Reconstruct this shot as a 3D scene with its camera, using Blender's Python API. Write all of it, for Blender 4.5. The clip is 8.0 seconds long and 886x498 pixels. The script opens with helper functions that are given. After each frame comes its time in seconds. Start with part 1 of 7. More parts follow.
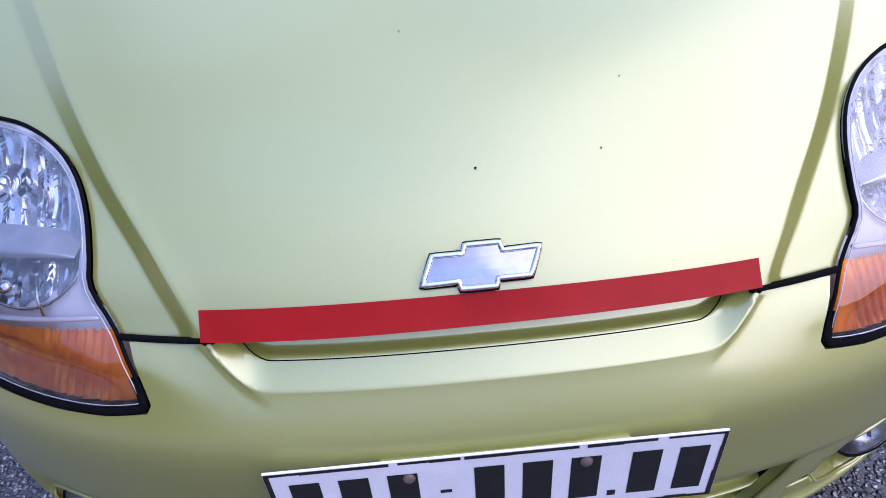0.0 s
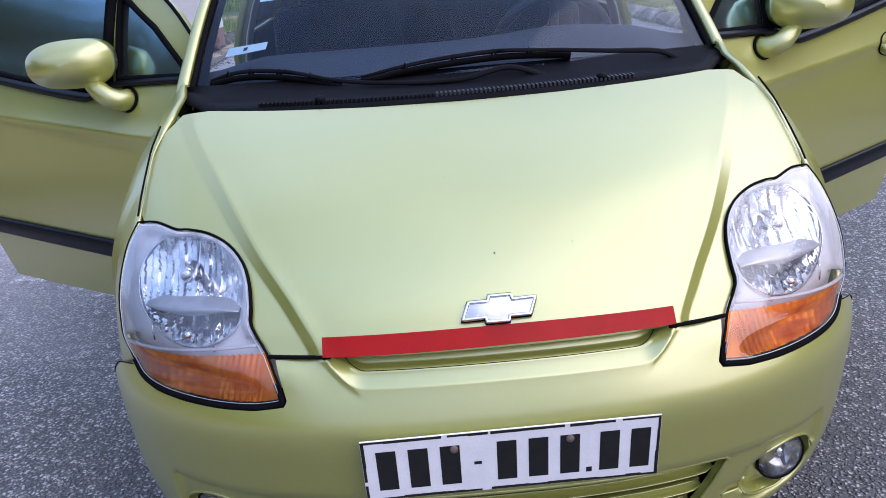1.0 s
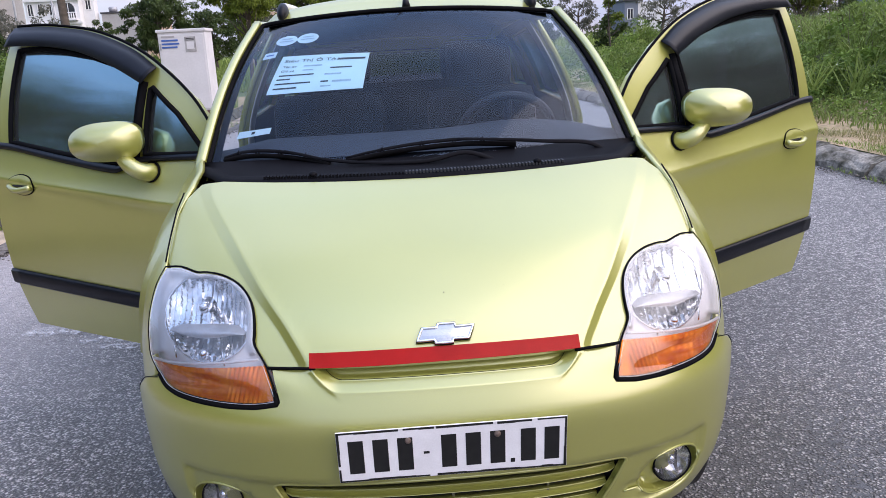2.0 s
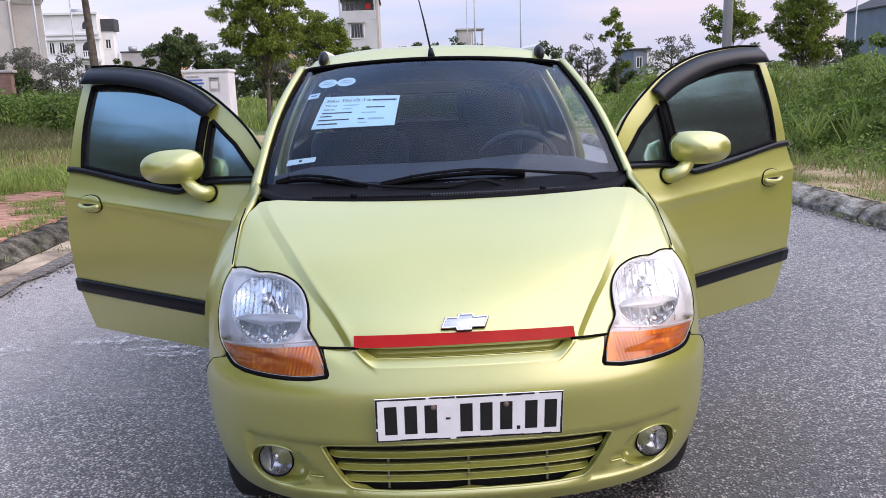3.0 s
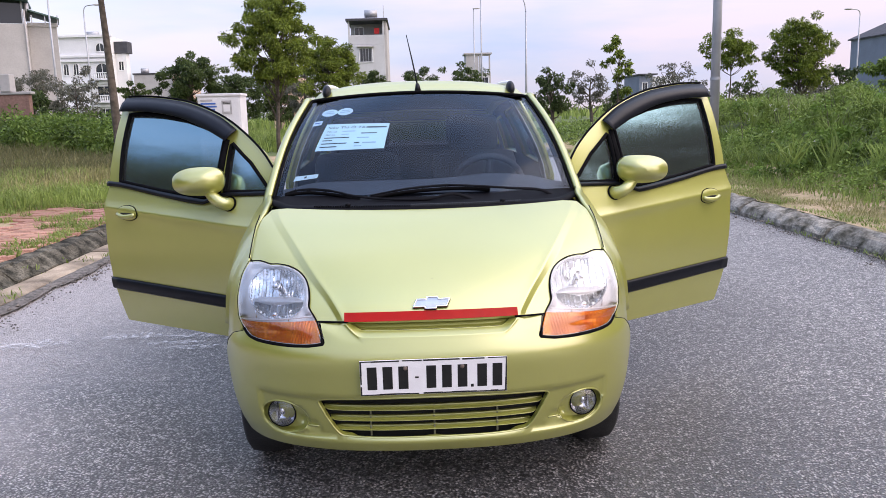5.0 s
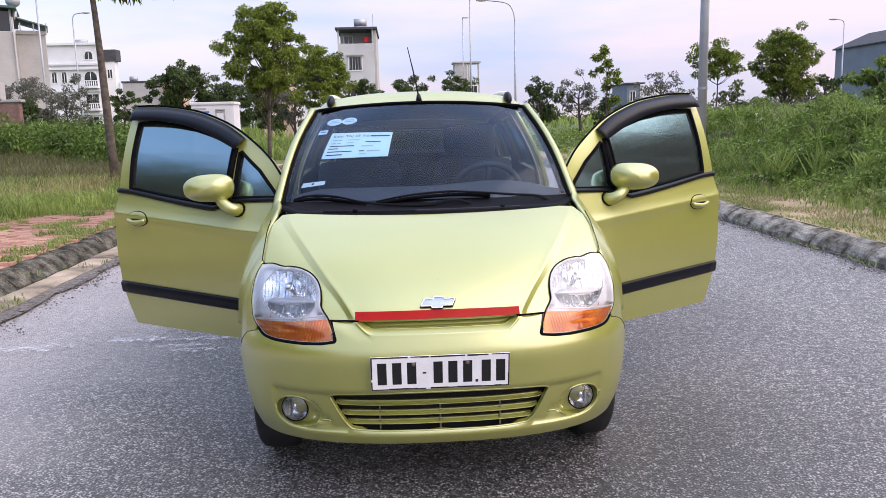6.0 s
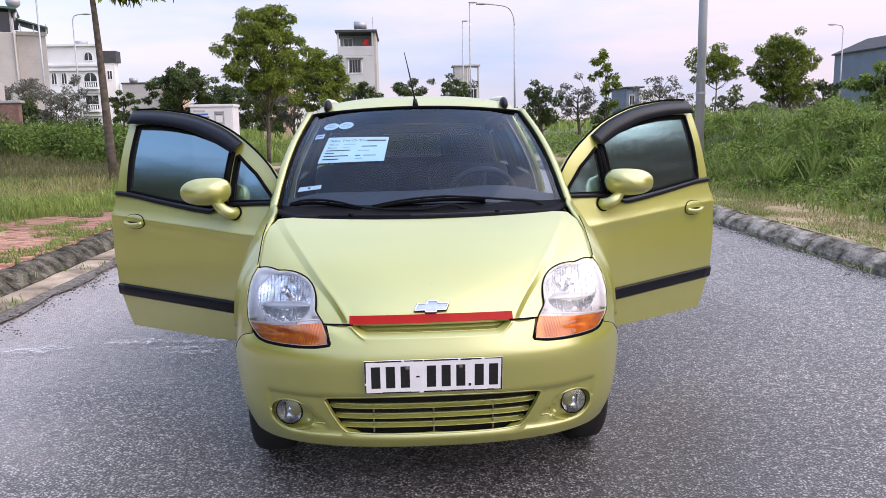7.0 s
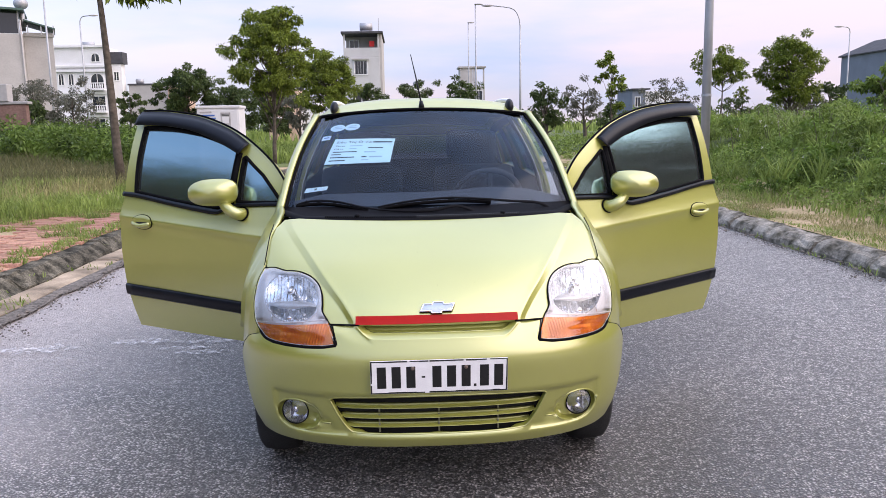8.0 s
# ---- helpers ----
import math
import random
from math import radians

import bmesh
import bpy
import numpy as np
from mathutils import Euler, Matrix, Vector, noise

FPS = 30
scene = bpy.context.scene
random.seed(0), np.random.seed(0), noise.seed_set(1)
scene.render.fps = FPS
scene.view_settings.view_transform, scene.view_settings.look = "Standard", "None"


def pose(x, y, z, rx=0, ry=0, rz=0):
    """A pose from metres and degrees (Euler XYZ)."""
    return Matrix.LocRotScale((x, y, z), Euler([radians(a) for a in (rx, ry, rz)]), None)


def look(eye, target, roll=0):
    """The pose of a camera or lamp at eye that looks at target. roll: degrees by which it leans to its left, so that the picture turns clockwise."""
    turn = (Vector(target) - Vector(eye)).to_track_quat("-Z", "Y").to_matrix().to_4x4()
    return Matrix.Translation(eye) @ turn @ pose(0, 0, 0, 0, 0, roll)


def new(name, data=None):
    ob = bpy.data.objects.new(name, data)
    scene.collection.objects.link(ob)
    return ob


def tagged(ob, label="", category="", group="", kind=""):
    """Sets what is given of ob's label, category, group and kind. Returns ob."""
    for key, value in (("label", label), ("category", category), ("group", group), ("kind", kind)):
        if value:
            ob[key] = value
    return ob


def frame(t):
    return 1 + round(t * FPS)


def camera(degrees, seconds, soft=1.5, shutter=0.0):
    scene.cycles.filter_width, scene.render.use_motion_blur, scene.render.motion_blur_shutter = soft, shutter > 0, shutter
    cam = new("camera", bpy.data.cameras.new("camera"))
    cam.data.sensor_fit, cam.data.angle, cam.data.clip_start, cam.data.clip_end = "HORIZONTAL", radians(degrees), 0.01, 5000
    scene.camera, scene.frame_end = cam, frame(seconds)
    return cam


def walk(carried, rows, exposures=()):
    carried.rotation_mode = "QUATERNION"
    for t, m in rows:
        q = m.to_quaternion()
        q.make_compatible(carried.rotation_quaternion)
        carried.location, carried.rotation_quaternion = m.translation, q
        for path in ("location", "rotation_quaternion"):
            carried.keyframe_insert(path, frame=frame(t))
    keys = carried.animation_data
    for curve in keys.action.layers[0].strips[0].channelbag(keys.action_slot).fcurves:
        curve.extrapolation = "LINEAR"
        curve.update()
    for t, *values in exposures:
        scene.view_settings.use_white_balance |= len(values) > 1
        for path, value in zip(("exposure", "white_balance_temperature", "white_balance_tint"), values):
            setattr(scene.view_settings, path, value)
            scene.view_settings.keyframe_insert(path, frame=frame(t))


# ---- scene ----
cam = camera(59.0, 8.0, soft=0.8)
PATH = [
    (0, (-0.045, -0.541, 1.162), (-0.018, 1.1, 0.019), -4.8),
    (0.5, (-0.076, -0.783, 1.202), (-0.078, 1.013, 0.322), -5.5),
    (1, (-0.111, -1.048, 1.233), (-0.06, 0.826, 0.536), -4.5),
    (1.5, (-0.078, -1.243, 1.269), (0.0, 0.672, 0.697), -3.7),
    (1.7, (-0.07, -1.332, 1.277), (0.024, 0.59, 0.732), -3.3),
    (2.8, (-0.125, -1.752, 1.298), (-0.034, 0.203, 0.887), -2.2),
    (3, (-0.136, -1.84, 1.29), (-0.047, 0.117, 0.89), -1.9),
    (3.5, (-0.099, -2.013, 1.299), (-0.017, -0.051, 0.922), -1.6),
    (4, (-0.009, -2.178, 1.289), (0.062, -0.212, 0.927), -1.5),
    (4.5, (-0.016, -2.299, 1.303), (0.051, -0.332, 0.95), -1.4),
    (6, (-0.114, -2.548, 1.322), (-0.011, -0.577, 0.998), -1.4),
    (6.5, (-0.101, -2.559, 1.327), (0.009, -0.588, 1.009), -1.2),
    (7, (-0.098, -2.569, 1.332), (0.008, -0.597, 1.015), -1.1),
    (7.5, (-0.103, -2.579, 1.334), (-0.004, -0.606, 1.017), -1.0),
    (8, (-0.101, -2.584, 1.333), (-0.008, -0.611, 1.02), -1.0),
]
walk(cam, [(t, look(eye, target, roll)) for t, eye, target, roll in PATH],
     [(0, -0.02, 5350, 34), (0.5, -0.03, 5600, 27), (1.0, 0.06, 5800, 24), (1.5, 0.22, 6150, 23), (3.0, 0.23, 6640, 22), (4.5, 0.32, 6740, 22), (8.0, 0.33, 6760, 22)])

# ---- light ----
world = bpy.data.worlds.new("world")
scene.world = world
world.use_nodes = True
wn, wl = world.node_tree.nodes, world.node_tree.links
sky = wn.new("ShaderNodeTexSky")
sky.sky_type = "NISHITA"
sky.sun_disc = False
sky.sun_elevation, sky.sun_rotation = radians(38), radians(111)
sky.air_density, sky.dust_density, sky.ozone_density = 1.0, 2.0, 2.0
# thin bright cloud over the whole sky, brightest overhead, slightly pink low down
tc = wn.new("ShaderNodeTexCoord")
mp = wn.new("ShaderNodeMapping")
mp.inputs["Scale"].default_value = (1.0, 1.0, 3.0)
cl = wn.new("ShaderNodeTexNoise")
cl.inputs["Scale"].default_value, cl.inputs["Detail"].default_value = 1.6, 6
cr = wn.new("ShaderNodeValToRGB")
cr.color_ramp.elements[0].position, cr.color_ramp.elements[1].position = 0.30, 0.60
cr.color_ramp.elements[0].color = (0.30, 0.30, 0.30, 1)
xyz = wn.new("ShaderNodeSeparateXYZ")
high = wn.new("ShaderNodeValToRGB")
high.color_ramp.elements[0].color, high.color_ramp.elements[1].color = (0.90, 0.89, 0.99, 1), (1.56, 2.06, 2.63, 1)
high.color_ramp.elements[1].position = 0.85
gain = wn.new("ShaderNodeVectorMath")
gain.operation = "SCALE"
gain.inputs["Scale"].default_value = 9.0
mix = wn.new("ShaderNodeMix")
mix.data_type = "RGBA"
bg = wn["Background"]
wl.new(tc.outputs["Generated"], mp.inputs["Vector"])
wl.new(mp.outputs["Vector"], cl.inputs["Vector"])
open_sky = wn.new("ShaderNodeMath")
open_sky.operation = "MULTIPLY_ADD"
open_sky.inputs[1].default_value = 0.20
wl.new(cl.outputs["Fac"], open_sky.inputs[2])
wl.new(open_sky.outputs["Value"], cr.inputs["Fac"])
wl.new(tc.outputs["Generated"], xyz.inputs["Vector"])
wl.new(xyz.outputs["Z"], high.inputs["Fac"])
wl.new(xyz.outputs["X"], open_sky.inputs[0])
# broad warm glow where the sun stands behind the cloud
toward = wn.new("ShaderNodeVectorMath")
toward.operation = "DOT_PRODUCT"
toward.inputs[1].default_value = (0.735, -0.284, 0.616)
wl.new(tc.outputs["Generated"], toward.inputs[0])
lit = wn.new("ShaderNodeMath")
lit.operation = "MAXIMUM"
lit.inputs[1].default_value = 0.0
wl.new(toward.outputs["Value"], lit.inputs[0])
fall = wn.new("ShaderNodeMath")
fall.operation = "POWER"
fall.inputs[1].default_value = 2.5
wl.new(lit.outputs["Value"], fall.inputs[0])
warm = wn.new("ShaderNodeVectorMath")
warm.operation = "SCALE"
warm.inputs[0].default_value = (1.15, 0.95, 0.68)
wl.new(fall.outputs["Value"], warm.inputs["Scale"])
glow = wn.new("ShaderNodeVectorMath")
glow.operation = "ADD"
# long thin streaks, some bluer, some faintly pink
streak_map = wn.new("ShaderNodeMapping")
streak_map.inputs["Scale"].default_value = (1.0, 1.0, 5.0)
streak_map.inputs["Location"].default_value = (0.35, 0.0, 0.2)
wl.new(tc.outputs["Generated"], streak_map.inputs["Vector"])
streaks = wn.new("ShaderNodeTexNoise")
streaks.inputs["Scale"].default_value, streaks.inputs["Detail"].default_value = 2.6, 7
wl.new(streak_map.outputs["Vector"], streaks.inputs["Vector"])
hue = wn.new("ShaderNodeValToRGB")
hue.color_ramp.elements[0].position, hue.color_ramp.elements[1].position = 0.36, 0.60
hue.color_ramp.elements[0].color, hue.color_ramp.elements[1].color = (0.72, 0.87, 1.03, 1), (1.08, 1.01, 1.0, 1)
wl.new(streaks.outputs["Fac"], hue.inputs["Fac"])
veil = wn.new("ShaderNodeVectorMath")
veil.operation = "MULTIPLY"
wl.new(high.outputs["Color"], veil.inputs[0])
wl.new(hue.outputs["Color"], veil.inputs[1])
wl.new(veil.outputs["Vector"], glow.inputs[0])
wl.new(warm.outputs["Vector"], glow.inputs[1])
wl.new(glow.outputs["Vector"], gain.inputs[0])
wl.new(cr.outputs["Color"], mix.inputs["Factor"])
# the open sky between the clouds is bright
blue = wn.new("ShaderNodeVectorMath")
blue.operation = "SCALE"
blue.inputs["Scale"].default_value = 2.9
wl.new(sky.outputs["Color"], blue.inputs[0])
wl.new(blue.outputs["Vector"], mix.inputs["A"])
wl.new(gain.outputs["Vector"], mix.inputs["B"])
wl.new(mix.outputs["Result"], bg.inputs["Color"])
bg.inputs["Strength"].default_value = 0.0765

sun_data = bpy.data.lights.new("sun", "SUN")
sun_data.energy, sun_data.angle, sun_data.color = 2.15, radians(88), (1.0, 0.85, 0.66)
sun = new("sun", sun_data)
sun.matrix_world = look((6.2, -2.4, 5.2), (0, 0, 0))

# ---- materials ----
def mat(name, base, rough=0.5, metal=0.0, var=0.0, scale=6.0, fine=0.0, fine_scale=120.0, bump=0.0, bump_scale=200.0,
        coat=0.0, coat_ior=1.5, coat_rough=0.04, spec=0.5, second=None, rand=0.0, alpha=1.0):
    """A surface with a base colour, broad and fine variation and relief, in object space."""
    m = bpy.data.materials.new(name)
    m.use_nodes = True
    n, l = m.node_tree.nodes, m.node_tree.links
    b = n["Principled BSDF"]
    b.inputs["Base Color"].default_value = (*base, 1)
    b.inputs["Roughness"].default_value = rough
    b.inputs["Metallic"].default_value = metal
    b.inputs["Coat Weight"].default_value = coat
    b.inputs["Coat Roughness"].default_value = coat_rough
    b.inputs["Coat IOR"].default_value = coat_ior
    b.inputs["Specular IOR Level"].default_value = spec
    co = n.new("ShaderNodeTexCoord")
    out = None
    if var > 0 or second:
        t = n.new("ShaderNodeTexNoise")
        t.inputs["Scale"].default_value, t.inputs["Detail"].default_value = scale, 6
        l.new(co.outputs["Object"], t.inputs["Vector"])
        r = n.new("ShaderNodeValToRGB")
        r.color_ramp.elements[0].position, r.color_ramp.elements[1].position = 0.35, 0.65
        two = second or tuple(c * (1 - var) for c in base)
        one = base if second else tuple(min(1, c * (1 + var)) for c in base)
        r.color_ramp.elements[0].color, r.color_ramp.elements[1].color = (*two, 1), (*one, 1)
        l.new(t.outputs["Fac"], r.inputs["Fac"])
        out = r.outputs["Color"]
    if fine > 0:
        t2 = n.new("ShaderNodeTexNoise")
        t2.inputs["Scale"].default_value, t2.inputs["Detail"].default_value = fine_scale, 3
        l.new(co.outputs["Object"], t2.inputs["Vector"])
        mr = n.new("ShaderNodeMapRange")
        mr.inputs["From Min"].default_value, mr.inputs["From Max"].default_value = 0.3, 0.7
        mr.inputs["To Min"].default_value, mr.inputs["To Max"].default_value = 1 - fine, 1 + fine
        l.new(t2.outputs["Fac"], mr.inputs["Value"])
        mx = n.new("ShaderNodeVectorMath")
        mx.operation = "SCALE"
        if out:
            l.new(out, mx.inputs[0])
        else:
            mx.inputs[0].default_value = base
        l.new(mr.outputs["Result"], mx.inputs["Scale"])
        out = mx.outputs["Vector"]
    if rand > 0:
        oi = n.new("ShaderNodeObjectInfo")
        mr = n.new("ShaderNodeMapRange")
        mr.inputs["To Min"].default_value, mr.inputs["To Max"].default_value = 1 - rand, 1 + rand
        l.new(oi.outputs["Random"], mr.inputs["Value"])
        mx = n.new("ShaderNodeVectorMath")
        mx.operation = "SCALE"
        if out:
            l.new(out, mx.inputs[0])
        else:
            mx.inputs[0].default_value = base
        l.new(mr.outputs["Result"], mx.inputs["Scale"])
        out = mx.outputs["Vector"]
    if out:
        l.new(out, b.inputs["Base Color"])
    if bump > 0:
        t3 = n.new("ShaderNodeTexNoise")
        t3.inputs["Scale"].default_value, t3.inputs["Detail"].default_value = bump_scale, 4
        l.new(co.outputs["Object"], t3.inputs["Vector"])
        bp = n.new("ShaderNodeBump")
        bp.inputs["Strength"].default_value, bp.inputs["Distance"].default_value = bump, 0.01
        l.new(t3.outputs["Fac"], bp.inputs["Height"])
        l.new(bp.outputs["Normal"], b.inputs["Normal"])
    return m


def clear(name, tint, gloss=0.04, rough=0.02, ior=1.5, film=(1, 1, 1), reflection_haze=0.0):
    """Thin clear sheet: mostly straight through, with a mirror share that grows at grazing angles. haze: a pale diffuse
    share that stands in for bright reflections.
    """
    m = bpy.data.materials.new(name)
    m.use_nodes = True
    n, l = m.node_tree.nodes, m.node_tree.links
    n.remove(n["Principled BSDF"])
    tr, gl, mx = n.new("ShaderNodeBsdfTransparent"), n.new("ShaderNodeBsdfGlossy"), n.new("ShaderNodeMixShader")
    tr.inputs["Color"].default_value = (*tint, 1)
    gl.inputs["Roughness"].default_value = rough
    gl.inputs["Color"].default_value = (*film, 1)
    fr = n.new("ShaderNodeFresnel")
    fr.inputs["IOR"].default_value = ior
    ad = n.new("ShaderNodeMath")
    ad.operation = "ADD"
    ad.use_clamp = True
    ad.inputs[1].default_value = gloss - 0.04
    l.new(fr.outputs["Fac"], ad.inputs[0])
    l.new(ad.outputs["Value"], mx.inputs["Fac"])
    l.new(tr.outputs["BSDF"], mx.inputs[1])
    l.new(gl.outputs["BSDF"], mx.inputs[2])
    if reflection_haze > 0:
        reflected_white, both_ = n.new("ShaderNodeBsdfDiffuse"), n.new("ShaderNodeMixShader")
        reflected_white.inputs["Color"].default_value = (0.85, 0.86, 0.88, 1)
        both_.inputs["Fac"].default_value = reflection_haze
        l.new(mx.outputs["Shader"], both_.inputs[1])
        l.new(reflected_white.outputs["BSDF"], both_.inputs[2])
        mx = both_
    l.new(mx.outputs["Shader"], n["Material Output"].inputs["Surface"])
    return m


def leafy(name, dark, light, scale=1.5, rough=0.55, single=0.55):
    """Foliage: varies from leaf to leaf and over the whole plant, lets some light through."""
    m = bpy.data.materials.new(name)
    m.use_nodes = True
    n, l = m.node_tree.nodes, m.node_tree.links
    b = n["Principled BSDF"]
    b.inputs["Roughness"].default_value = rough
    b.inputs["Specular IOR Level"].default_value = 0.3
    g = n.new("ShaderNodeNewGeometry")
    co = n.new("ShaderNodeTexCoord")
    t = n.new("ShaderNodeTexNoise")
    t.inputs["Scale"].default_value = scale
    l.new(co.outputs["Object"], t.inputs["Vector"])
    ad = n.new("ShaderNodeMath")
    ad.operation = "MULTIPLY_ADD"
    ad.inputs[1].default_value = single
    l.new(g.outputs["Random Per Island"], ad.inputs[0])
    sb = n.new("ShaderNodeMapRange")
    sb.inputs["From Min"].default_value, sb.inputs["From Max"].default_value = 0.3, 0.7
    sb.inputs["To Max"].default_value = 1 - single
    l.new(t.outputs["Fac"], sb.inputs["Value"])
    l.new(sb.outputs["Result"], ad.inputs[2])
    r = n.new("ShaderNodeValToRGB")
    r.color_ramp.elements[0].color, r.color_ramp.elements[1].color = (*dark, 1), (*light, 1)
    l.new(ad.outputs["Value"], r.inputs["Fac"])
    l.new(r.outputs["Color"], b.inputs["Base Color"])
    tl, mx = n.new("ShaderNodeBsdfTranslucent"), n.new("ShaderNodeMixShader")
    mx.inputs["Fac"].default_value = 0.3
    l.new(r.outputs["Color"], tl.inputs["Color"])
    l.new(b.outputs["BSDF"], mx.inputs[1])
    l.new(tl.outputs["BSDF"], mx.inputs[2])
    l.new(mx.outputs["Shader"], n["Material Output"].inputs["Surface"])
    return m


def faded(name, base):
    """Road paint worn down to scattered flecks."""
    m = mat(name, base, rough=0.85, var=0.15, scale=30)
    n, l = m.node_tree.nodes, m.node_tree.links
    co, t, r = n.new("ShaderNodeTexCoord"), n.new("ShaderNodeTexNoise"), n.new("ShaderNodeValToRGB")
    t.inputs["Scale"].default_value, t.inputs["Detail"].default_value, t.inputs["Roughness"].default_value = 26, 8, 0.75
    l.new(co.outputs["Object"], t.inputs["Vector"])
    r.color_ramp.elements[0].position, r.color_ramp.elements[1].position = 0.47, 0.60
    r.color_ramp.elements[1].color = (0.75, 0.75, 0.75, 1)
    l.new(t.outputs["Fac"], r.inputs["Fac"])
    l.new(r.outputs["Color"], n["Principled BSDF"].inputs["Alpha"])
    return m


PAINT = mat("lime_metallic_paint", (0.40, 0.405, 0.080), rough=0.42, metal=0.42, fine=0.05, fine_scale=900, var=0.02, scale=3, coat=1.0, coat_ior=2.3, coat_rough=0.25)
BLACK = mat("black_plastic", (0.006, 0.006, 0.008), rough=0.6, spec=0.06, var=0.2, scale=9, fine=0.2, fine_scale=300, bump=0.05, bump_scale=600)
RUBBER = mat("black_rubber", (0.005, 0.005, 0.006), rough=0.8, spec=0.05, var=0.2, scale=20)
CHARCOAL = mat("dark_trim", (0.006, 0.007, 0.012), rough=0.38, spec=0.2, var=0.15, scale=7, bump=0.04, bump_scale=500)
DARK = mat("dark_void", (0.006, 0.006, 0.006), rough=0.9)
CHROME = mat("chrome", (0.82, 0.82, 0.85), rough=0.09, metal=1.0, var=0.04, scale=30)
FOGBOWL = mat("fog_lamp_bowl", (0.58, 0.59, 0.62), rough=0.2, metal=0.95, var=0.2, scale=50)
REFLECTOR = mat("lamp_reflector", (0.76, 0.78, 0.81), rough=0.14, metal=1.0, var=0.12, scale=25)
FIN = mat("grey_cowl_fin", (0.017, 0.018, 0.022), rough=0.5, var=0.2, scale=40)
DARK_REFLECTION = mat("dark_reflected_band", (0.10, 0.10, 0.11), rough=0.25, metal=0.8, var=0.2, scale=60)
STRUT = mat("grey_olive_plastic", (0.16, 0.16, 0.10), rough=0.5, var=0.1, scale=30)
SILVER = mat("silvered_plastic", (0.83, 0.83, 0.84), rough=0.32, metal=0.0, var=0.03, scale=20)
BROW = mat("grey_lamp_brow", (0.58, 0.59, 0.61), rough=0.35, metal=0.5, var=0.08, scale=40)
# the pale haze of LENS and TINTED stands in for reflected sky and surroundings
LENS = clear("clear_lens", (0.96, 0.96, 0.98), gloss=0.075, reflection_haze=0.018)
WINDSCREEN = clear("windscreen_glass", (0.74, 0.82, 0.88), gloss=0.050, ior=1.31, film=(0.74, 0.83, 1.0))
REARGLASS = clear("tinted_rear_glass", (0.085, 0.085, 0.10), gloss=0.06)
TINTED = clear("tinted_glass", (0.035, 0.035, 0.04), gloss=0.47, rough=0.11, film=(0.53, 0.87, 1.0), reflection_haze=0.024)
AMBER = mat("amber_plastic", (0.95, 0.31, 0.006), rough=0.26, metal=0.35, spec=0.15, second=(0.72, 0.16, 0.002), scale=30, fine=0.06, fine_scale=200, bump=0.1, bump_scale=90)
TAPE = mat("red_tape", (0.35, 0.009, 0.006), rough=0.20, spec=0.15, var=0.06, scale=25, fine=0.04, fine_scale=400)
PLATE = mat("white_enamel", (0.86, 0.85, 0.87), rough=0.35, var=0.04, scale=22, fine=0.03, fine_scale=300)
RUST = mat("rusty_bolt", (0.16, 0.12, 0.10), rough=0.7, metal=0.4, var=0.3, scale=120)
INK = mat("black_enamel", (0.012, 0.012, 0.012), rough=0.45, var=0.2, scale=60)
PAPER = mat("pale_blue_paper", (0.70, 0.90, 0.93), rough=0.8, var=0.02, scale=12)
FAINT = mat("faded_print", (0.42, 0.55, 0.62), rough=0.8, var=0.1, scale=60)
STICKER = mat("white_sticker", (0.72, 0.86, 0.88), rough=0.7, var=0.03, scale=30)
TYRE = mat("tyre_rubber", (0.014, 0.014, 0.015), rough=0.8, var=0.3, scale=12, bump=0.3, bump_scale=180)
RIM = mat("alloy_rim", (0.5, 0.5, 0.52), rough=0.35, metal=0.9, var=0.1, scale=12)
CABIN = mat("dark_cabin_plastic", (0.022, 0.026, 0.036), rough=0.6, var=0.15, scale=8)
DASHTOP = mat("grey_dashboard", (0.06, 0.068, 0.088), rough=0.6, var=0.1, scale=8)
CLOTH = mat("dark_seat_cloth", (0.010, 0.012, 0.018), rough=0.95, var=0.25, scale=15)
LINING = mat("grey_roof_lining", (0.11, 0.115, 0.13), rough=0.95, var=0.08, scale=20, fine=0.1, fine_scale=400)
CREAM = mat("cream_pillar_trim", (0.70, 0.69, 0.60), rough=0.6, var=0.05, scale=8)

KERB = mat("weathered_kerb", (0.30, 0.275, 0.24), rough=0.95, spec=0.2, second=(0.055, 0.050, 0.036), scale=5.5, fine=0.35, fine_scale=45, bump=0.6, bump_scale=22, rand=0.25)
GRIT = mat("grit_stone", (0.20, 0.175, 0.155), rough=0.95, second=(0.055, 0.05, 0.045), scale=35)
KERB_DARK = mat("grimy_kerb", (0.16, 0.145, 0.115), rough=0.95, spec=0.15, second=(0.026, 0.025, 0.019), scale=9, fine=0.5, fine_scale=70, bump=0.9, bump_scale=30, rand=0.3)
GUTTER = mat("concrete_gutter", (0.50, 0.40, 0.30), rough=0.95, spec=0.2, second=(0.13, 0.105, 0.08), scale=2.4, fine=0.15, fine_scale=80, bump=0.4, bump_scale=70, rand=0.12)
DIRT = mat("dry_soil", (0.46, 0.34, 0.23), rough=0.95, spec=0.15, second=(0.22, 0.19, 0.09), scale=1.6, fine=0.3, fine_scale=30, bump=0.7, bump_scale=25)
FIELD = mat("field_grass_ground", (0.11, 0.145, 0.04), rough=0.95, second=(0.05, 0.075, 0.02), scale=0.35, fine=0.3, fine_scale=9, bump=0.6, bump_scale=8)
PAVER = mat("red_paver", (0.50, 0.25, 0.215), rough=0.95, spec=0.2, second=(0.34, 0.21, 0.13), scale=2.2, fine=0.25, fine_scale=60, bump=0.4, bump_scale=60, rand=0.3)
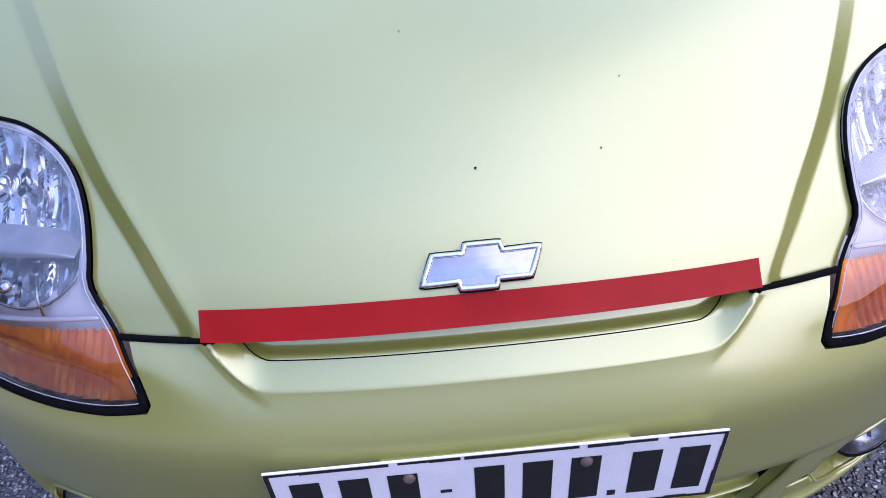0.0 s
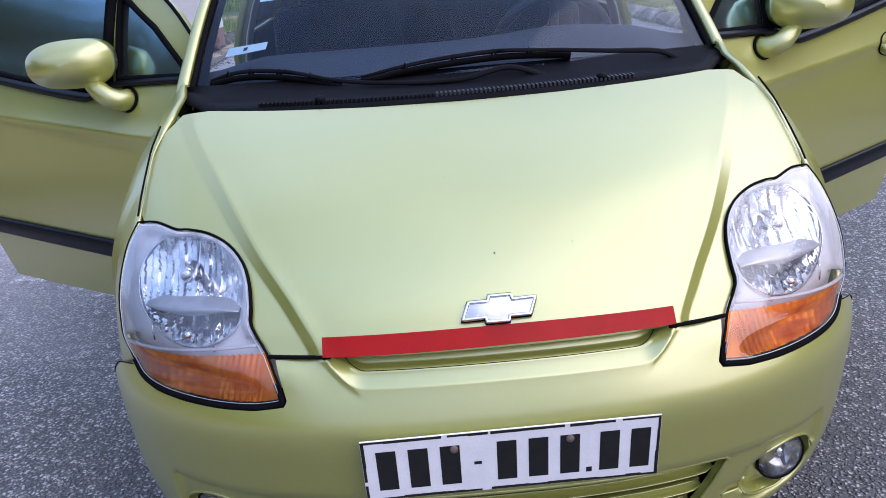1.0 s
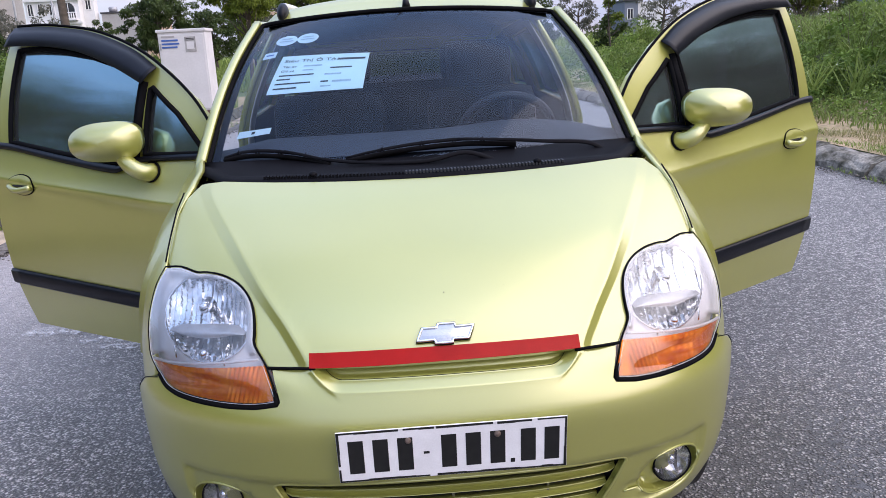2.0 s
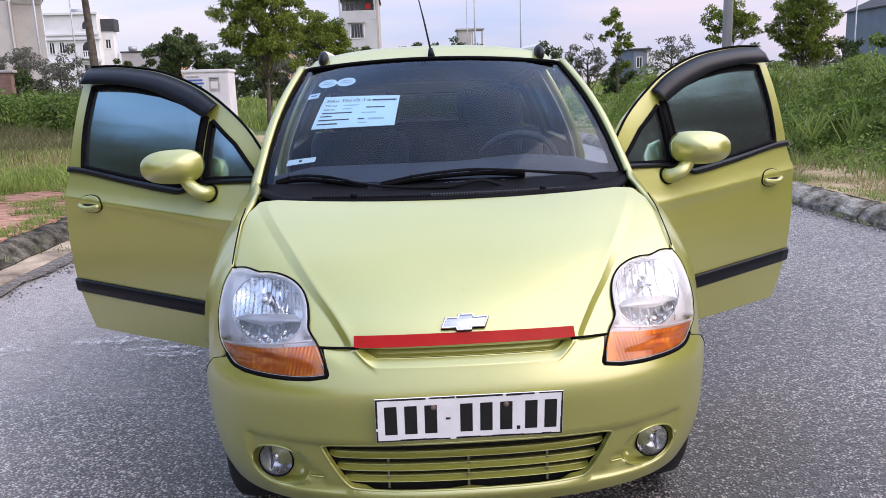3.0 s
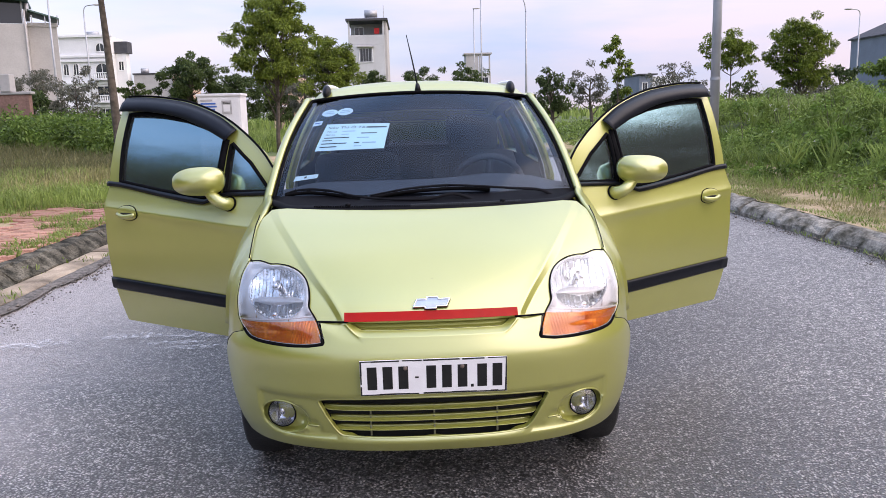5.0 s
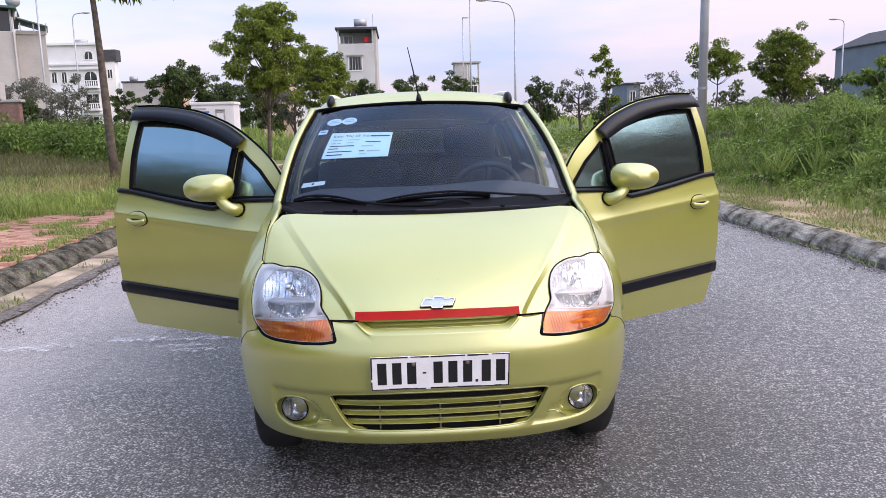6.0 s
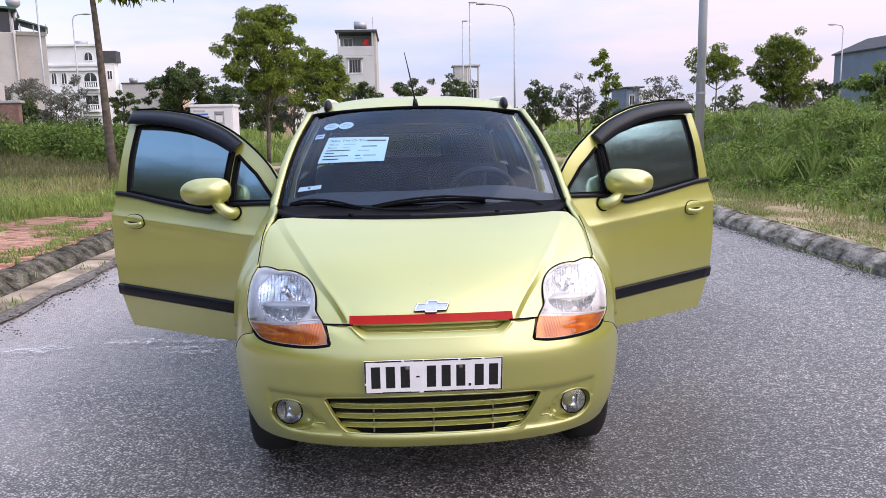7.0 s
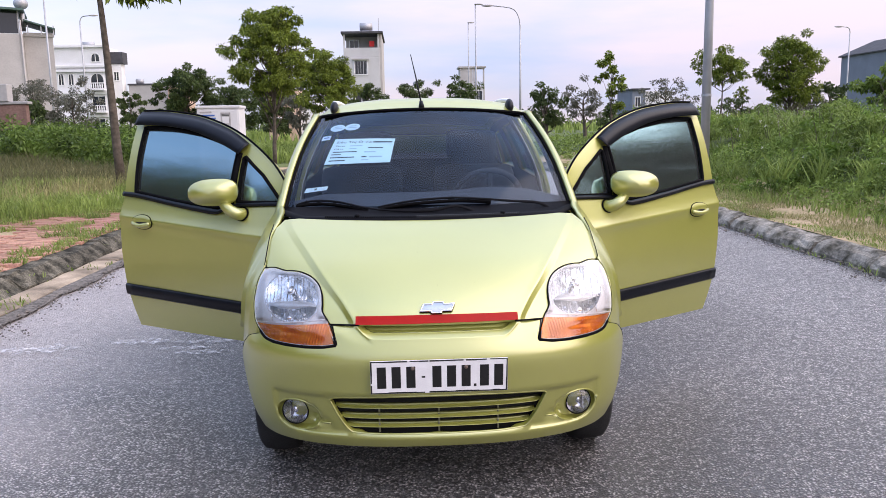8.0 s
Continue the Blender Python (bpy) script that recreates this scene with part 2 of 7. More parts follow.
BARK = mat("bark", (0.13, 0.105, 0.085), rough=0.95, second=(0.055, 0.045, 0.035), scale=9, bump=0.8, bump_scale=30)
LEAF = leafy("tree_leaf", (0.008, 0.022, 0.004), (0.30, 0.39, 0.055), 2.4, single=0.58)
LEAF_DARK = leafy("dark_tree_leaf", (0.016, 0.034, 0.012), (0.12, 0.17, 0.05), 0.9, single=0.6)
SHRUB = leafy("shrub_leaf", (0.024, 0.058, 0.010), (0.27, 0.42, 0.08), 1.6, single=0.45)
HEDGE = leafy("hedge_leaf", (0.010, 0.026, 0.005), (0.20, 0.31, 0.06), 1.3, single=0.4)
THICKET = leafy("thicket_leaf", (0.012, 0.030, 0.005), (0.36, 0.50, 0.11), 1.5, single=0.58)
GRASS = leafy("grass_blade", (0.060, 0.105, 0.018), (0.36, 0.46, 0.12), 0.9)
DRYGRASS = leafy("dry_grass_blade", (0.11, 0.11, 0.04), (0.46, 0.43, 0.20), 0.8)
RUSSET = leafy("russet_grass_blade", (0.06, 0.075, 0.024), (0.22, 0.20, 0.10), 0.5)
TWIG = mat("dry_twig", (0.16, 0.13, 0.10), rough=0.95, var=0.3, scale=4)
BLOSSOM = mat("white_blossom", (0.75, 0.74, 0.70), rough=0.8, var=0.1, scale=5)
NOTICE = mat("weathered_notice", (0.50, 0.49, 0.48), rough=0.85, second=(0.30, 0.29, 0.29), scale=9)
RENDERW = mat("white_render", (0.72, 0.72, 0.74), rough=0.8, var=0.05, scale=0.6, fine=0.03, fine_scale=8)
RENDERD = mat("dull_pale_render", (0.50, 0.50, 0.515), rough=0.85, var=0.08, scale=0.6, fine=0.04, fine_scale=8)
RENDERG = mat("grey_render", (0.40, 0.385, 0.385), rough=0.9, var=0.10, scale=0.5, fine=0.05, fine_scale=8)
RENDERB = mat("blue_grey_render", (0.17, 0.195, 0.245), rough=0.9, var=0.08, scale=0.5, fine=0.05, fine_scale=8)
RENDERT = mat("tan_render", (0.50, 0.36, 0.27), rough=0.9, var=0.1, scale=0.7)
ROOFG = mat("green_roof_sheet", (0.05, 0.10, 0.09), rough=0.6, var=0.2, scale=2)
ROOFD = mat("dark_roof", (0.055, 0.055, 0.065), rough=0.8, var=0.2, scale=2)
PANE = mat("dark_window", (0.02, 0.024, 0.03), rough=0.08, spec=0.7)
BRICK = mat("old_brick", (0.22, 0.13, 0.11), rough=0.95, var=0.2, scale=2, fine=0.2, fine_scale=14)
STEEL = mat("galvanised_steel", (0.38, 0.39, 0.42), rough=0.5, metal=0.4, var=0.1, scale=3)
CABINET = mat("white_cabinet_paint", (0.66, 0.65, 0.66), rough=0.6, var=0.05, scale=2.5, fine=0.03, fine_scale=30)
BLUEINK = mat("blue_ink", (0.05, 0.13, 0.42), rough=0.6)
REDCLOTH = mat("red_cloth", (0.5, 0.03, 0.03), rough=0.9)
CHALK = faded("worn_road_paint", (0.60, 0.59, 0.61))


def asphalt():
    """Coarse chippings: pale stones in dark binder, worn paler in broad patches and dusty at the sides, with the car's
    shade in the middle's colour.
    """
    m = bpy.data.materials.new("asphalt")
    m.use_nodes = True
    n, l = m.node_tree.nodes, m.node_tree.links
    b = n["Principled BSDF"]
    b.inputs["Roughness"].default_value = 0.46
    b.inputs["Specular IOR Level"].default_value = 0.95
    co = n.new("ShaderNodeTexCoord")

    def noise_tex(scale, detail):
        t = n.new("ShaderNodeTexNoise")
        t.inputs["Scale"].default_value, t.inputs["Detail"].default_value = scale, detail
        l.new(co.outputs["Object"], t.inputs["Vector"])
        return t.outputs["Fac"]

    def ramp(fac, p0, c0, p1, c1):
        r = n.new("ShaderNodeValToRGB")
        r.color_ramp.elements[0].position, r.color_ramp.elements[1].position = p0, p1
        r.color_ramp.elements[0].color, r.color_ramp.elements[1].color = (*c0, 1), (*c1, 1)
        l.new(fac, r.inputs["Fac"])
        return r.outputs["Color"]

    def blend(fac, a, c):
        x = n.new("ShaderNodeMix")
        x.data_type = "RGBA"
        l.new(fac, x.inputs["Factor"])
        l.new(a, x.inputs["A"])
        l.new(c, x.inputs["B"])
        return x.outputs["Result"]
    cells = n.new("ShaderNodeTexVoronoi")
    cells.inputs["Scale"].default_value, cells.inputs["Randomness"].default_value = 96, 1.0
    # the chippings lie a little uneven, so their outlines wander
    warp = n.new("ShaderNodeVectorMath")
    warp.operation = "MULTIPLY_ADD"
    jitter = n.new("ShaderNodeTexNoise")
    jitter.inputs["Scale"].default_value = 70
    l.new(co.outputs["Object"], jitter.inputs["Vector"])
    warp.inputs[1].default_value = (0.014, 0.014, 0.0)
    l.new(jitter.outputs["Color"], warp.inputs[0])
    l.new(co.outputs["Object"], warp.inputs[2])
    l.new(warp.outputs["Vector"], cells.inputs["Vector"])
    cell_rgb = n.new("ShaderNodeSeparateColor")
    l.new(cells.outputs["Color"], cell_rgb.inputs["Color"])
    # rounded stones stand out of the dark binder
    dome = n.new("ShaderNodeMapRange")
    dome.interpolation_type = "SMOOTHSTEP"
    dome.inputs["From Min"].default_value, dome.inputs["From Max"].default_value = 0.66, 0.20
    l.new(cells.outputs["Distance"], dome.inputs["Value"])
    # each chipping has its own tone, few of them pale
    tone = n.new("ShaderNodeMath")
    tone.operation = "POWER"
    tone.inputs[1].default_value = 1.7
    l.new(cell_rgb.outputs["Red"], tone.inputs[0])
    pale = n.new("ShaderNodeMath")
    pale.operation = "MULTIPLY_ADD"
    pale.inputs[1].default_value, pale.inputs[2].default_value = 0.90, 0.18
    l.new(tone.outputs["Value"], pale.inputs[0])
    half = n.new("ShaderNodeMath")
    half.operation = "MULTIPLY"
    l.new(dome.outputs["Result"], half.inputs[0])
    l.new(pale.outputs["Value"], half.inputs[1])
    # grit on and between the stones
    grit = n.new("ShaderNodeMapRange")
    grit.inputs["From Min"].default_value, grit.inputs["From Max"].default_value = 0.35, 0.68
    grit.inputs["To Min"].default_value, grit.inputs["To Max"].default_value = -0.16, 0.22
    l.new(noise_tex(300, 2), grit.inputs["Value"])
    rough_top = n.new("ShaderNodeMath")
    l.new(half.outputs["Value"], rough_top.inputs[0])
    l.new(grit.outputs["Result"], rough_top.inputs[1])
    # clumps and hollows a few centimetres wide
    clump = n.new("ShaderNodeMapRange")
    clump.inputs["From Min"].default_value, clump.inputs["From Max"].default_value = 0.32, 0.68
    clump.inputs["To Min"].default_value, clump.inputs["To Max"].default_value = 0.42, 1.55
    l.new(noise_tex(26, 3), clump.inputs["Value"])
    uneven = n.new("ShaderNodeMath")
    uneven.operation = "MULTIPLY"
    l.new(rough_top.outputs["Value"], uneven.inputs[0])
    l.new(clump.outputs["Result"], uneven.inputs[1])
    stone = uneven.outputs["Value"]
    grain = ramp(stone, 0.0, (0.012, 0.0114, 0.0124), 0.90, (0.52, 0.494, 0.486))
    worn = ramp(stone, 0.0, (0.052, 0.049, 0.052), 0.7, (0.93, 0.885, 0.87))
    # paler, worn sides; the darker middle puts the car's shade into the colour
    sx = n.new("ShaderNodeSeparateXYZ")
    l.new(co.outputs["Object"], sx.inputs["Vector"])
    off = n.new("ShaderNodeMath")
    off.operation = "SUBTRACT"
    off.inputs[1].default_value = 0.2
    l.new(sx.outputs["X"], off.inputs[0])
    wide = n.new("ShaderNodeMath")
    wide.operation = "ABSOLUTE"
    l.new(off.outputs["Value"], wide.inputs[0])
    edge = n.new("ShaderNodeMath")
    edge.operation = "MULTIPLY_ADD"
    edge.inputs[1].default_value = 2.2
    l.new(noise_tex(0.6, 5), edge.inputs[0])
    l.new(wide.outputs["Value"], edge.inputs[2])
    wear_and_shade = n.new("ShaderNodeMapRange")
    wear_and_shade.inputs["From Min"].default_value, wear_and_shade.inputs["From Max"].default_value = 1.8, 3.5
    l.new(edge.outputs["Value"], wear_and_shade.inputs["Value"])
    body = blend(wear_and_shade.outputs["Result"], grain, worn)
    # dust along one side
    ad = n.new("ShaderNodeMath")
    ad.operation = "MULTIPLY_ADD"
    ad.inputs[1].default_value = 1.6
    l.new(noise_tex(1.3, 5), ad.inputs[0])
    l.new(sx.outputs["X"], ad.inputs[2])
    mr = n.new("ShaderNodeMapRange")
    mr.inputs["From Min"].default_value, mr.inputs["From Max"].default_value = -0.55, -1.9
    mr.inputs["To Max"].default_value = 0.8
    l.new(ad.outputs["Value"], mr.inputs["Value"])
    dust = ramp(noise_tex(40, 3), 0.3, (0.36, 0.315, 0.31), 0.7, (0.70, 0.625, 0.61))
    body = blend(mr.outputs["Result"], body, dust)
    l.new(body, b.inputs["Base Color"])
    bp = n.new("ShaderNodeBump")
    bp.inputs["Strength"].default_value, bp.inputs["Distance"].default_value = 1.0, 0.012
    l.new(dome.outputs["Result"], bp.inputs["Height"])
    l.new(bp.outputs["Normal"], b.inputs["Normal"])
    return m


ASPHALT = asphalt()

BADGE = mat("brushed_badge_face", (0.40, 0.41, 0.44), rough=0.10, metal=1.0, var=0.08, scale=40)
LEAF_GREY = leafy("grey_scrub_leaf", (0.05, 0.058, 0.040), (0.24, 0.235, 0.19), 0.8)

# ---- tools ----
from mathutils.geometry import delaunay_2d_cdt


def thing(name, label="", category="", group="", kind="", at=None):
    ob = new(name)
    ob.empty_display_size = 0.1
    if at is not None:
        ob.matrix_basis = at
    return tagged(ob, label, category, group, kind)


def mesh_of(name, verts, faces, material, smooth=True):
    me = bpy.data.meshes.new(name)
    me.from_pydata([tuple(v) for v in verts], [], [tuple(f) for f in faces])
    me.materials.append(material)
    if smooth:
        me.polygons.foreach_set("use_smooth", [True] * len(me.polygons))
    me.update()
    return me


def part(name, bm, material, parent=None, label="", smooth=False):
    """Links a bmesh, a (verts, faces) pair or a mesh as one object under parent."""
    if isinstance(bm, bpy.types.Mesh):
        me = bm
    elif isinstance(bm, tuple):
        me = mesh_of(name, bm[0], bm[1], material, smooth)
    else:
        me = bpy.data.meshes.new(name)
        bmesh.ops.recalc_face_normals(bm, faces=bm.faces)
        bm.to_mesh(me)
        bm.free()
        me.materials.append(material)
        if smooth:
            me.polygons.foreach_set("use_smooth", [True] * len(me.polygons))
    ob = new(name, me)
    if parent is not None:
        ob.parent = parent
    return tagged(ob, label)


def box(bm, centre, size, bevel=0.0, turn=None):
    r = bmesh.ops.create_cube(bm, size=1)
    m = Matrix.LocRotScale(Vector(centre), turn, Vector(size))
    bmesh.ops.transform(bm, matrix=m, verts=r["verts"])
    if bevel > 0:
        es = list({e for v in r["verts"] for e in v.link_edges})
        bmesh.ops.bevel(bm, geom=es, offset=bevel, segments=2, affect="EDGES", profile=0.6)
    return bm


def rod(bm, p0, p1, r0, r1=None, seg=12):
    p0, p1 = Vector(p0), Vector(p1)
    d = p1 - p0
    r = bmesh.ops.create_cone(bm, cap_ends=True, segments=seg, radius1=r0, radius2=r0 if r1 is None else r1, depth=d.length)
    m = Matrix.Translation((p0 + p1) / 2) @ d.to_track_quat("Z", "Y").to_matrix().to_4x4()
    bmesh.ops.transform(bm, matrix=m, verts=r["verts"])
    return bm


def ball(bm, centre, size, seg=16, turn=None):
    r = bmesh.ops.create_uvsphere(bm, u_segments=seg, v_segments=max(6, seg // 2), radius=1)
    bmesh.ops.transform(bm, matrix=Matrix.LocRotScale(Vector(centre), turn, Vector(size)), verts=r["verts"])
    return bm


def tube(pts, radius, seg=8, closed=False, flat=1.0):
    """(verts, faces) of a tube along pts; radius: a number or one for each point."""
    pts = [Vector(p) for p in pts]
    n = len(pts)
    verts, faces = [], []
    side = None
    for i, p in enumerate(pts):
        a, b = (pts[i - 1], pts[(i + 1) % n]) if closed else (pts[max(0, i - 1)], pts[min(n - 1, i + 1)])
        d = (b - a).normalized()
        if side is None:
            side = d.orthogonal().normalized()
        side = (side - d * side.dot(d)).normalized()
        up = d.cross(side)
        r = radius[i] if isinstance(radius, (list, tuple)) else radius
        for k in range(seg):
            t = 2 * math.pi * k / seg
            verts.append(p + side * (r * math.cos(t)) + up * (r * flat * math.sin(t)))
    for i in range(n if closed else n - 1):
        j = (i + 1) % n
        for k in range(seg):
            k2 = (k + 1) % seg
            faces.append((i * seg + k, i * seg + k2, j * seg + k2, j * seg + k))
    if not closed:
        faces.append(tuple(range(seg))[::-1])
        faces.append(tuple((n - 1) * seg + k for k in range(seg)))
    return verts, faces


def spline(pts, per=6, closed=False):
    """Catmull-Rom curve through pts."""
    pts = [np.array(p, float) for p in pts]
    n, out = len(pts), []
    for i in range(n if closed else n - 1):
        if closed:
            a, b, c, d = pts[i - 1], pts[i], pts[(i + 1) % n], pts[(i + 2) % n]
        else:
            a, b, c, d = pts[max(0, i - 1)], pts[i], pts[i + 1], pts[min(n - 1, i + 2)]
        for k in range(per):
            t = k / per
            out.append(0.5 * (2 * b + (c - a) * t + (2 * a - 5 * b + 4 * c - d) * t * t + (3 * b - a - 3 * c + d) * t ** 3))
    if not closed:
        out.append(pts[-1])
    return out


def resample(pts, step, closed=False):
    """Points along a polyline at about even steps; corners are kept."""
    out = []
    n = len(pts)
    for i in range(n if closed else n - 1):
        a, b = np.array(pts[i], float), np.array(pts[(i + 1) % n], float)
        k = max(1, int(round(np.linalg.norm(b - a) / step)))
        out += [a + (b - a) * j / k for j in range(k)]
    if not closed:
        out.append(np.array(pts[-1], float))
    return out


def pchip(xs, ys):
    """A smooth curve through (xs, ys) that doesn't overshoot; returns a function."""
    xs, ys = np.array(xs, float), np.array(ys, float)
    h, s = np.diff(xs), np.diff(ys) / np.diff(xs)
    d = np.zeros(len(xs))
    for i in range(1, len(xs) - 1):
        if s[i - 1] * s[i] > 0:
            w1, w2 = 2 * h[i] + h[i - 1], h[i] + 2 * h[i - 1]
            d[i] = (w1 + w2) / (w1 / s[i - 1] + w2 / s[i])
    d[0], d[-1] = s[0], s[-1]

    def f(x):
        x = min(max(x, xs[0]), xs[-1])
        i = min(max(int(np.searchsorted(xs, x)) - 1, 0), len(h) - 1)
        t = (x - xs[i]) / h[i]
        return float((1 + 2 * t) * (1 - t) ** 2 * ys[i] + t * (1 - t) ** 2 * h[i] * d[i] + t * t * (3 - 2 * t) * ys[i + 1] + t * t * (t - 1) * h[i] * d[i + 1])
    return f


def smooth_step(a, b, x):
    t = min(max((x - a) / (b - a), 0.0), 1.0)
    return t * t * (3 - 2 * t)


def inside(poly, pts):
    poly, pts = np.array(poly), np.array(pts)
    res = np.zeros(len(pts), bool)
    x, y = pts[:, 0], pts[:, 1]
    j = len(poly) - 1
    for i in range(len(poly)):
        xi, yi, xj, yj = poly[i][0], poly[i][1], poly[j][0], poly[j][1]
        if yi != yj:
            hit = ((yi > y) != (yj > y)) & (x < (xj - xi) * (y - yi) / (yj - yi) + xi)
            res ^= hit
        j = i
    return res


def panel(outline, holes, step, place, flange=0.0, flip=False, extra=None, lines=()):
    """(verts, faces) of a curved sheet: a flat outline with holes, meshed finely and laid on a surface by place(a, b).
    flange: how far its edges turn inwards. lines: creases that the mesh follows."""
    lines = [resample(p, step * 0.7) for p in lines]
    outline = resample(outline, step, True)
    holes = [resample(h, step, True) for h in holes]
    loops = [outline] + holes
    ob = np.array(outline)
    lo, hi = ob.min(0), ob.max(0)
    gx, gy = np.arange(lo[0] + step / 2, hi[0], step), np.arange(lo[1] + step / 2, hi[1], step)
    grid = np.array([(a, b) for a in gx for b in gy]).reshape(-1, 2)
    if extra is not None and len(extra):
        grid = np.vstack([grid, np.array(extra)])
    edge_pts = np.vstack([np.array(p) for p in loops])
    keep = inside(outline, grid)
    for h in holes:
        keep &= ~inside(h, grid)
    grid = grid[keep]
    near = np.ones(len(grid), bool)
    for k in range(0, len(grid), 400):
        d = np.linalg.norm(grid[k:k + 400, None, :] - edge_pts[None], axis=2).min(1)
        near[k:k + 400] = d > step * 0.45
    grid = grid[near]
    if lines:
        line_pts = np.vstack([np.array(p) for p in lines])
        far = np.ones(len(grid), bool)
        for k in range(0, len(grid), 400):
            far[k:k + 400] = np.linalg.norm(grid[k:k + 400, None, :] - line_pts[None], axis=2).min(1) > step * 0.4
        grid = grid[far]
    verts, edges = [], []
    for p in lines:
        ok = inside(outline, p)
        for h in holes:
            ok &= ~inside(h, p)
        ok &= np.array([np.linalg.norm(edge_pts - q, axis=1).min() > step * 0.2 for q in p])
        last = None
        for q, good in zip(p, ok):
            if good:
                verts.append(tuple(q))
                if last is not None:
                    edges.append((last, len(verts) - 1))
                last = len(verts) - 1
            else:
                last = None
    for p in loops:
        n0 = len(verts)
        verts += [tuple(q) for q in p]
        edges += [(n0 + i, n0 + (i + 1) % len(p)) for i in range(len(p))]
    verts += [tuple(q) for q in grid]
    v2, _, f2, *_ = delaunay_2d_cdt([Vector(v) for v in verts], edges, [], 0, 1e-6)
    v2 = np.array([(v.x, v.y) for v in v2])
    f2 = np.array([tuple(f) for f in f2])
    cen = v2[f2].mean(1)
    ok = inside(outline, cen)
    for h in holes:
        ok &= ~inside(h, cen)
    f2 = f2[ok]
    a, b, c = v2[f2[:, 0]], v2[f2[:, 1]], v2[f2[:, 2]]
    area = (b[:, 0] - a[:, 0]) * (c[:, 1] - a[:, 1]) - (b[:, 1] - a[:, 1]) * (c[:, 0] - a[:, 0])
    f2 = np.where((area < 0)[:, None], f2[:, ::-1], f2)[np.abs(area) > 2e-3 * step * step]
    p3 = np.array([place(float(q[0]), float(q[1])) for q in v2])
    if flip:
        f2 = f2[:, ::-1]
    faces = [tuple(int(i) for i in f) for f in f2]
    if flange > 0:
        count = {}
        for f in faces:
            for i in range(3):
                e = (f[i], f[(i + 1) % 3])
                count[e] = count.get(e, 0) + 1
        rim = [e for e in count if (e[1], e[0]) not in count]
        index, more = {}, []
        for e in rim:
            for i in e:
                if i not in index:
                    index[i] = len(p3) + len(more)
                    a, b = float(v2[i][0]), float(v2[i][1])
                    nrm = np.cross(np.array(place(a + 0.002, b)) - np.array(place(a - 0.002, b)), np.array(place(a, b + 0.002)) - np.array(place(a, b - 0.002)))
                    nrm *= (-1.0 if flip else 1.0) / max(np.linalg.norm(nrm), 1e-12)
                    more += [p3[i], p3[i] - nrm * flange]
        faces += [(index[e[1]], index[e[0]], index[e[0]] + 1, index[e[1]] + 1) for e in rim]
        p3 = np.vstack([p3, np.array(more)])
    return [tuple(p) for p in p3], faces


def sheet(rows, flip=False, closed=False):
    """(verts, faces) of a grid of points, row by row."""
    n = len(rows[0])
    verts = [tuple(p) for r in rows for p in r]
    faces = []
    for i in range(len(rows) - 1):
        for k in range(n if closed else n - 1):
            k2 = (k + 1) % n
            f = (i * n + k, i * n + k2, (i + 1) * n + k2, (i + 1) * n + k)
            faces.append(f[::-1] if flip else f)
    return verts, faces


def solid(verts, faces, depth):
    """Gives a sheet of quads or triangles a thickness, away from its normals."""
    p = np.array(verts, float)
    nrm = np.zeros_like(p)
    for f in faces:
        a, b, c = p[f[0]], p[f[1]], p[f[2]]
        n = np.cross(b - a, c - a)
        for i in f:
            nrm[i] += n
    nrm /= np.maximum(np.linalg.norm(nrm, axis=1), 1e-12)[:, None]
    n0 = len(p)
    count = {}
    for f in faces:
        for i in range(len(f)):
            count[(f[i], f[(i + 1) % len(f)])] = 1
    more = [tuple(i + n0 for i in f[::-1]) for f in faces]
    more += [(b, a, a + n0, b + n0) for a, b in count if (b, a) not in count]
    return [tuple(q) for q in p] + [tuple(q) for q in p - nrm * depth], list(faces) + more


def mirrored(vf):
    return [(-v[0], v[1], v[2]) for v in vf[0]], [tuple(f[::-1]) for f in vf[1]]


def lathe(profile, seg=28):
    """(verts, faces): profile of (radius, height) turned round the x axis."""
    verts, faces = [], []
    for r, h in profile:
        for k in range(seg):
            t = 2 * math.pi * k / seg
            verts.append((h, r * math.cos(t), r * math.sin(t)))
    for i in range(len(profile) - 1):
        for k in range(seg):
            k2 = (k + 1) % seg
            faces.append((i * seg + k, i * seg + k2, (i + 1) * seg + k2, (i + 1) * seg + k))
    return verts, faces


def moved(vf, m):
    return [tuple(m @ Vector(v)) for v in vf[0]], vf[1]


def joined(*vfs):
    verts, faces = [], []
    for v, f in vfs:
        n = len(verts)
        verts += list(v)
        faces += [tuple(i + n for i in q) for q in f]
    return verts, faces


def lettering(text, size):
    """(verts, faces) of flat writing with the built-in font, starting at the origin, along x, up z, facing -y."""
    cu = bpy.data.curves.new("letters", "FONT")
    cu.body, cu.size, cu.extrude, cu.resolution_u = text, size, 0.0004, 3
    ob = new("letters", cu)
    me = bpy.data.meshes.new_from_object(ob.evaluated_get(bpy.context.evaluated_depsgraph_get()))
    vf = [(v.co.x, -v.co.z, v.co.y) for v in me.vertices], [tuple(p.vertices) for p in me.polygons]
    bpy.data.objects.remove(ob)
    bpy.data.curves.remove(cu)
    bpy.data.meshes.remove(me)
    return vf

# ---- the car: front at y = 0, facing -y, wheels on z = 0 ----
HALF, NOSE, POWER, BOW = 0.762, 0.6, 2.8, 0.08


def plan(x):
    x = min(abs(x), HALF * 0.9999)
    return NOSE * (1 - (1 - (x / HALF) ** POWER) ** (1 / POWER)) + BOW * x * x


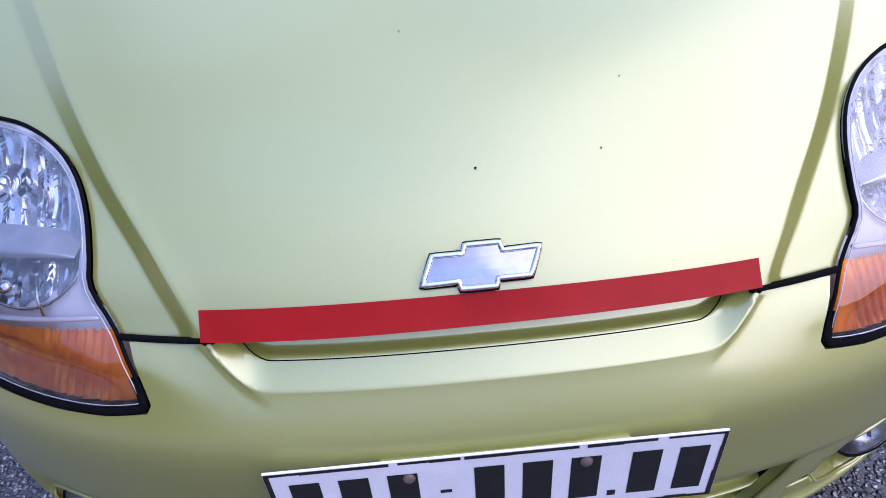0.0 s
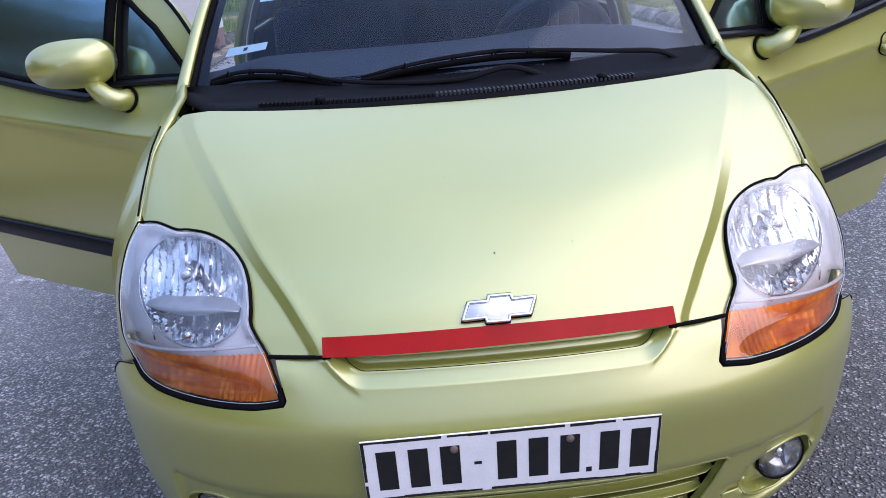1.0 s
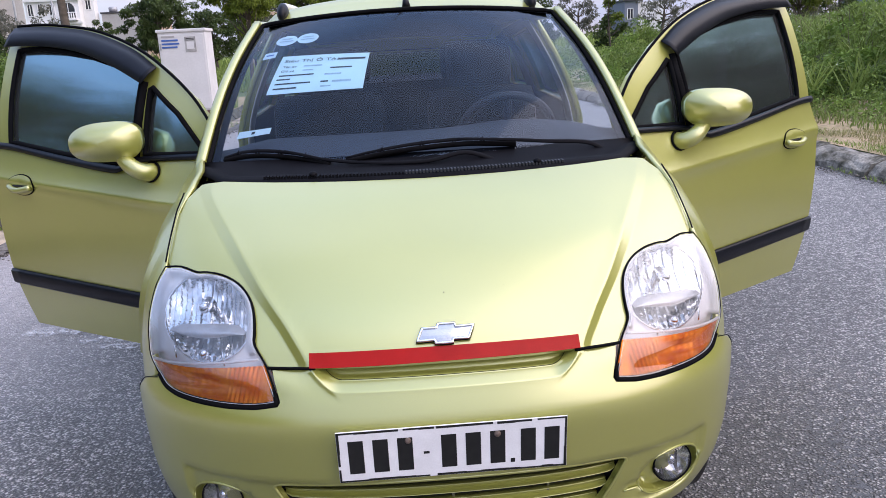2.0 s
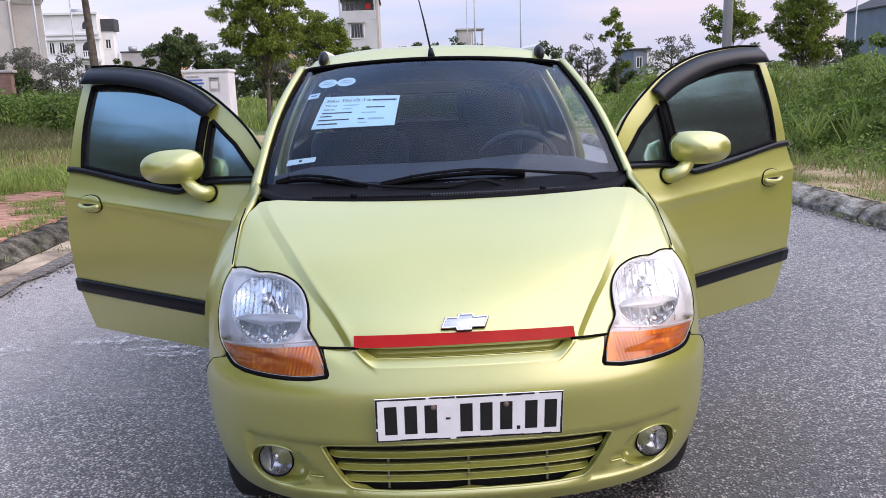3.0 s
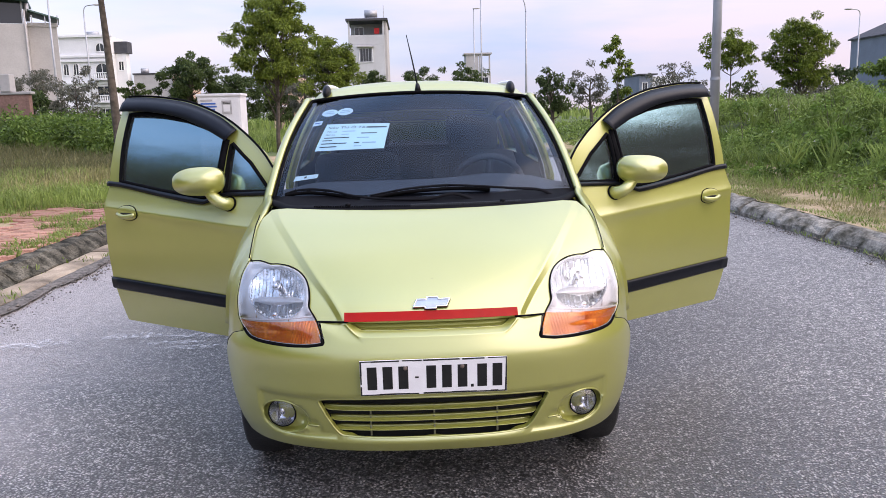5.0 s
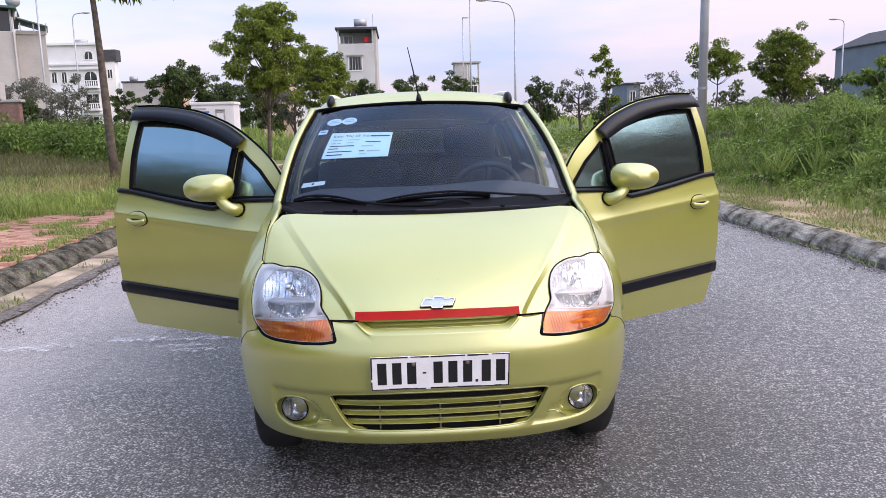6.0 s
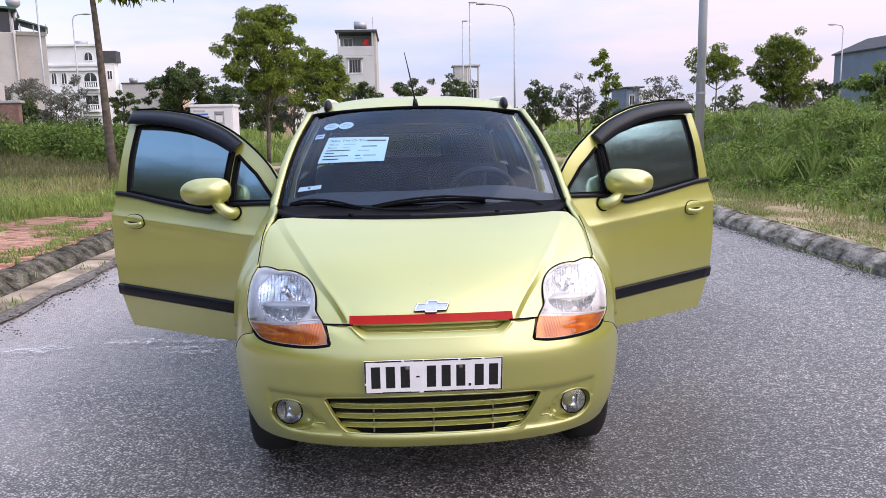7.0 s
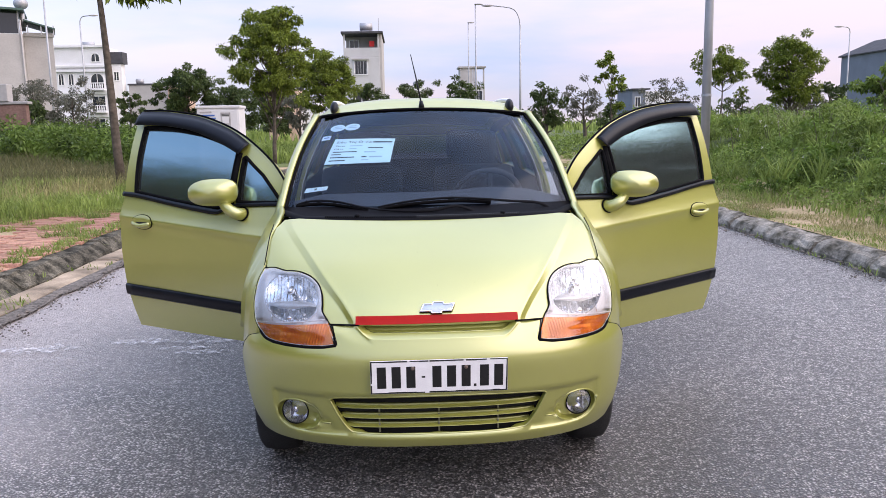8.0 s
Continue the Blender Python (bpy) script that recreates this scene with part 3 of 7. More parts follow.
# arc length along the plan curve of the nose, going on straight down the side
ARC = [(0.0, 0.0, 0.0)]
for i in range(1, 241):
    w = math.pi / 2 * i / 240
    ax = HALF * math.sin(w) ** (2 / POWER)
    ay = NOSE * (1 - max(math.cos(w), 0.0) ** (2 / POWER)) + BOW * ax * ax
    ARC.append((ARC[-1][0] + math.hypot(ax - ARC[-1][1], ay - ARC[-1][2]), ax, ay))
ARC.append((ARC[-1][0] + 0.6, HALF, ARC[-1][2] + 0.6))
ARC_U, ARC_X, ARC_Y = np.array(ARC).T


def arc_of_x(x):
    return math.copysign(float(np.interp(abs(x), ARC_X[:-1], ARC_U[:-1])), x)


def arc_of_y(y):
    return float(np.interp(y, ARC_Y, ARC_U))


centre_y = pchip([0.18, 0.22, 0.27, 0.33, 0.40, 0.46, 0.53, 0.545, 0.575, 0.60, 0.63, 0.66, 0.69, 0.73, 0.78, 0.83, 0.88, 0.93, 0.97, 1.0],
                 [0.085, 0.058, 0.036, 0.022, 0.009, 0.0, -0.008, -0.007, 0.004, 0.016, 0.030, 0.056, 0.080, 0.125, 0.195, 0.275, 0.375, 0.49, 0.61, 0.71])
sweep = pchip([0.18, 0.24, 0.6, 0.65, 0.72, 0.8, 0.87, 0.92, 0.97, 1.0], [0.95, 1.0, 1.0, 0.9, 0.82, 0.74, 0.62, 0.52, 0.42, 0.36])
tuck = pchip([0.18, 0.26, 0.36, 0.45, 0.56, 0.66], [0.962, 0.998, 1.013, 1.013, 1.006, 0.985])
# the ridge line down each side of the bonnet: x at height z
ridge_x = pchip([0.64, 0.66, 0.71, 0.775, 0.85, 0.93, 0.965], [0.284, 0.292, 0.327, 0.392, 0.465, 0.550, 0.585])


def nose(x, z):
    """y of the front skin at (x, z)."""
    return centre_y(z) + plan(x) * sweep(z)


def bonnet(x, z, lift=0.0):
    """A point of the bonnet: a raised middle between two ridges."""
    k = ridge_x(z)
    up = 0.011 * (1 - min(max((abs(x) - k + 0.001) / (0.018 + 0.05 * max(0.0, z - 0.66)), 0.0), 1.0)) + 0.0016 * math.exp(-((abs(x) - k + 0.006) / 0.010) ** 2)
    up *= 1 - 0.72 * smooth_step(0.74, 0.95, z)
    y = nose(x, z)
    slope = math.atan2(0.02, max(1e-4, centre_y(z + 0.01) - centre_y(z - 0.01)))
    d = up - 0.008 + lift
    return (x, y - d * math.sin(slope), z + d * math.cos(slope))


car = thing("car", "lime green metallic hatchback with both front doors open", "car")

# -- bumper skin with its openings
GR = [(0.0, 0.252), (0.20, 0.253), (0.29, 0.258), (0.318, 0.268), (0.345, 0.312), (0.372, 0.37), (0.378, 0.386), (0.362, 0.396), (0.30, 0.402), (0.15, 0.408), (0.0, 0.409)]
LAMP_LOW = [(0.352, 0.588), (0.40, 0.580), (0.46, 0.577), (0.53, 0.577), (0.585, 0.579), (0.618, 0.586), (0.640, 0.603)]


def both(half):
    """A closed outline from its right half, which runs from the middle below to the middle above."""
    return [np.array(p) for p in half] + [np.array((-p[0], p[1])) for p in half[::-1] if p[0] > 1e-6]


def to_arc(pts):
    return [np.array((arc_of_x(p[0]), p[1])) for p in pts]


def slot_z(a):
    """Height of the slot's lower edge, which curls up at both ends."""
    return 0.6095 + 0.0415 * max(0.0, (abs(a) - 0.215) / 0.066) ** 2.2


# the lower lip: the upper side of a ledge that runs below the grille and up round the fog lamps
lip_z = pchip([0.0, 0.30, 0.40, 0.475, 0.532, 0.564, 0.578, 0.588, 0.596], [0.2435, 0.2475, 0.2455, 0.2445, 0.251, 0.269, 0.290, 0.325, 0.40])


def bumper_at(u, z):
    px = math.copysign(float(np.interp(abs(u), ARC_U, ARC_X)), u)
    py = float(np.interp(abs(u), ARC_U, ARC_Y))
    y = centre_y(z) + py * sweep(z)
    x = px * tuck(z)
    a = abs(x)
    # the slot under the bonnet lip: a pale chamfer, then a channel, both running out to a point
    d = z - slot_z(a)
    y += 0.020 * min(max(d / 0.016, 0.0), 1.0) + 0.016 * min(max((d - 0.0175) / 0.003, 0.0), 1.0)
    # the ridge runs out below the bonnet
    k = 0.283 - (0.652 - z) * 1.15
    if z > 0.585:
        y += 0.010 * smooth_step(0.585, 0.645, z) * smooth_step(0.0, 0.016, a - k) * (1 - smooth_step(0.03, 0.10, a - k))
    # the face round grille and fog lamps lies behind the lip
    if z < 0.43 and a < 0.597:
        y += 0.013 * smooth_step(0.0, 0.008, z - lip_z(a)) * (1 - smooth_step(0.392, 0.412, z)) * (1 - smooth_step(0.585, 0.597, a))
    # rounded pockets round the fog lamps
    ex, ez = (a - 0.503) / 0.086, (z - 0.313) / 0.060
    y += 0.030 * (1 - smooth_step(0.84, 1.0, math.hypot(ex, ez)))
    # a notch runs from the pocket towards the grille
    if 0.375 < a < 0.45 and 0.27 < z < 0.335:
        y += 0.010 * smooth_step(0.378 + 0.5 * max(0.0, z - 0.29), 0.386 + 0.5 * max(0.0, z - 0.29), a) * smooth_step(0.283, 0.2855, z) * (1 - smooth_step(0.310, 0.316, z))
    return (x, y, z)


arch = [(0.62 - 0.305 * math.cos(t), 0.27 + 0.305 * math.sin(t)) for t in np.linspace(-0.23, 0.72, 10)]
half = [(0.0, 0.20), (arc_of_x(0.4), 0.20), (arc_of_x(0.62), 0.195)]
half += [(arc_of_y((y - centre_y(z)) / sweep(z)), z) for y, z in arch]
half += [(arc_of_y(0.33), 0.535), (arc_of_y(0.27), 0.574)]
half += [(arc_of_x(x), z - 0.005) for x, z in LAMP_LOW[::-1]]
half += [(arc_of_x(0.347), 0.592), (arc_of_x(0.367), 0.6485), (arc_of_x(0.285), 0.6485), (arc_of_x(0.262), 0.6505), (0.0, 0.6515)]
out_l = both(half)
grille_hole = [np.array(p) for p in spline([*to_arc(GR), *[np.array((-p[0], p[1])) for p in to_arc(GR)[::-1][1:-1]]], 3, True)]
slot_lines = []
for d in (-0.005, -0.0016, 0.0, 0.0018, 0.007, 0.012, 0.0148, 0.016, 0.0175, 0.019, 0.0205, 0.0225):
    run = [np.array((float(a), slot_z(float(a)) + d)) for a in np.arange(-0.279, 0.2791, 0.006)]
    slot_lines.append([p for p in run if p[1] < 0.6485])
slot_lines += [[np.array((s * arc_of_x(0.283 - (0.652 - z) * 1.15 + d), z)) for z in np.arange(0.588, 0.647, 0.006)] for s in (-1, 1) for d in (-0.003, 0.004, 0.010, 0.016, 0.024, 0.034)]
for s in (-1, 1):
    for d in (-0.002, 0.003, 0.0085):
        slot_lines.append([np.array((s * arc_of_x(float(a)), lip_z(float(a)) + d)) for a in np.arange(0.335, 0.588, 0.008)])
    for z in (0.391, 0.398, 0.405, 0.413):
        slot_lines.append([np.array((s * arc_of_x(float(a)), z)) for a in np.arange(0.40, 0.592, 0.012)])
fine_rows = []
fine_rows += [(s * (arc_of_x(0.503) + r * 0.095 * math.cos(t)), 0.313 + r * 0.060 * math.sin(t)) for s in (-1, 1) for r in (0.78, 0.83, 0.88, 0.93, 0.98, 1.03)
              for t in np.linspace(0, 6.2, 60)]
bumper = part("front_bumper", panel(out_l, [grille_hole], 0.014, bumper_at, flange=0.02, extra=fine_rows, lines=slot_lines), PAINT, car, smooth=True)

channel = [bumper_at(float(a), min(0.6475, slot_z(float(a)) + 0.0172)) for a in np.arange(-0.262, 0.2621, 0.006)]
part("slot_seam", tube(channel, 0.0007, 5), RUBBER, car, "thin dark seam inside the slot", smooth=True)
for s in (-1, 1):
    seam = [(arc_of_x(0.645), 0.594), (arc_of_y(0.27), 0.576), (arc_of_y(0.30), 0.558), (arc_of_y(0.33), 0.537), (arc_of_y(0.36), 0.508)]
    part("bumper_seam", tube([bumper_at(s * float(p[0]), float(p[1])) for p in spline(seam, 4)], 0.0012, 6), RUBBER, car, "dark seam between bumper and wing", smooth=True)

# dark inner shell behind all the gaps, and the mouth of the grille
inner = [[(x, nose(x, z) + 0.060 + 0.14 * smooth_step(0.30, 0.40, abs(x)) * smooth_step(0.42, 0.54, z), z - 0.012) for x in np.linspace(-0.64, 0.64, 41)] for z in np.linspace(0.21, 0.95, 40)]
part("inner_shell", sheet(inner), DARK, car, "dark space behind the panels", smooth=True)

# -- lower grille
grille = part("lower_grille", sheet([[(x, nose(x, z) + 0.060, z) for x in np.linspace(-0.385, 0.385, 25)] for z in (0.245, 0.33, 0.415)]), DARK, car,
              "black mouth with lime green slats")
for z, w in ((0.3615, 0.366), (0.3225, 0.347), (0.2870, 0.328)):
    rows = []
    for x in np.linspace(-w, w, 49):
        e = min(1.0, (w - abs(x)) / 0.02 + 0.15)
        y = nose(x, z) + 0.030 + 0.006 * (1 - e)
        prof = [(0.034, 0.0058), (0.010, 0.0064), (0.008, 0.0056), (0.011, 0.0046), (0.026, 0.0005), (0.028, -0.0060), (0.008, -0.0094), (0.001, -0.0106), (0.0, -0.0122), (0.003, -0.0138), (0.012, -0.0140), (0.034, -0.0110)]
        rows.append([(x, y + a, z + 0.84 * b * (0.35 + 0.65 * e)) for a, b in prof])
    part("slat", sheet(rows, closed=True), PAINT, grille, "lime green slat", smooth=True)
for x in (-0.212, 0.0, 0.212):
    bm = bmesh.new()
    box(bm, (x, nose(x, 0.33) + 0.056, 0.328), (0.006, 0.010, 0.15), 0.002)
    part("strut", bm, STRUT, grille, "grey upright behind the slats")
rim_pts = [(*bumper_at(float(p[0]), float(p[1]))[:2], float(p[1])) for p in grille_hole]
part("grille_rim", tube([(x, y + 0.003, z) for x, y, z in rim_pts], 0.0045, 8, True), PAINT, grille, smooth=True)
for s in (-1, 1):
    rows = [[bumper_at(s * arc_of_x(x), 0.2865 + dz) for x in np.linspace(0.384, 0.428, 6)] for dz in (0.0, 0.004, 0.007)]
    rows = [[(p[0], p[1] - dy, p[2]) for p in r] for r, dy in zip(rows, (0.004, 0.007, 0.003))]
    part("tab", solid(*sheet(rows, flip=s < 0), 0.004), PAINT, bumper, "raised tab beside the fog lamp", smooth=True)
    ring = [bumper_at(s * (arc_of_x(0.503) + 0.094 * math.cos(t)), 0.313 + 0.0605 * math.sin(t)) for t in np.linspace(0, 2 * math.pi, 57)[:-1]]
    part("pocket_ring", tube([(x, y - 0.0005, z) for x, y, z in ring], 0.0030, 6, True), PAINT, bumper, "rounded edge of the fog lamp pocket", smooth=True)

# -- fog lamps
for s in (-1, 1):
    c = Vector((s * 0.517, nose(0.517, 0.320) + 0.026, 0.320))
    m = Matrix.Translation(c) @ Euler((0, 0, s * radians(12))).to_matrix().to_4x4() @ Euler((0, 0, radians(-90))).to_matrix().to_4x4() @ Matrix.Scale(1.06, 4)
    fog = part("fog_lamp", moved(lathe([(0.046, -0.03), (0.0475, 0.002), (0.046, 0.006), (0.044, 0.004), (0.044, -0.01)], 32), m), BLACK, car, "round fog lamp in a lime green pocket", smooth=True)
    part("reflector", moved(lathe([(0.001, -0.022), (0.02, -0.018), (0.034, -0.008), (0.044, 0.002)], 32), m), FOGBOWL, fog, "bright reflector", smooth=True)
    # two folds put the bowl's dark reflected bands into the colour
    for k in (-1, 1):
        flute = [[m @ Vector((-0.016 + 0.008 * (v / 0.03) ** 2 + q, k * 0.019 + p, v)) for p, q in ((-0.008, -0.006), (0.0, 0.004), (0.008, -0.006))] for v in np.linspace(-0.03, 0.03, 7)]
        part("flute", sheet(flute), DARK_REFLECTION, fog, "fold of the reflector, coloured as a dark reflection", smooth=True)
    bm = bmesh.new()
    ball(bm, m @ Vector((-0.004, 0, 0.004)), (0.011, 0.010, 0.014), 12)
    part("bulb", bm, CHROME, fog, "small bulb cap", smooth=True)
    part("lens", moved(lathe([(0.0455, 0.003), (0.036, 0.009), (0.02, 0.0125), (0.0005, 0.0135)], 32), m), LENS, fog, "clear domed glass", smooth=True)

# -- bonnet
LAMP_TOP = [(0.352, 0.590), (0.362, 0.622), (0.377, 0.656), (0.402, 0.690), (0.4035, 0.712), (0.408, 0.742), (0.422, 0.768), (0.45, 0.789), (0.49, 0.802), (0.53, 0.8055),
            (0.556, 0.8045), (0.60, 0.811), (0.644, 0.806)]
half = [(0.0, 0.6545), (0.20, 0.6545), (0.372, 0.6555)]
half += [tuple(p + np.array((-0.0024, 0.0024))) for p in spline(LAMP_TOP, 3)[8:-1]]
half += [(0.640, 0.82), (0.6425, 0.855), (0.640, 0.90), (0.628, 0.938), (0.60, 0.962), (0.54, 0.9665), (0.40, 0.9625), (0.2, 0.9585), (0.0, 0.957)]
ridge_lines = [[np.array((s * (ridge_x(z) + d), z)) for z in np.arange(0.66, 0.953, 0.01)] for s in (-1, 1) for d in (-0.022, -0.010, -0.003, 0.0)]
ridge_lines += [[np.array((s * (ridge_x(z) + (0.018 + 0.05 * max(0.0, z - 0.66)) * f - 0.001), z)) for z in np.arange(0.66, 0.953, 0.01)] for s in (-1, 1) for f in (0.12, 0.5, 0.88, 1.0, 1.25)]
part("bonnet", panel(both(half), [], 0.015, bonnet, flange=0.014, lines=ridge_lines), PAINT, car, "smooth bonnet with two raised ridges", smooth=True)

for s in (-1, 1):
    gap = [(s * (0.6455 - 0.006 * smooth_step(0.90, 0.94, z)), z) for z in np.linspace(0.812, 0.94, 14)]
    part("shut_line", tube([(x, nose(x, z) + 0.004, z + 0.003) for x, z in gap], 0.0020, 6), RUBBER, car, "dark gap beside the bonnet", smooth=True)

def shrink(line, d):
    out = []
    n = len(line)
    for i in range(n):
        t = np.array(line[(i + 1) % n]) - np.array(line[i - 1])
        t /= np.linalg.norm(t) + 1e-9
        out.append(np.array(line[i]) + np.array((-t[1], t[0])) * d)
    return out


for s in (-1, 1):
    part("shut_line", tube([(s * x, nose(x, 0.652) + 0.002, 0.6525) for x in np.linspace(0.272, 0.372, 14)], 0.0036, 6), RUBBER, car, "dark gap below the bonnet", smooth=True)

# -- red tape on the lip of the bonnet, and the badge above it
rows = []
for x in np.linspace(-0.284, 0.2825, 60):
    bow = 0.006 * (1 - (x / 0.284) ** 2)
    lo, hi = 0.6515 + 0.002 * smooth_step(-0.28, 0.28, x) + bow * 0.2, 0.6775 + bow * 0.3
    rows.append([bonnet(x, z, 0.0022) for z in np.linspace(lo, hi, 6)])
tape = tagged(part("tape_strip", solid(*sheet(rows, flip=True), 0.001), TAPE, None, smooth=False), "glossy red tape along the front edge of the bonnet", "tape")
cross = [(-0.062, -0.0125), (-0.0235, -0.0115), (-0.0215, -0.0185), (0.0155, -0.0185), (0.0170, -0.0115), (0.0515, -0.0115), (0.064, 0.0125), (0.0245, 0.0115), (0.0225, 0.0185), (-0.0145, 0.0185),
         (-0.0165, 0.0115), (-0.0495, 0.0115)]


def badge_at(scale, lift):
    return lambda a, b: bonnet(a * scale * 0.95 + 0.0005, b * scale * 0.79 + 0.6975, lift)


emblem = part("emblem", solid(*panel([np.array(p) for p in cross], [], 0.006, badge_at(1.04, 0.004)), 0.008), BLACK, car, "plain cross-shaped badge", smooth=False)
part("rim", tube([badge_at(1.0, 0.0075)(*p) for p in resample([np.array(p) for p in cross], 0.004, True)], 0.0030, 6, True), CHROME, emblem, "bright raised edge", smooth=True)
part("border", tube([badge_at(1.0, 0.0045)(*p) for p in resample([np.array(p) for p in shrink(cross, -0.002)], 0.004, True)], 0.0026, 6, True), BLACK, emblem, "black edge", smooth=True)
part("face", panel([np.array(p) for p in cross], [], 0.006, badge_at(0.95, 0.0070)), BADGE, emblem, "bright silver face", smooth=False)

# -- headlamps
LAMP_OUT = [(0.644, 0.806), (0.662, 0.775), (0.671, 0.735), (0.673, 0.69), (0.667, 0.645), (0.655, 0.618), (0.640, 0.600)]
lamp_line = [np.array(p) for p in spline(LAMP_TOP, 3)[:-1]] + [np.array(p) for p in spline(LAMP_OUT, 3)[:-1]] + [np.array(p) for p in spline(LAMP_LOW[::-1], 3)[:-1]]
lamp_arr = np.array(lamp_line)


def edge_gap(a, b):
    return float(np.linalg.norm(lamp_arr - np.array((a, b)), axis=1).min())


def lamp(s):
    flip = s < 0
    turned = lamp_line[::-1]  # anticlockwise seen from ahead on the right side
    ring = resample(lamp_line, 0.01, True)
    unit = part("headlamp", tube([(s * x, nose(x, z) + 0.003, z) for x, z in ring], [0.0022 - 0.0010 * smooth_step(0.635, 0.655, x) for x, z in ring], 8, True), RUBBER, car,
                "clear headlamp with an amber indicator below, black seal round it", smooth=True)
    low_seal = spline([(0.3665, 0.617), (0.3585, 0.600), (0.3565, 0.5905), (0.366, 0.5855), *LAMP_LOW[1:]], 5)
    part("lower_seal", tube([(s * float(p[0]), nose(float(p[0]), float(p[1])) + 0.003, float(p[1]) - 0.002) for p in low_seal], [0.0026 + 0.0029 * smooth_step(0, 8, k) for k in range(len(low_seal))], 8), RUBBER, unit, "thick black seal below the indicator", smooth=True)
    ins = shrink(lamp_line, -0.004 if shrink_sign > 0 else 0.004)

    def lens_at(a, b):
        g = edge_gap(a, b)
        return (s * a, nose(a, b) - 0.006 * smooth_step(0, 0.05, g) + 0.001, b)

    # amber part: everything below a line that falls towards the outside
    def above(p):
        return p[1] > 0.631 + (0.645 - p[0]) * 0.125
    amber = [p for p in ins if not above(p)]
    amber = sorted(amber, key=lambda p: math.atan2(p[1] - 0.60, p[0] - 0.50))
    amber_l = resample(amber, 0.008, True)

    def amber_at(a, b):
        ribs = 0.0035 * math.sin((a + 0.25 * (b - 0.6)) * 620) * smooth_step(0.385, 0.40, a) * (1 - smooth_step(0.455, 0.47, a))
        bowl = 0.020 * math.exp(-((a - 0.505) / 0.045) ** 2 - ((b - 0.606) / 0.016) ** 2)
        lumps = 0.0016 * math.sin(a * 210 + b * 260) * math.sin(a * 180 - b * 290) * smooth_step(0.47, 0.50, a)
        return (s * a, nose(a, b) + 0.010 + (ribs + bowl + lumps) * smooth_step(0.003, 0.012, edge_gap(a, b)), b)
    part("indicator", panel(amber_l, [], 0.003, amber_at, flip=flip), AMBER, unit, "amber indicator glass with fine ribs", smooth=True)

    def house_at(a, b):
        g = edge_gap(a, b)
        d = 0.008 + 0.034 * smooth_step(0.006, 0.035, g)
        r = math.hypot((a - 0.526) / 0.108, (b - 0.718) / 0.076)
        d += 0.075 * max(0.0, 1 - r * r) ** 0.7
        if not above((a, b - 0.004)):
            d = max(d, 0.045)
        return (s * a, nose(a, b) + d, b)
    part("housing", panel(ins, [], 0.008, house_at, flip=flip), SILVER, unit, "silvered lamp bowl", smooth=True)
    # the round reflector, stepped into facets
    rows = []
    for r in np.linspace(0.04, 1.0, 30):
        row = []
        for k in range(120):
            t = 2 * math.pi * k / 120
            a, b = 0.526 + 0.108 * r * math.cos(t), 0.718 + 0.076 * r * math.sin(t)
            fac = (0.006 if int((a - 0.40) / 0.0125) % 2 else 0.0) * (1.0 - 0.75 * smooth_step(0.03, 0.075, abs(a - 0.520))) * (1.0 if b > 0.70 else 1.4)
            fac += 0.004 * math.sin(a * 60 + 1.3) * math.sin(b * 75)
            row.append((s * a, nose(a, b) + 0.040 + 0.055 * (1 - r * r) + fac, b))
        rows.append(row)
    part("reflector", sheet(rows, closed=True, flip=not flip), REFLECTOR, unit, "bright faceted reflector", smooth=False)
    part("reflector_ring", tube([(s * (0.526 + 0.109 * math.cos(t)), nose(0.526 + 0.109 * math.cos(t), 0.718 + 0.077 * math.sin(t)) + 0.037, 0.718 + 0.077 * math.sin(t))
                                 for t in np.linspace(0, 2 * math.pi, 48)[:-1]], 0.0018, 6, True), CHROME, unit, smooth=True)
    # brow across the bowl, with the dipped-beam bulb above and the small one below
    rows = []
    for a in np.linspace(0.430, 0.616, 24):
        e = 1 - ((a - 0.523) / 0.094) ** 2
        mid = 0.689 + 0.010 * smooth_step(0.56, 0.43, a)
        y = nose(a, mid)
        rows.append([(s * a, y + 0.040, mid - 0.009 * e), (s * a, y + 0.030, mid - 0.002 * e), (s * a, y + 0.034, mid + 0.009 * e), (s * a, y + 0.075, mid + 0.013 * e)])
    part("brow", sheet(rows, flip=not flip), BROW, unit, "grey brow across the bowl", smooth=True)
    bm = bmesh.new()
    yb = nose(0.535, 0.735)
    rod(bm, (s * 0.533, yb + 0.09, 0.735), (s * 0.533, yb + 0.045, 0.735), 0.013, 0.013, 20)
    ball(bm, (s * 0.533, yb + 0.044, 0.735), (0.013, 0.008, 0.013), 16)
    part("main_bulb", bm, CHROME, unit, "capped bulb", smooth=True)
    bm = bmesh.new()
    ball(bm, (s * 0.527, nose(0.527, 0.655) + 0.045, 0.655), (0.012, 0.012, 0.010), 14)
    part("side_bulb", bm, CHROME, unit, smooth=True)
    for a in (0.475, 0.595):
        y = nose(a, 0.66)
        part("rib", tube([(s * a, y + 0.02, 0.640), (s * (a + 0.004), y + 0.03, 0.660), (s * (a + 0.006), y + 0.05, 0.676)], 0.002, 5), CHROME, unit, smooth=True)
    part("divider", tube([(s * x, nose(x, 0.631 + (0.645 - x) * 0.125) + 0.006, 0.631 + (0.645 - x) * 0.125 + 0.003) for x in np.linspace(0.394, 0.652, 26)], 0.0032, 6, flat=1.0), SILVER, unit,
         "silver line above the indicator", smooth=True)
    rim_in = resample(shrink(lamp_line, -0.0055 if shrink_sign > 0 else 0.0055), 0.01, True)
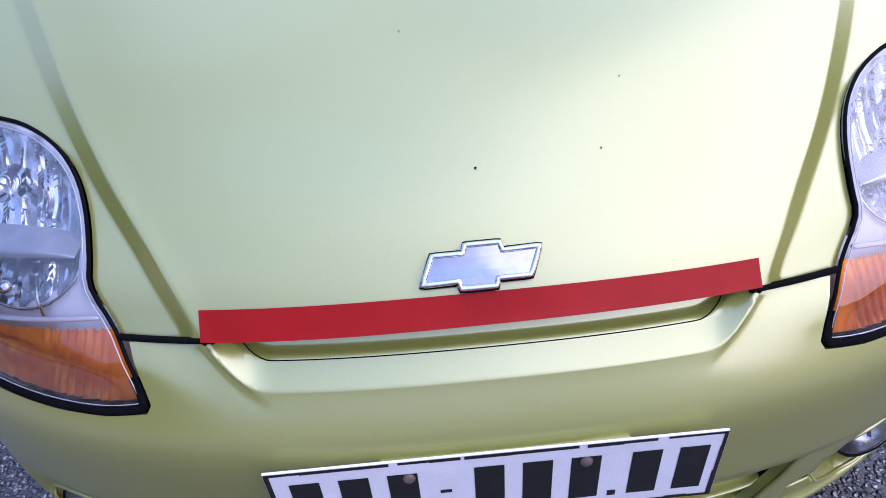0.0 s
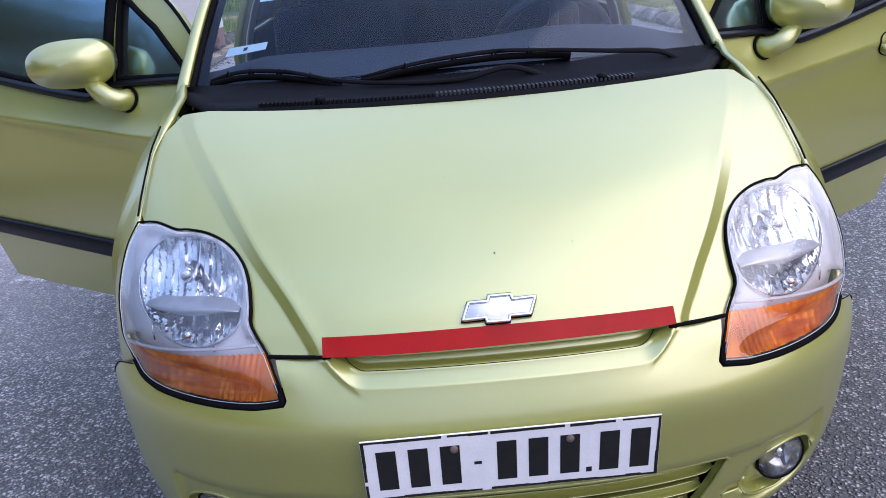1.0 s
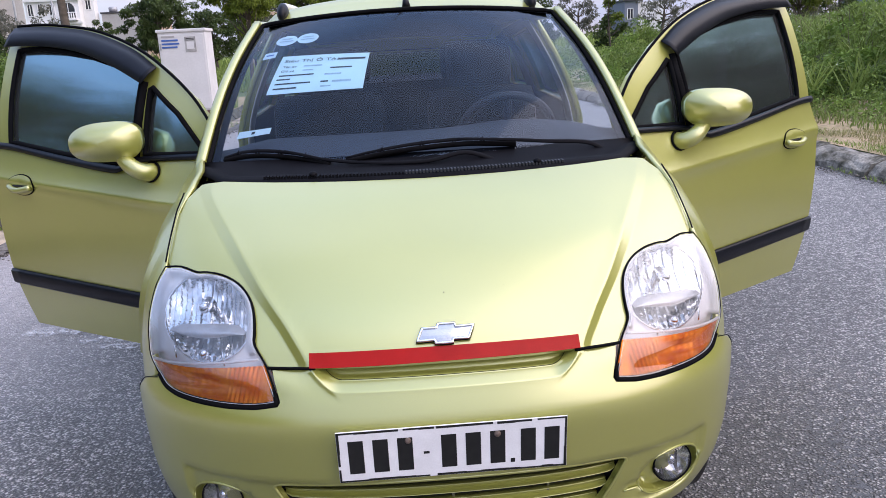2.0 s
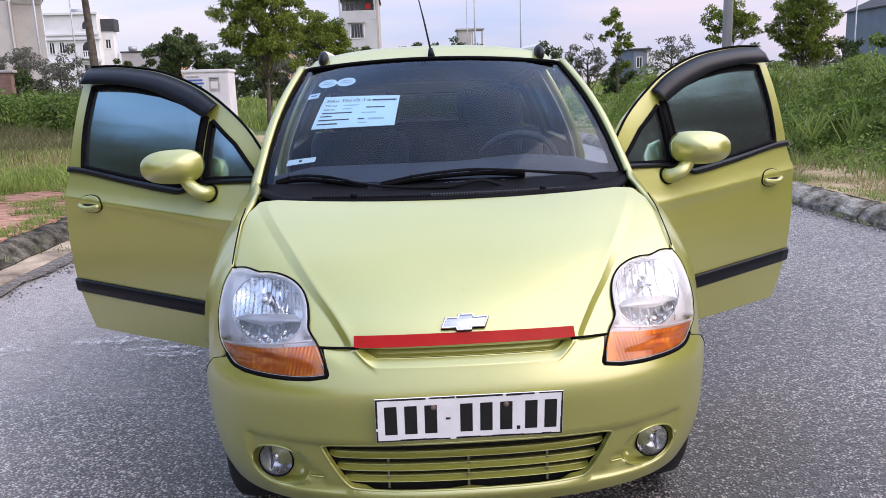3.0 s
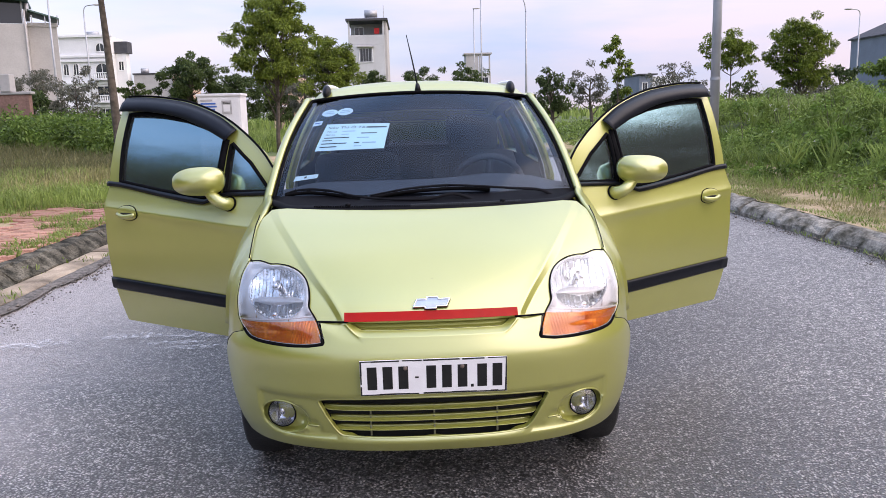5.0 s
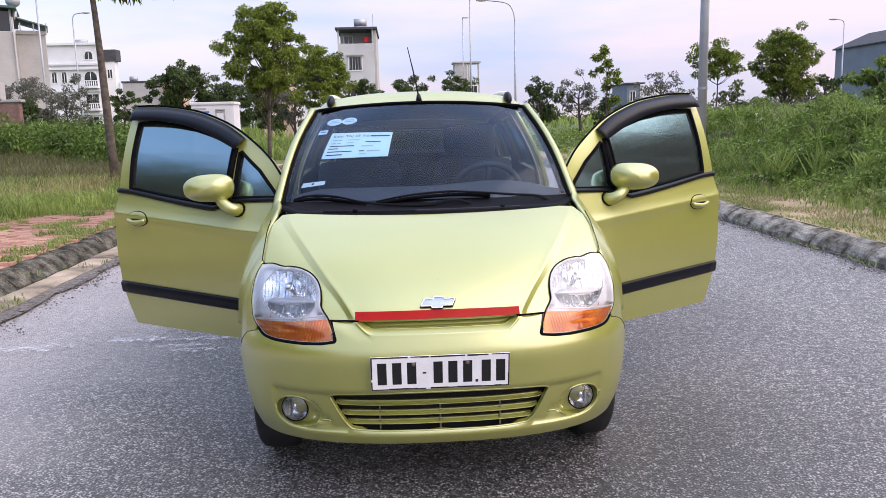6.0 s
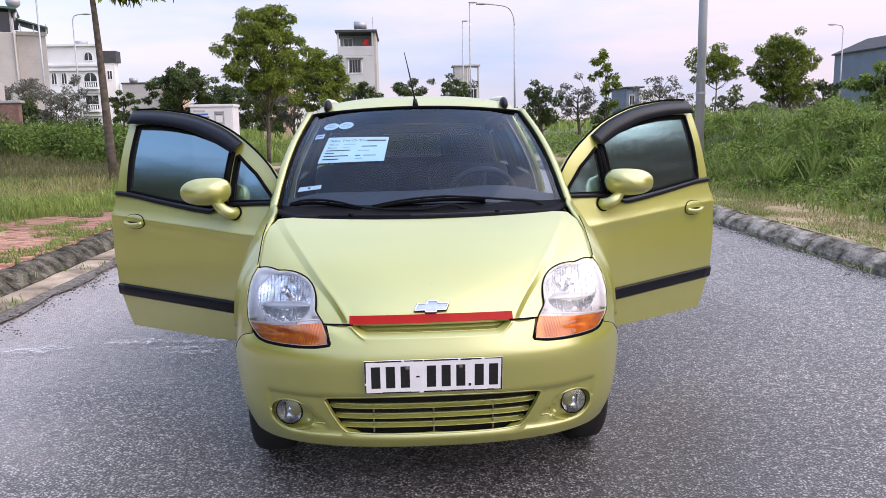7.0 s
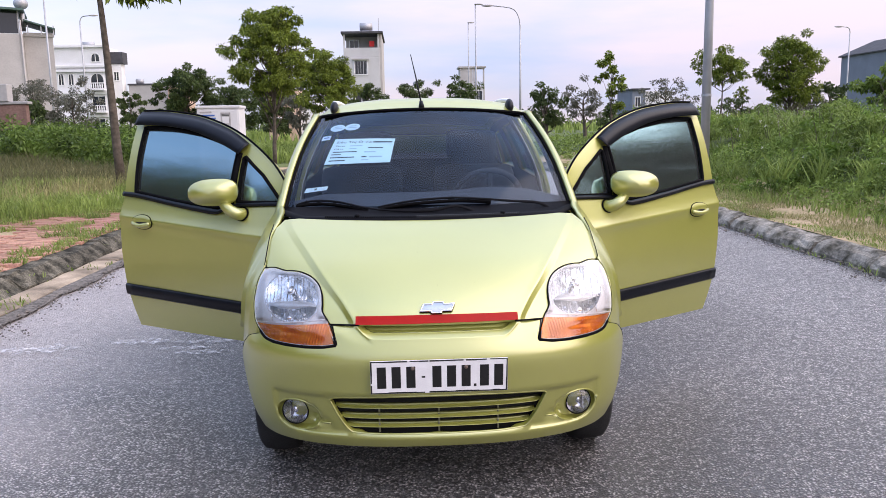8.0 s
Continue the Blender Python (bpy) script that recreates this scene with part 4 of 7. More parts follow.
    part("lamp_edge", tube([(s * x, nose(x, z) + 0.0005, z) for x, z in rim_in], 0.0006, 6, True), BROW, unit, "thin grey edge of the cover", smooth=True)
    part("lens", panel(ins, [], 0.010, lens_at, flip=flip), LENS, unit, "clear moulded cover", smooth=True)


# which way the outline runs decides the sign of an inward offset
shrink_sign = 1 if sum(lamp_line[i][0] * lamp_line[(i + 1) % len(lamp_line)][1] - lamp_line[(i + 1) % len(lamp_line)][0] * lamp_line[i][1] for i in range(len(lamp_line))) < 0 else -1
lamp(1)
lamp(-1)

# -- number plate with plain bars
plate = tagged(part("number_plate", solid(*panel([np.array(p) for p in ((-0.235, 0.425), (0.235, 0.425), (0.235, 0.546), (-0.235, 0.546))], [], 0.03,
               lambda a, b: (a, -0.018 + (0.535 - b) * 0.14, b)), 0.003), PLATE, car, "white enamel plate with black bars and a chipped rim"))


def on_plate(a, b, lift=0.0):
    return (a, -0.0185 - lift + (0.535 - b) * 0.14, b)


rng = random.Random(4)
edge = [(-0.2345, 0.4255), (0.2345, 0.4255), (0.2345, 0.5455), (-0.2345, 0.5455)]
for k in range(4):
    a, b = np.array(edge[k]), np.array(edge[(k + 1) % 4])
    run = np.linalg.norm(b - a)
    bars, q = [], 0.0
    while q < run:
        w = min(rng.uniform(0.02, 0.07), run - q)
        p0, p1 = a + (b - a) * q / run, a + (b - a) * (q + w) / run
        n = np.array((-(b - a)[1], (b - a)[0])) / run * rng.uniform(0.0035, 0.0058)
        bars.append(([on_plate(*p0), on_plate(*p1), on_plate(*(p1 + n)), on_plate(*(p0 + n))], [(0, 1, 2, 3)]))
        q += w + (rng.uniform(0.003, 0.016) if rng.random() < 0.22 else 0.0)
    part("border", joined(*bars), INK, plate, "chipped black border")
for x, w, h in ((-0.197, 0.031, 0.079), (-0.147, 0.031, 0.079), (-0.097, 0.031, 0.079), (-0.054, 0.012, 0.006), (-0.008, 0.031, 0.079), (0.042, 0.031, 0.079), (0.092, 0.031, 0.079), (0.123, 0.009, 0.010),
                (0.155, 0.031, 0.079), (0.204, 0.031, 0.079)):
    zc = 0.4845 if h > 0.02 else (0.4845 if w > 0.01 else 0.449)
    pts = [on_plate(x - w / 2, zc - h / 2), on_plate(x + w / 2, zc - h / 2), on_plate(x + w / 2, zc + h / 2), on_plate(x - w / 2, zc + h / 2)]
    part("bar", (pts, [(0, 1, 2, 3)]), INK, plate, "plain black bar")
for x in (-0.0905, 0.0915):
    bm = bmesh.new()
    ball(bm, on_plate(x, 0.517, 0.001), (0.007, 0.004, 0.007), 12)
    part("bolt", bm, RUST, plate, "rusty bolt head", smooth=True)

bm = bmesh.new()
box(bm, (0.01, -0.008, 0.5295), (0.26, 0.012, 0.016), 0.004)
part("plate_mount", bm, PAINT, car, smooth=True)

# -- wings: from the bonnet gap over the shoulder down to the wheel arch
top_x = pchip([0.255, 0.30, 0.34, 0.40, 0.47, 0.55, 0.61, 0.66, 0.75, 0.85, 1.0], [0.656, 0.674, 0.680, 0.649, 0.6465, 0.6460, 0.637, 0.622, 0.622, 0.640, 0.668])
top_z = pchip([0.255, 0.30, 0.34, 0.40, 0.47, 0.55, 0.61, 0.66, 0.75, 0.85, 1.0], [0.612, 0.65, 0.72, 0.806, 0.850, 0.900, 0.931, 0.961, 0.982, 1.0, 1.0])


def arch_z(y, c):
    return 0.27 + math.sqrt(max(0.0, 0.305 ** 2 - (y - c) ** 2))


rows = []
for y in np.linspace(0.255, 1.0, 64):
    x0, z0 = top_x(y), top_z(y)
    zb = 0.560 - (y - 0.30) / 0.08 * 0.05 if y < 0.38 else (arch_z(y, 0.62) if abs(y - 0.62) < 0.303 else 0.24)
    zb = min(zb, z0 - 0.012)
    wide = HALF + 0.006 - 0.014 * smooth_step(0.55, 1.0, y) if y > 0.5 else min(HALF, float(np.interp(y, ARC_Y, ARC_X)) * 0.994)
    row = []
    for k in range(15):
        t = k / 14
        z = z0 + (zb - z0) * t ** 1.25
        f = 1 - (1 - min(1.0, (z0 - z) / 0.30)) ** 2.6
        flare = 0.006 * math.exp(-((z - zb) / 0.03) ** 2) if y > 0.38 else 0.0
        row.append((x0 + max(0.0, wide - x0) * f + flare, y, z))
    rows.append(row)
wing = solid(*sheet(rows, flip=False), 0.012)
part("front_wing", wing, PAINT, car, smooth=True)
part("front_wing", mirrored(wing), PAINT, car, smooth=True)

# -- cowl panel below the windscreen, with its slotted strip
def cowl_y(x):
    return 0.585 + 0.10 * (x / 0.6) ** 2


rows = []
for x in np.linspace(-0.638, 0.638, 61):
    f = smooth_step(0.52, 0.64, abs(x))
    y0 = cowl_y(x) - 0.012 + 0.10 * f
    rows.append([(x, y0, 0.950 + 0.012 * f), (x, y0 + 0.006, 0.962 + 0.010 * f), (x, y0 + 0.06, 0.964 + 0.014 * f), (x, y0 + 0.11 - 0.03 * f, 0.962 + 0.018 * f), (x, 0.80 + 0.05 * (x / 0.6) ** 2, 0.990)])
cowl = part("cowl", sheet(rows, flip=True), BLACK, car, "black plastic cowl below the windscreen", smooth=True)
for i in range(88):
    x = -0.43 + 0.80 * i / 87
    bm = bmesh.new()
    box(bm, (x, cowl_y(x) + 0.012, 0.9665), (0.0048, 0.026, 0.007))
    part("louvre", bm, FIN if x > -0.06 else BLACK, cowl)
for x in (-0.30, 0.30):
    bm = bmesh.new()
    ball(bm, (x, cowl_y(x) + 0.012, 0.972), (0.011, 0.016, 0.008), 12)
    part("washer_jet", bm, BLACK, cowl, smooth=True)

# -- windscreen: a bowed sheet in a black band
def screen_at(a, b, lift=0.0):
    """a: -1 to 1 across, b: 0 to 1 up."""
    w = 0.622 - 0.105 * b - 0.012 * math.sin(math.pi * b) * -1
    x = a * w
    y = 0.755 + 0.685 * b + (0.095 - 0.035 * b) * a * a
    z = 0.972 + 0.438 * b + 0.030 * math.sin(math.pi * b) - (0.010 + 0.018 * b) * a * a
    return (x, y - lift * 0.56, z + lift * 0.83)


part("windscreen", sheet([[screen_at(a, b) for a in np.linspace(-1, 1, 41)] for b in np.linspace(0, 1, 21)]), WINDSCREEN, car, "laminated windscreen", smooth=True)
frit = []
for a0, a1, b0, b1 in ((-1, 1, 0, 0.045), (-1, 1, 0.965, 1.0), (-1, -0.96, 0.04, 0.97), (0.96, 1, 0.04, 0.97)):
    frit.append(sheet([[screen_at(a, b, -0.004) for a in np.linspace(a0, a1, 41 if a1 - a0 > 1 else 4)] for b in np.linspace(b0, b1, 20 if b1 - b0 > 0.5 else 4)]))
part("screen_band", joined(*frit), BLACK, car, "black band round the windscreen", smooth=True)
seal = [screen_at(-1.012, b, 0.002) for b in np.linspace(0, 1, 20)] + [screen_at(a, 1.008, 0.002) for a in np.linspace(-0.97, 0.97, 30)] + [screen_at(1.012, b, 0.002) for b in np.linspace(1, 0, 20)]
part("screen_seal", tube(seal, 0.0075, 6), RUBBER, car, "black rubber seal", smooth=True)

# -- pillars and roof
def side_x(z):
    """Half width of the body's side above the waist."""
    return 0.735 - 0.10 * max(0.0, z - 0.97) - 0.55 * max(0.0, z - 0.97) ** 1.5


def roof_edge(y):
    """The side edge of the roof: (x, z)."""
    t = (y - 1.42) / 2.0
    return 0.535 - 0.01 * t, 1.408 + 0.040 * math.sin(min(1.0, 0.15 + t * 0.85) * math.pi) - 0.02 * t


for s in (-1, 1):
    pts_in = [screen_at(s * 1.020, b, 0.002) for b in np.linspace(-0.04, 1.0, 24)]
    rows = []
    for i, (x, y, z) in enumerate(pts_in):
        b = i / 23
        wdt = 0.030 - 0.004 * b
        rows.append([(x, y, z), (x + s * wdt * 0.45, y + 0.012, z + 0.004), (x + s * wdt * 0.85, y + 0.040, z - 0.006), (x + s * wdt, y + 0.075, z - 0.022), (x + s * wdt * 0.8, y + 0.10, z - 0.04)])
    vf = solid(*sheet(rows, flip=s > 0), 0.02)
    part("windscreen_pillar", vf, PAINT, car, smooth=True)
rows = []
for y in np.linspace(1.43, 3.30, 40):
    ex, ez = roof_edge(y)
    drop = 0.10 * smooth_step(2.9, 3.32, y)
    row = []
    for a in np.linspace(-1, 1, 33):
        x = a * (ex + 0.03)
        bow = 0.040 * (1 - abs(a) ** 2.3)
        full = smooth_step(1.43, 1.66, y)
        z = ez + bow - drop - 0.028 - 0.035 * smooth_step(0.86, 1.0, abs(a)) + 0.030 * (1 - abs(a) ** 4)
        sx, sy, sz = screen_at(a * 1.065, 1.0, 0.004)
        sy += 0.012
        sz -= 0.016 * smooth_step(0.93, 1.0, abs(a))
        row.append((sx + (x - sx) * full, y + (sy - 1.43) * (1 - full), sz + (z - sz) * full + 0.016 * math.sin(math.pi * full) * (1 - abs(a) ** 3)))
    rows.append(row)
part("roof", solid(*sheet(rows), 0.008), PAINT, car, smooth=True)
for s in (-1, 1):
    rail_pts = [(s * 0.458, 1.56, 1.405), (s * 0.458, 1.575, 1.426), (s * 0.46, 1.62, 1.446), (s * 0.468, 1.75, 1.458), (s * 0.48, 2.3, 1.468), (s * 0.48, 2.8, 1.45), (s * 0.48, 2.92, 1.40)]
    rail = part("roof_rail", tube(spline(rail_pts, 5), 0.013, 10), SILVER, car, "pale bar on the roof", smooth=True)
    bm = bmesh.new()
    ball(bm, (s * 0.458, 1.582, 1.428), (0.022, 0.05, 0.032), 16, Euler((radians(25), 0, 0)).to_quaternion())
    part("rail_foot", bm, CHARCOAL, rail, "dark plastic foot", smooth=True)
bm = bmesh.new()
rod(bm, (-0.006, 1.495, 1.418), (-0.008, 1.50, 1.456), 0.017, 0.009, 14)
mast = part("antenna", bm, CHARCOAL, car, "thin black rod antenna on a rubber foot", smooth=True)
part("rod", tube([(-0.008, 1.50, 1.45), (-0.030, 1.56, 1.575), (-0.055, 1.63, 1.70)], [0.0042, 0.0036, 0.002], 6), CHARCOAL, mast, smooth=True)

# -- wipers parked on the screen
def wiper(blade, arm_line, foot):
    """blade: points along the rubber; arm_line: from the pivot to the middle of the blade; foot: the pivot's cap."""
    arm_pts = [screen_at(a, b, h) for a, b, h in arm_line]
    arm = part("wiper", tube(spline(arm_pts, 5), [0.0085 - 0.0042 * i / (5 * (len(arm_pts) - 1)) for i in range(5 * (len(arm_pts) - 1) + 1)], 8, flat=0.55), BLACK, car,
               "black wiper resting on the windscreen", smooth=True)
    line = [p for p in spline([np.array(q) for q in blade], 5)]
    part("blade", tube([screen_at(float(a), float(b) - 0.010, 0.008) for a, b in line], 0.0068, 6, flat=1.3), RUBBER, arm, "rubber blade", smooth=True)
    n = len(line)
    part("spine", tube([screen_at(float(a), float(b), 0.013 + 0.006 * math.sin(math.pi * i / (n - 1))) for i, (a, b) in enumerate(line)],
                       [0.0035 + 0.0025 * math.sin(math.pi * i / (n - 1)) for i in range(n)], 8, flat=0.7), BLACK, arm, "sprung metal spine", smooth=True)
    for f in (0.22, 0.42, 0.60, 0.80):
        a, b = line[int(f * (n - 1))]
        part("claw", tube([screen_at(float(a) - 0.012, float(b) - 0.012, 0.008), screen_at(float(a), float(b) + 0.002, 0.022), screen_at(float(a) + 0.012, float(b) - 0.012, 0.008)], 0.004, 6), BLACK, arm, smooth=True)
    bm = bmesh.new()
    ball(bm, screen_at(*foot, 0.010), (0.024, 0.020, 0.013), 14)
    part("pivot_cap", bm, BLACK, arm, "pivot cap", smooth=True)


wiper([(-0.932, 0.048), (-0.84, 0.064), (-0.72, 0.062), (-0.57, 0.040), (-0.42, 0.002)], [(0.335, -0.042, 0.014), (0.19, -0.010, 0.030), (0.02, -0.036, 0.028), (-0.20, -0.030, 0.026), (-0.42, -0.002, 0.022), (-0.64, 0.050, 0.024)], (0.335, -0.042))
wiper([(-0.352, 0.016), (-0.14, 0.046), (0.08, 0.062), (0.24, 0.064), (0.435, 0.050)], [(0.865, -0.036, 0.014), (0.77, 0.000, 0.030), (0.58, 0.020, 0.028), (0.36, 0.044, 0.026), (0.16, 0.060, 0.024)], (0.865, -0.036))

# -- papers behind the windscreen
def screen_card(name, label, category, corners, material, bars=(), words=()):
    """A sheet of paper on the inside of the glass; corners: bl, br, tr, tl in the screen's own coordinates."""
    c = [np.array(p) for p in corners]

    def at(s, t, lift=0.0):
        q = (1 - t) * ((1 - s) * c[0] + s * c[1]) + t * ((1 - s) * c[3] + s * c[2])
        return screen_at(float(q[0]), float(q[1]), -0.006 + lift)
    ob = tagged(part(name, solid(*sheet([[at(s, t) for s in np.linspace(0, 1, 9)] for t in np.linspace(0, 1, 6)]), 0.0006), material, None), label, category)
    for s0, s1, t0, t1, mt in bars:
        part("bar", ([at(s0, t0, 0.001), at(s1, t0, 0.001), at(s1, t1, 0.001), at(s0, t1, 0.001)], [(0, 1, 2, 3)]), mt, ob)
    for text, s0, t0, high, width in words:
        v, f = lettering(text, 1.0)
        xs = [p[0] for p in v]
        k = width / max(xs)
        part("lettering", ([at(s0 + p[0] * k, t0 + p[2] * high, 0.0012) for p in v], f), INK, ob, "black words")
    return ob


screen_card("price_sheet", "pale blue paper price sheet taped inside the windscreen", "paper",
            ((-0.800, 0.400), (-0.282, 0.398), (-0.250, 0.640), (-0.765, 0.670)), PAPER,
            bars=((0.655, 0.965, 0.81, 0.865, INK), (0.30, 0.50, 0.665, 0.70, FAINT), (0.60, 0.84, 0.575, 0.61, INK), (0.30, 0.42, 0.55, 0.58, FAINT), (0.06, 0.44, 0.425, 0.46, INK), (0.56, 0.74, 0.40, 0.44, FAINT),
                  (0.05, 0.20, 0.33, 0.36, INK), (0.05, 0.43, 0.215, 0.25, INK), (0.54, 0.62, 0.215, 0.25, INK), (0.66, 0.86, 0.20, 0.25, FAINT), (0.05, 0.30, 0.10, 0.135, INK), (0.55, 0.66, 0.10, 0.13, FAINT)),
            words=(("Si\u00eau Th\u1ecb \u00d4 T\u00f4", 0.05, 0.80, 0.12, 0.585), ("T\u00ean xe", 0.06, 0.65, 0.085, 0.155), ("Gi\u00e1 xe", 0.06, 0.53, 0.085, 0.15)))
screen_card("label_strip", "small white label stuck low on the windscreen", "sticker", ((-0.905, 0.162), (-0.738, 0.181), (-0.733, 0.211), (-0.895, 0.198)), STICKER, bars=((0.42, 0.52, 0.3, 0.7, INK),))
screen_card("small_label", "small white label stuck on the windscreen", "sticker", ((-0.890, 0.662), (-0.815, 0.670), (-0.812, 0.720), (-0.885, 0.714)), STICKER, bars=((0.2, 0.8, 0.4, 0.6, BLUEINK),))
for cx in (-0.783, -0.648):
    pts = [(cx + 0.068 * math.cos(t), 0.816 + 0.004 * (cx + 0.7) + 0.046 * math.sin(t)) for t in np.linspace(0, 2 * math.pi, 29)[:-1]]
    ob = part("round_sticker", solid([screen_at(a, b, -0.006) for a, b in pts], [tuple(range(28))], 0.0006), STICKER, None)
    tagged(ob, "round pale sticker high on the windscreen", "sticker", "round stickers")
    for dz, w in ((0.012, 0.034), (-0.010, 0.044)):
        part("bar", ([screen_at(a, b, -0.0045) for a, b in ((cx - w, 0.812 + dz), (cx + w, 0.812 + dz), (cx + w, 0.820 + dz), (cx - w, 0.820 + dz))], [(0, 1, 2, 3)]), FAINT, ob)

# -- cabin
rows = []
for x in np.linspace(-0.63, 0.63, 25):
    hood = 0.018 * math.exp(-((x - 0.30) / 0.16) ** 2)
    side = 0.03 * smooth_step(0.45, 0.63, abs(x))
    rows.append([(x, 0.80, 0.968), (x, 0.92, 1.008 + hood * 0.4 - side), (x, 1.01, 1.030 + hood - side), (x, 1.05, 1.027 + hood - side), (x, 1.085, 0.985 + hood - side), (x, 1.10, 0.88), (x, 1.05, 0.70), (x, 0.98, 0.45)])
dash = part("dashboard", sheet(rows), DASHTOP, car, "grey plastic dashboard", smooth=True)
bm = bmesh.new()
box(bm, (-0.02, 1.04, 0.80), (0.30, 0.10, 0.20), 0.02)
part("centre_console", bm, CABIN, dash)
c = Vector((0.30, 1.20, 0.975))
wm = Matrix.Translation(c) @ Euler((radians(-62), 0, 0)).to_matrix().to_4x4()
wheel_part = part("steering_wheel", tube([wm @ Vector((0.160 * math.cos(t), 0.160 * math.sin(t), 0)) for t in np.linspace(0, 2 * math.pi, 41)[:-1]], 0.014, 8, True), CABIN, car, "dark steering wheel", smooth=True)
bm = bmesh.new()
ball(bm, wm @ Vector((0, 0, -0.01)), (0.075, 0.06, 0.045), 14)
for t in (0.1, math.pi - 0.1, -math.pi / 2):
    rod(bm, wm @ Vector((0, 0, 0)), wm @ Vector((0.154 * math.cos(t), 0.154 * math.sin(t), 0)), 0.016, 0.012, 8)
rod(bm, c, (0.33, 1.0, 0.9), 0.03, 0.04, 10)
part("hub", bm, CABIN, wheel_part, smooth=True)


def seat(x, y, w, name, label):
    bm = bmesh.new()
    box(bm, (x, y, 0.52), (w, 0.50, 0.16), 0.05)
    st = part(name, bm, CLOTH, car, label, smooth=True)
    bm = bmesh.new()
    box(bm, (x, y + 0.29, 0.82), (w * 0.94, 0.14, 0.60), 0.06, Euler((radians(-14), 0, 0)).to_quaternion())
    part("backrest", bm, CLOTH, st, smooth=True)
    heads = (x,) if w < 0.8 else (x - 0.32, x + 0.32)
    for hx in heads:
        bm = bmesh.new()
        box(bm, (hx, y + 0.40, 1.20), (0.27, 0.10, 0.20), 0.045, Euler((radians(-8), 0, 0)).to_quaternion())
        rod(bm, (hx - 0.06, y + 0.37, 1.06), (hx - 0.06, y + 0.39, 1.16), 0.007)
        rod(bm, (hx + 0.06, y + 0.37, 1.06), (hx + 0.06, y + 0.39, 1.16), 0.007)
        part("headrest", bm, CLOTH, st, smooth=True)


seat(0.29, 1.50, 0.48, "front_seat", "dark cloth front seat")
seat(-0.34, 1.50, 0.48, "front_seat", "dark cloth front seat")
seat(0.0, 2.40, 1.16, "rear_seat", "dark cloth rear bench")
bm = bmesh.new()
box(bm, (0, 1.95, 0.30), (1.34, 2.2, 0.06), 0.01)
part("cabin_floor", bm, CABIN, car)
bm = bmesh.new()
box(bm, (0, 0.955, 0.60), (1.30, 0.03, 0.66))
part("bulkhead", bm, DARK, car)
rows = [[(a * 0.50, y, 1.378 + 0.03 * (1 - a * a) - 0.08 * smooth_step(2.9, 3.3, y)) for a in np.linspace(-1, 1, 9)] for y in np.linspace(1.46, 3.2, 12)]
part("headlining", sheet(rows, flip=True), LINING, car, "grey cabin roof lining", smooth=True)
# -- body side behind the front doors
def skin_x(y, z):
    low = 0.742 - 0.03 * smooth_step(0.55, 0.2, z) if z < 0.97 else side_x(z)
    return low - 0.10 * smooth_step(2.7, 3.45, y) ** 2


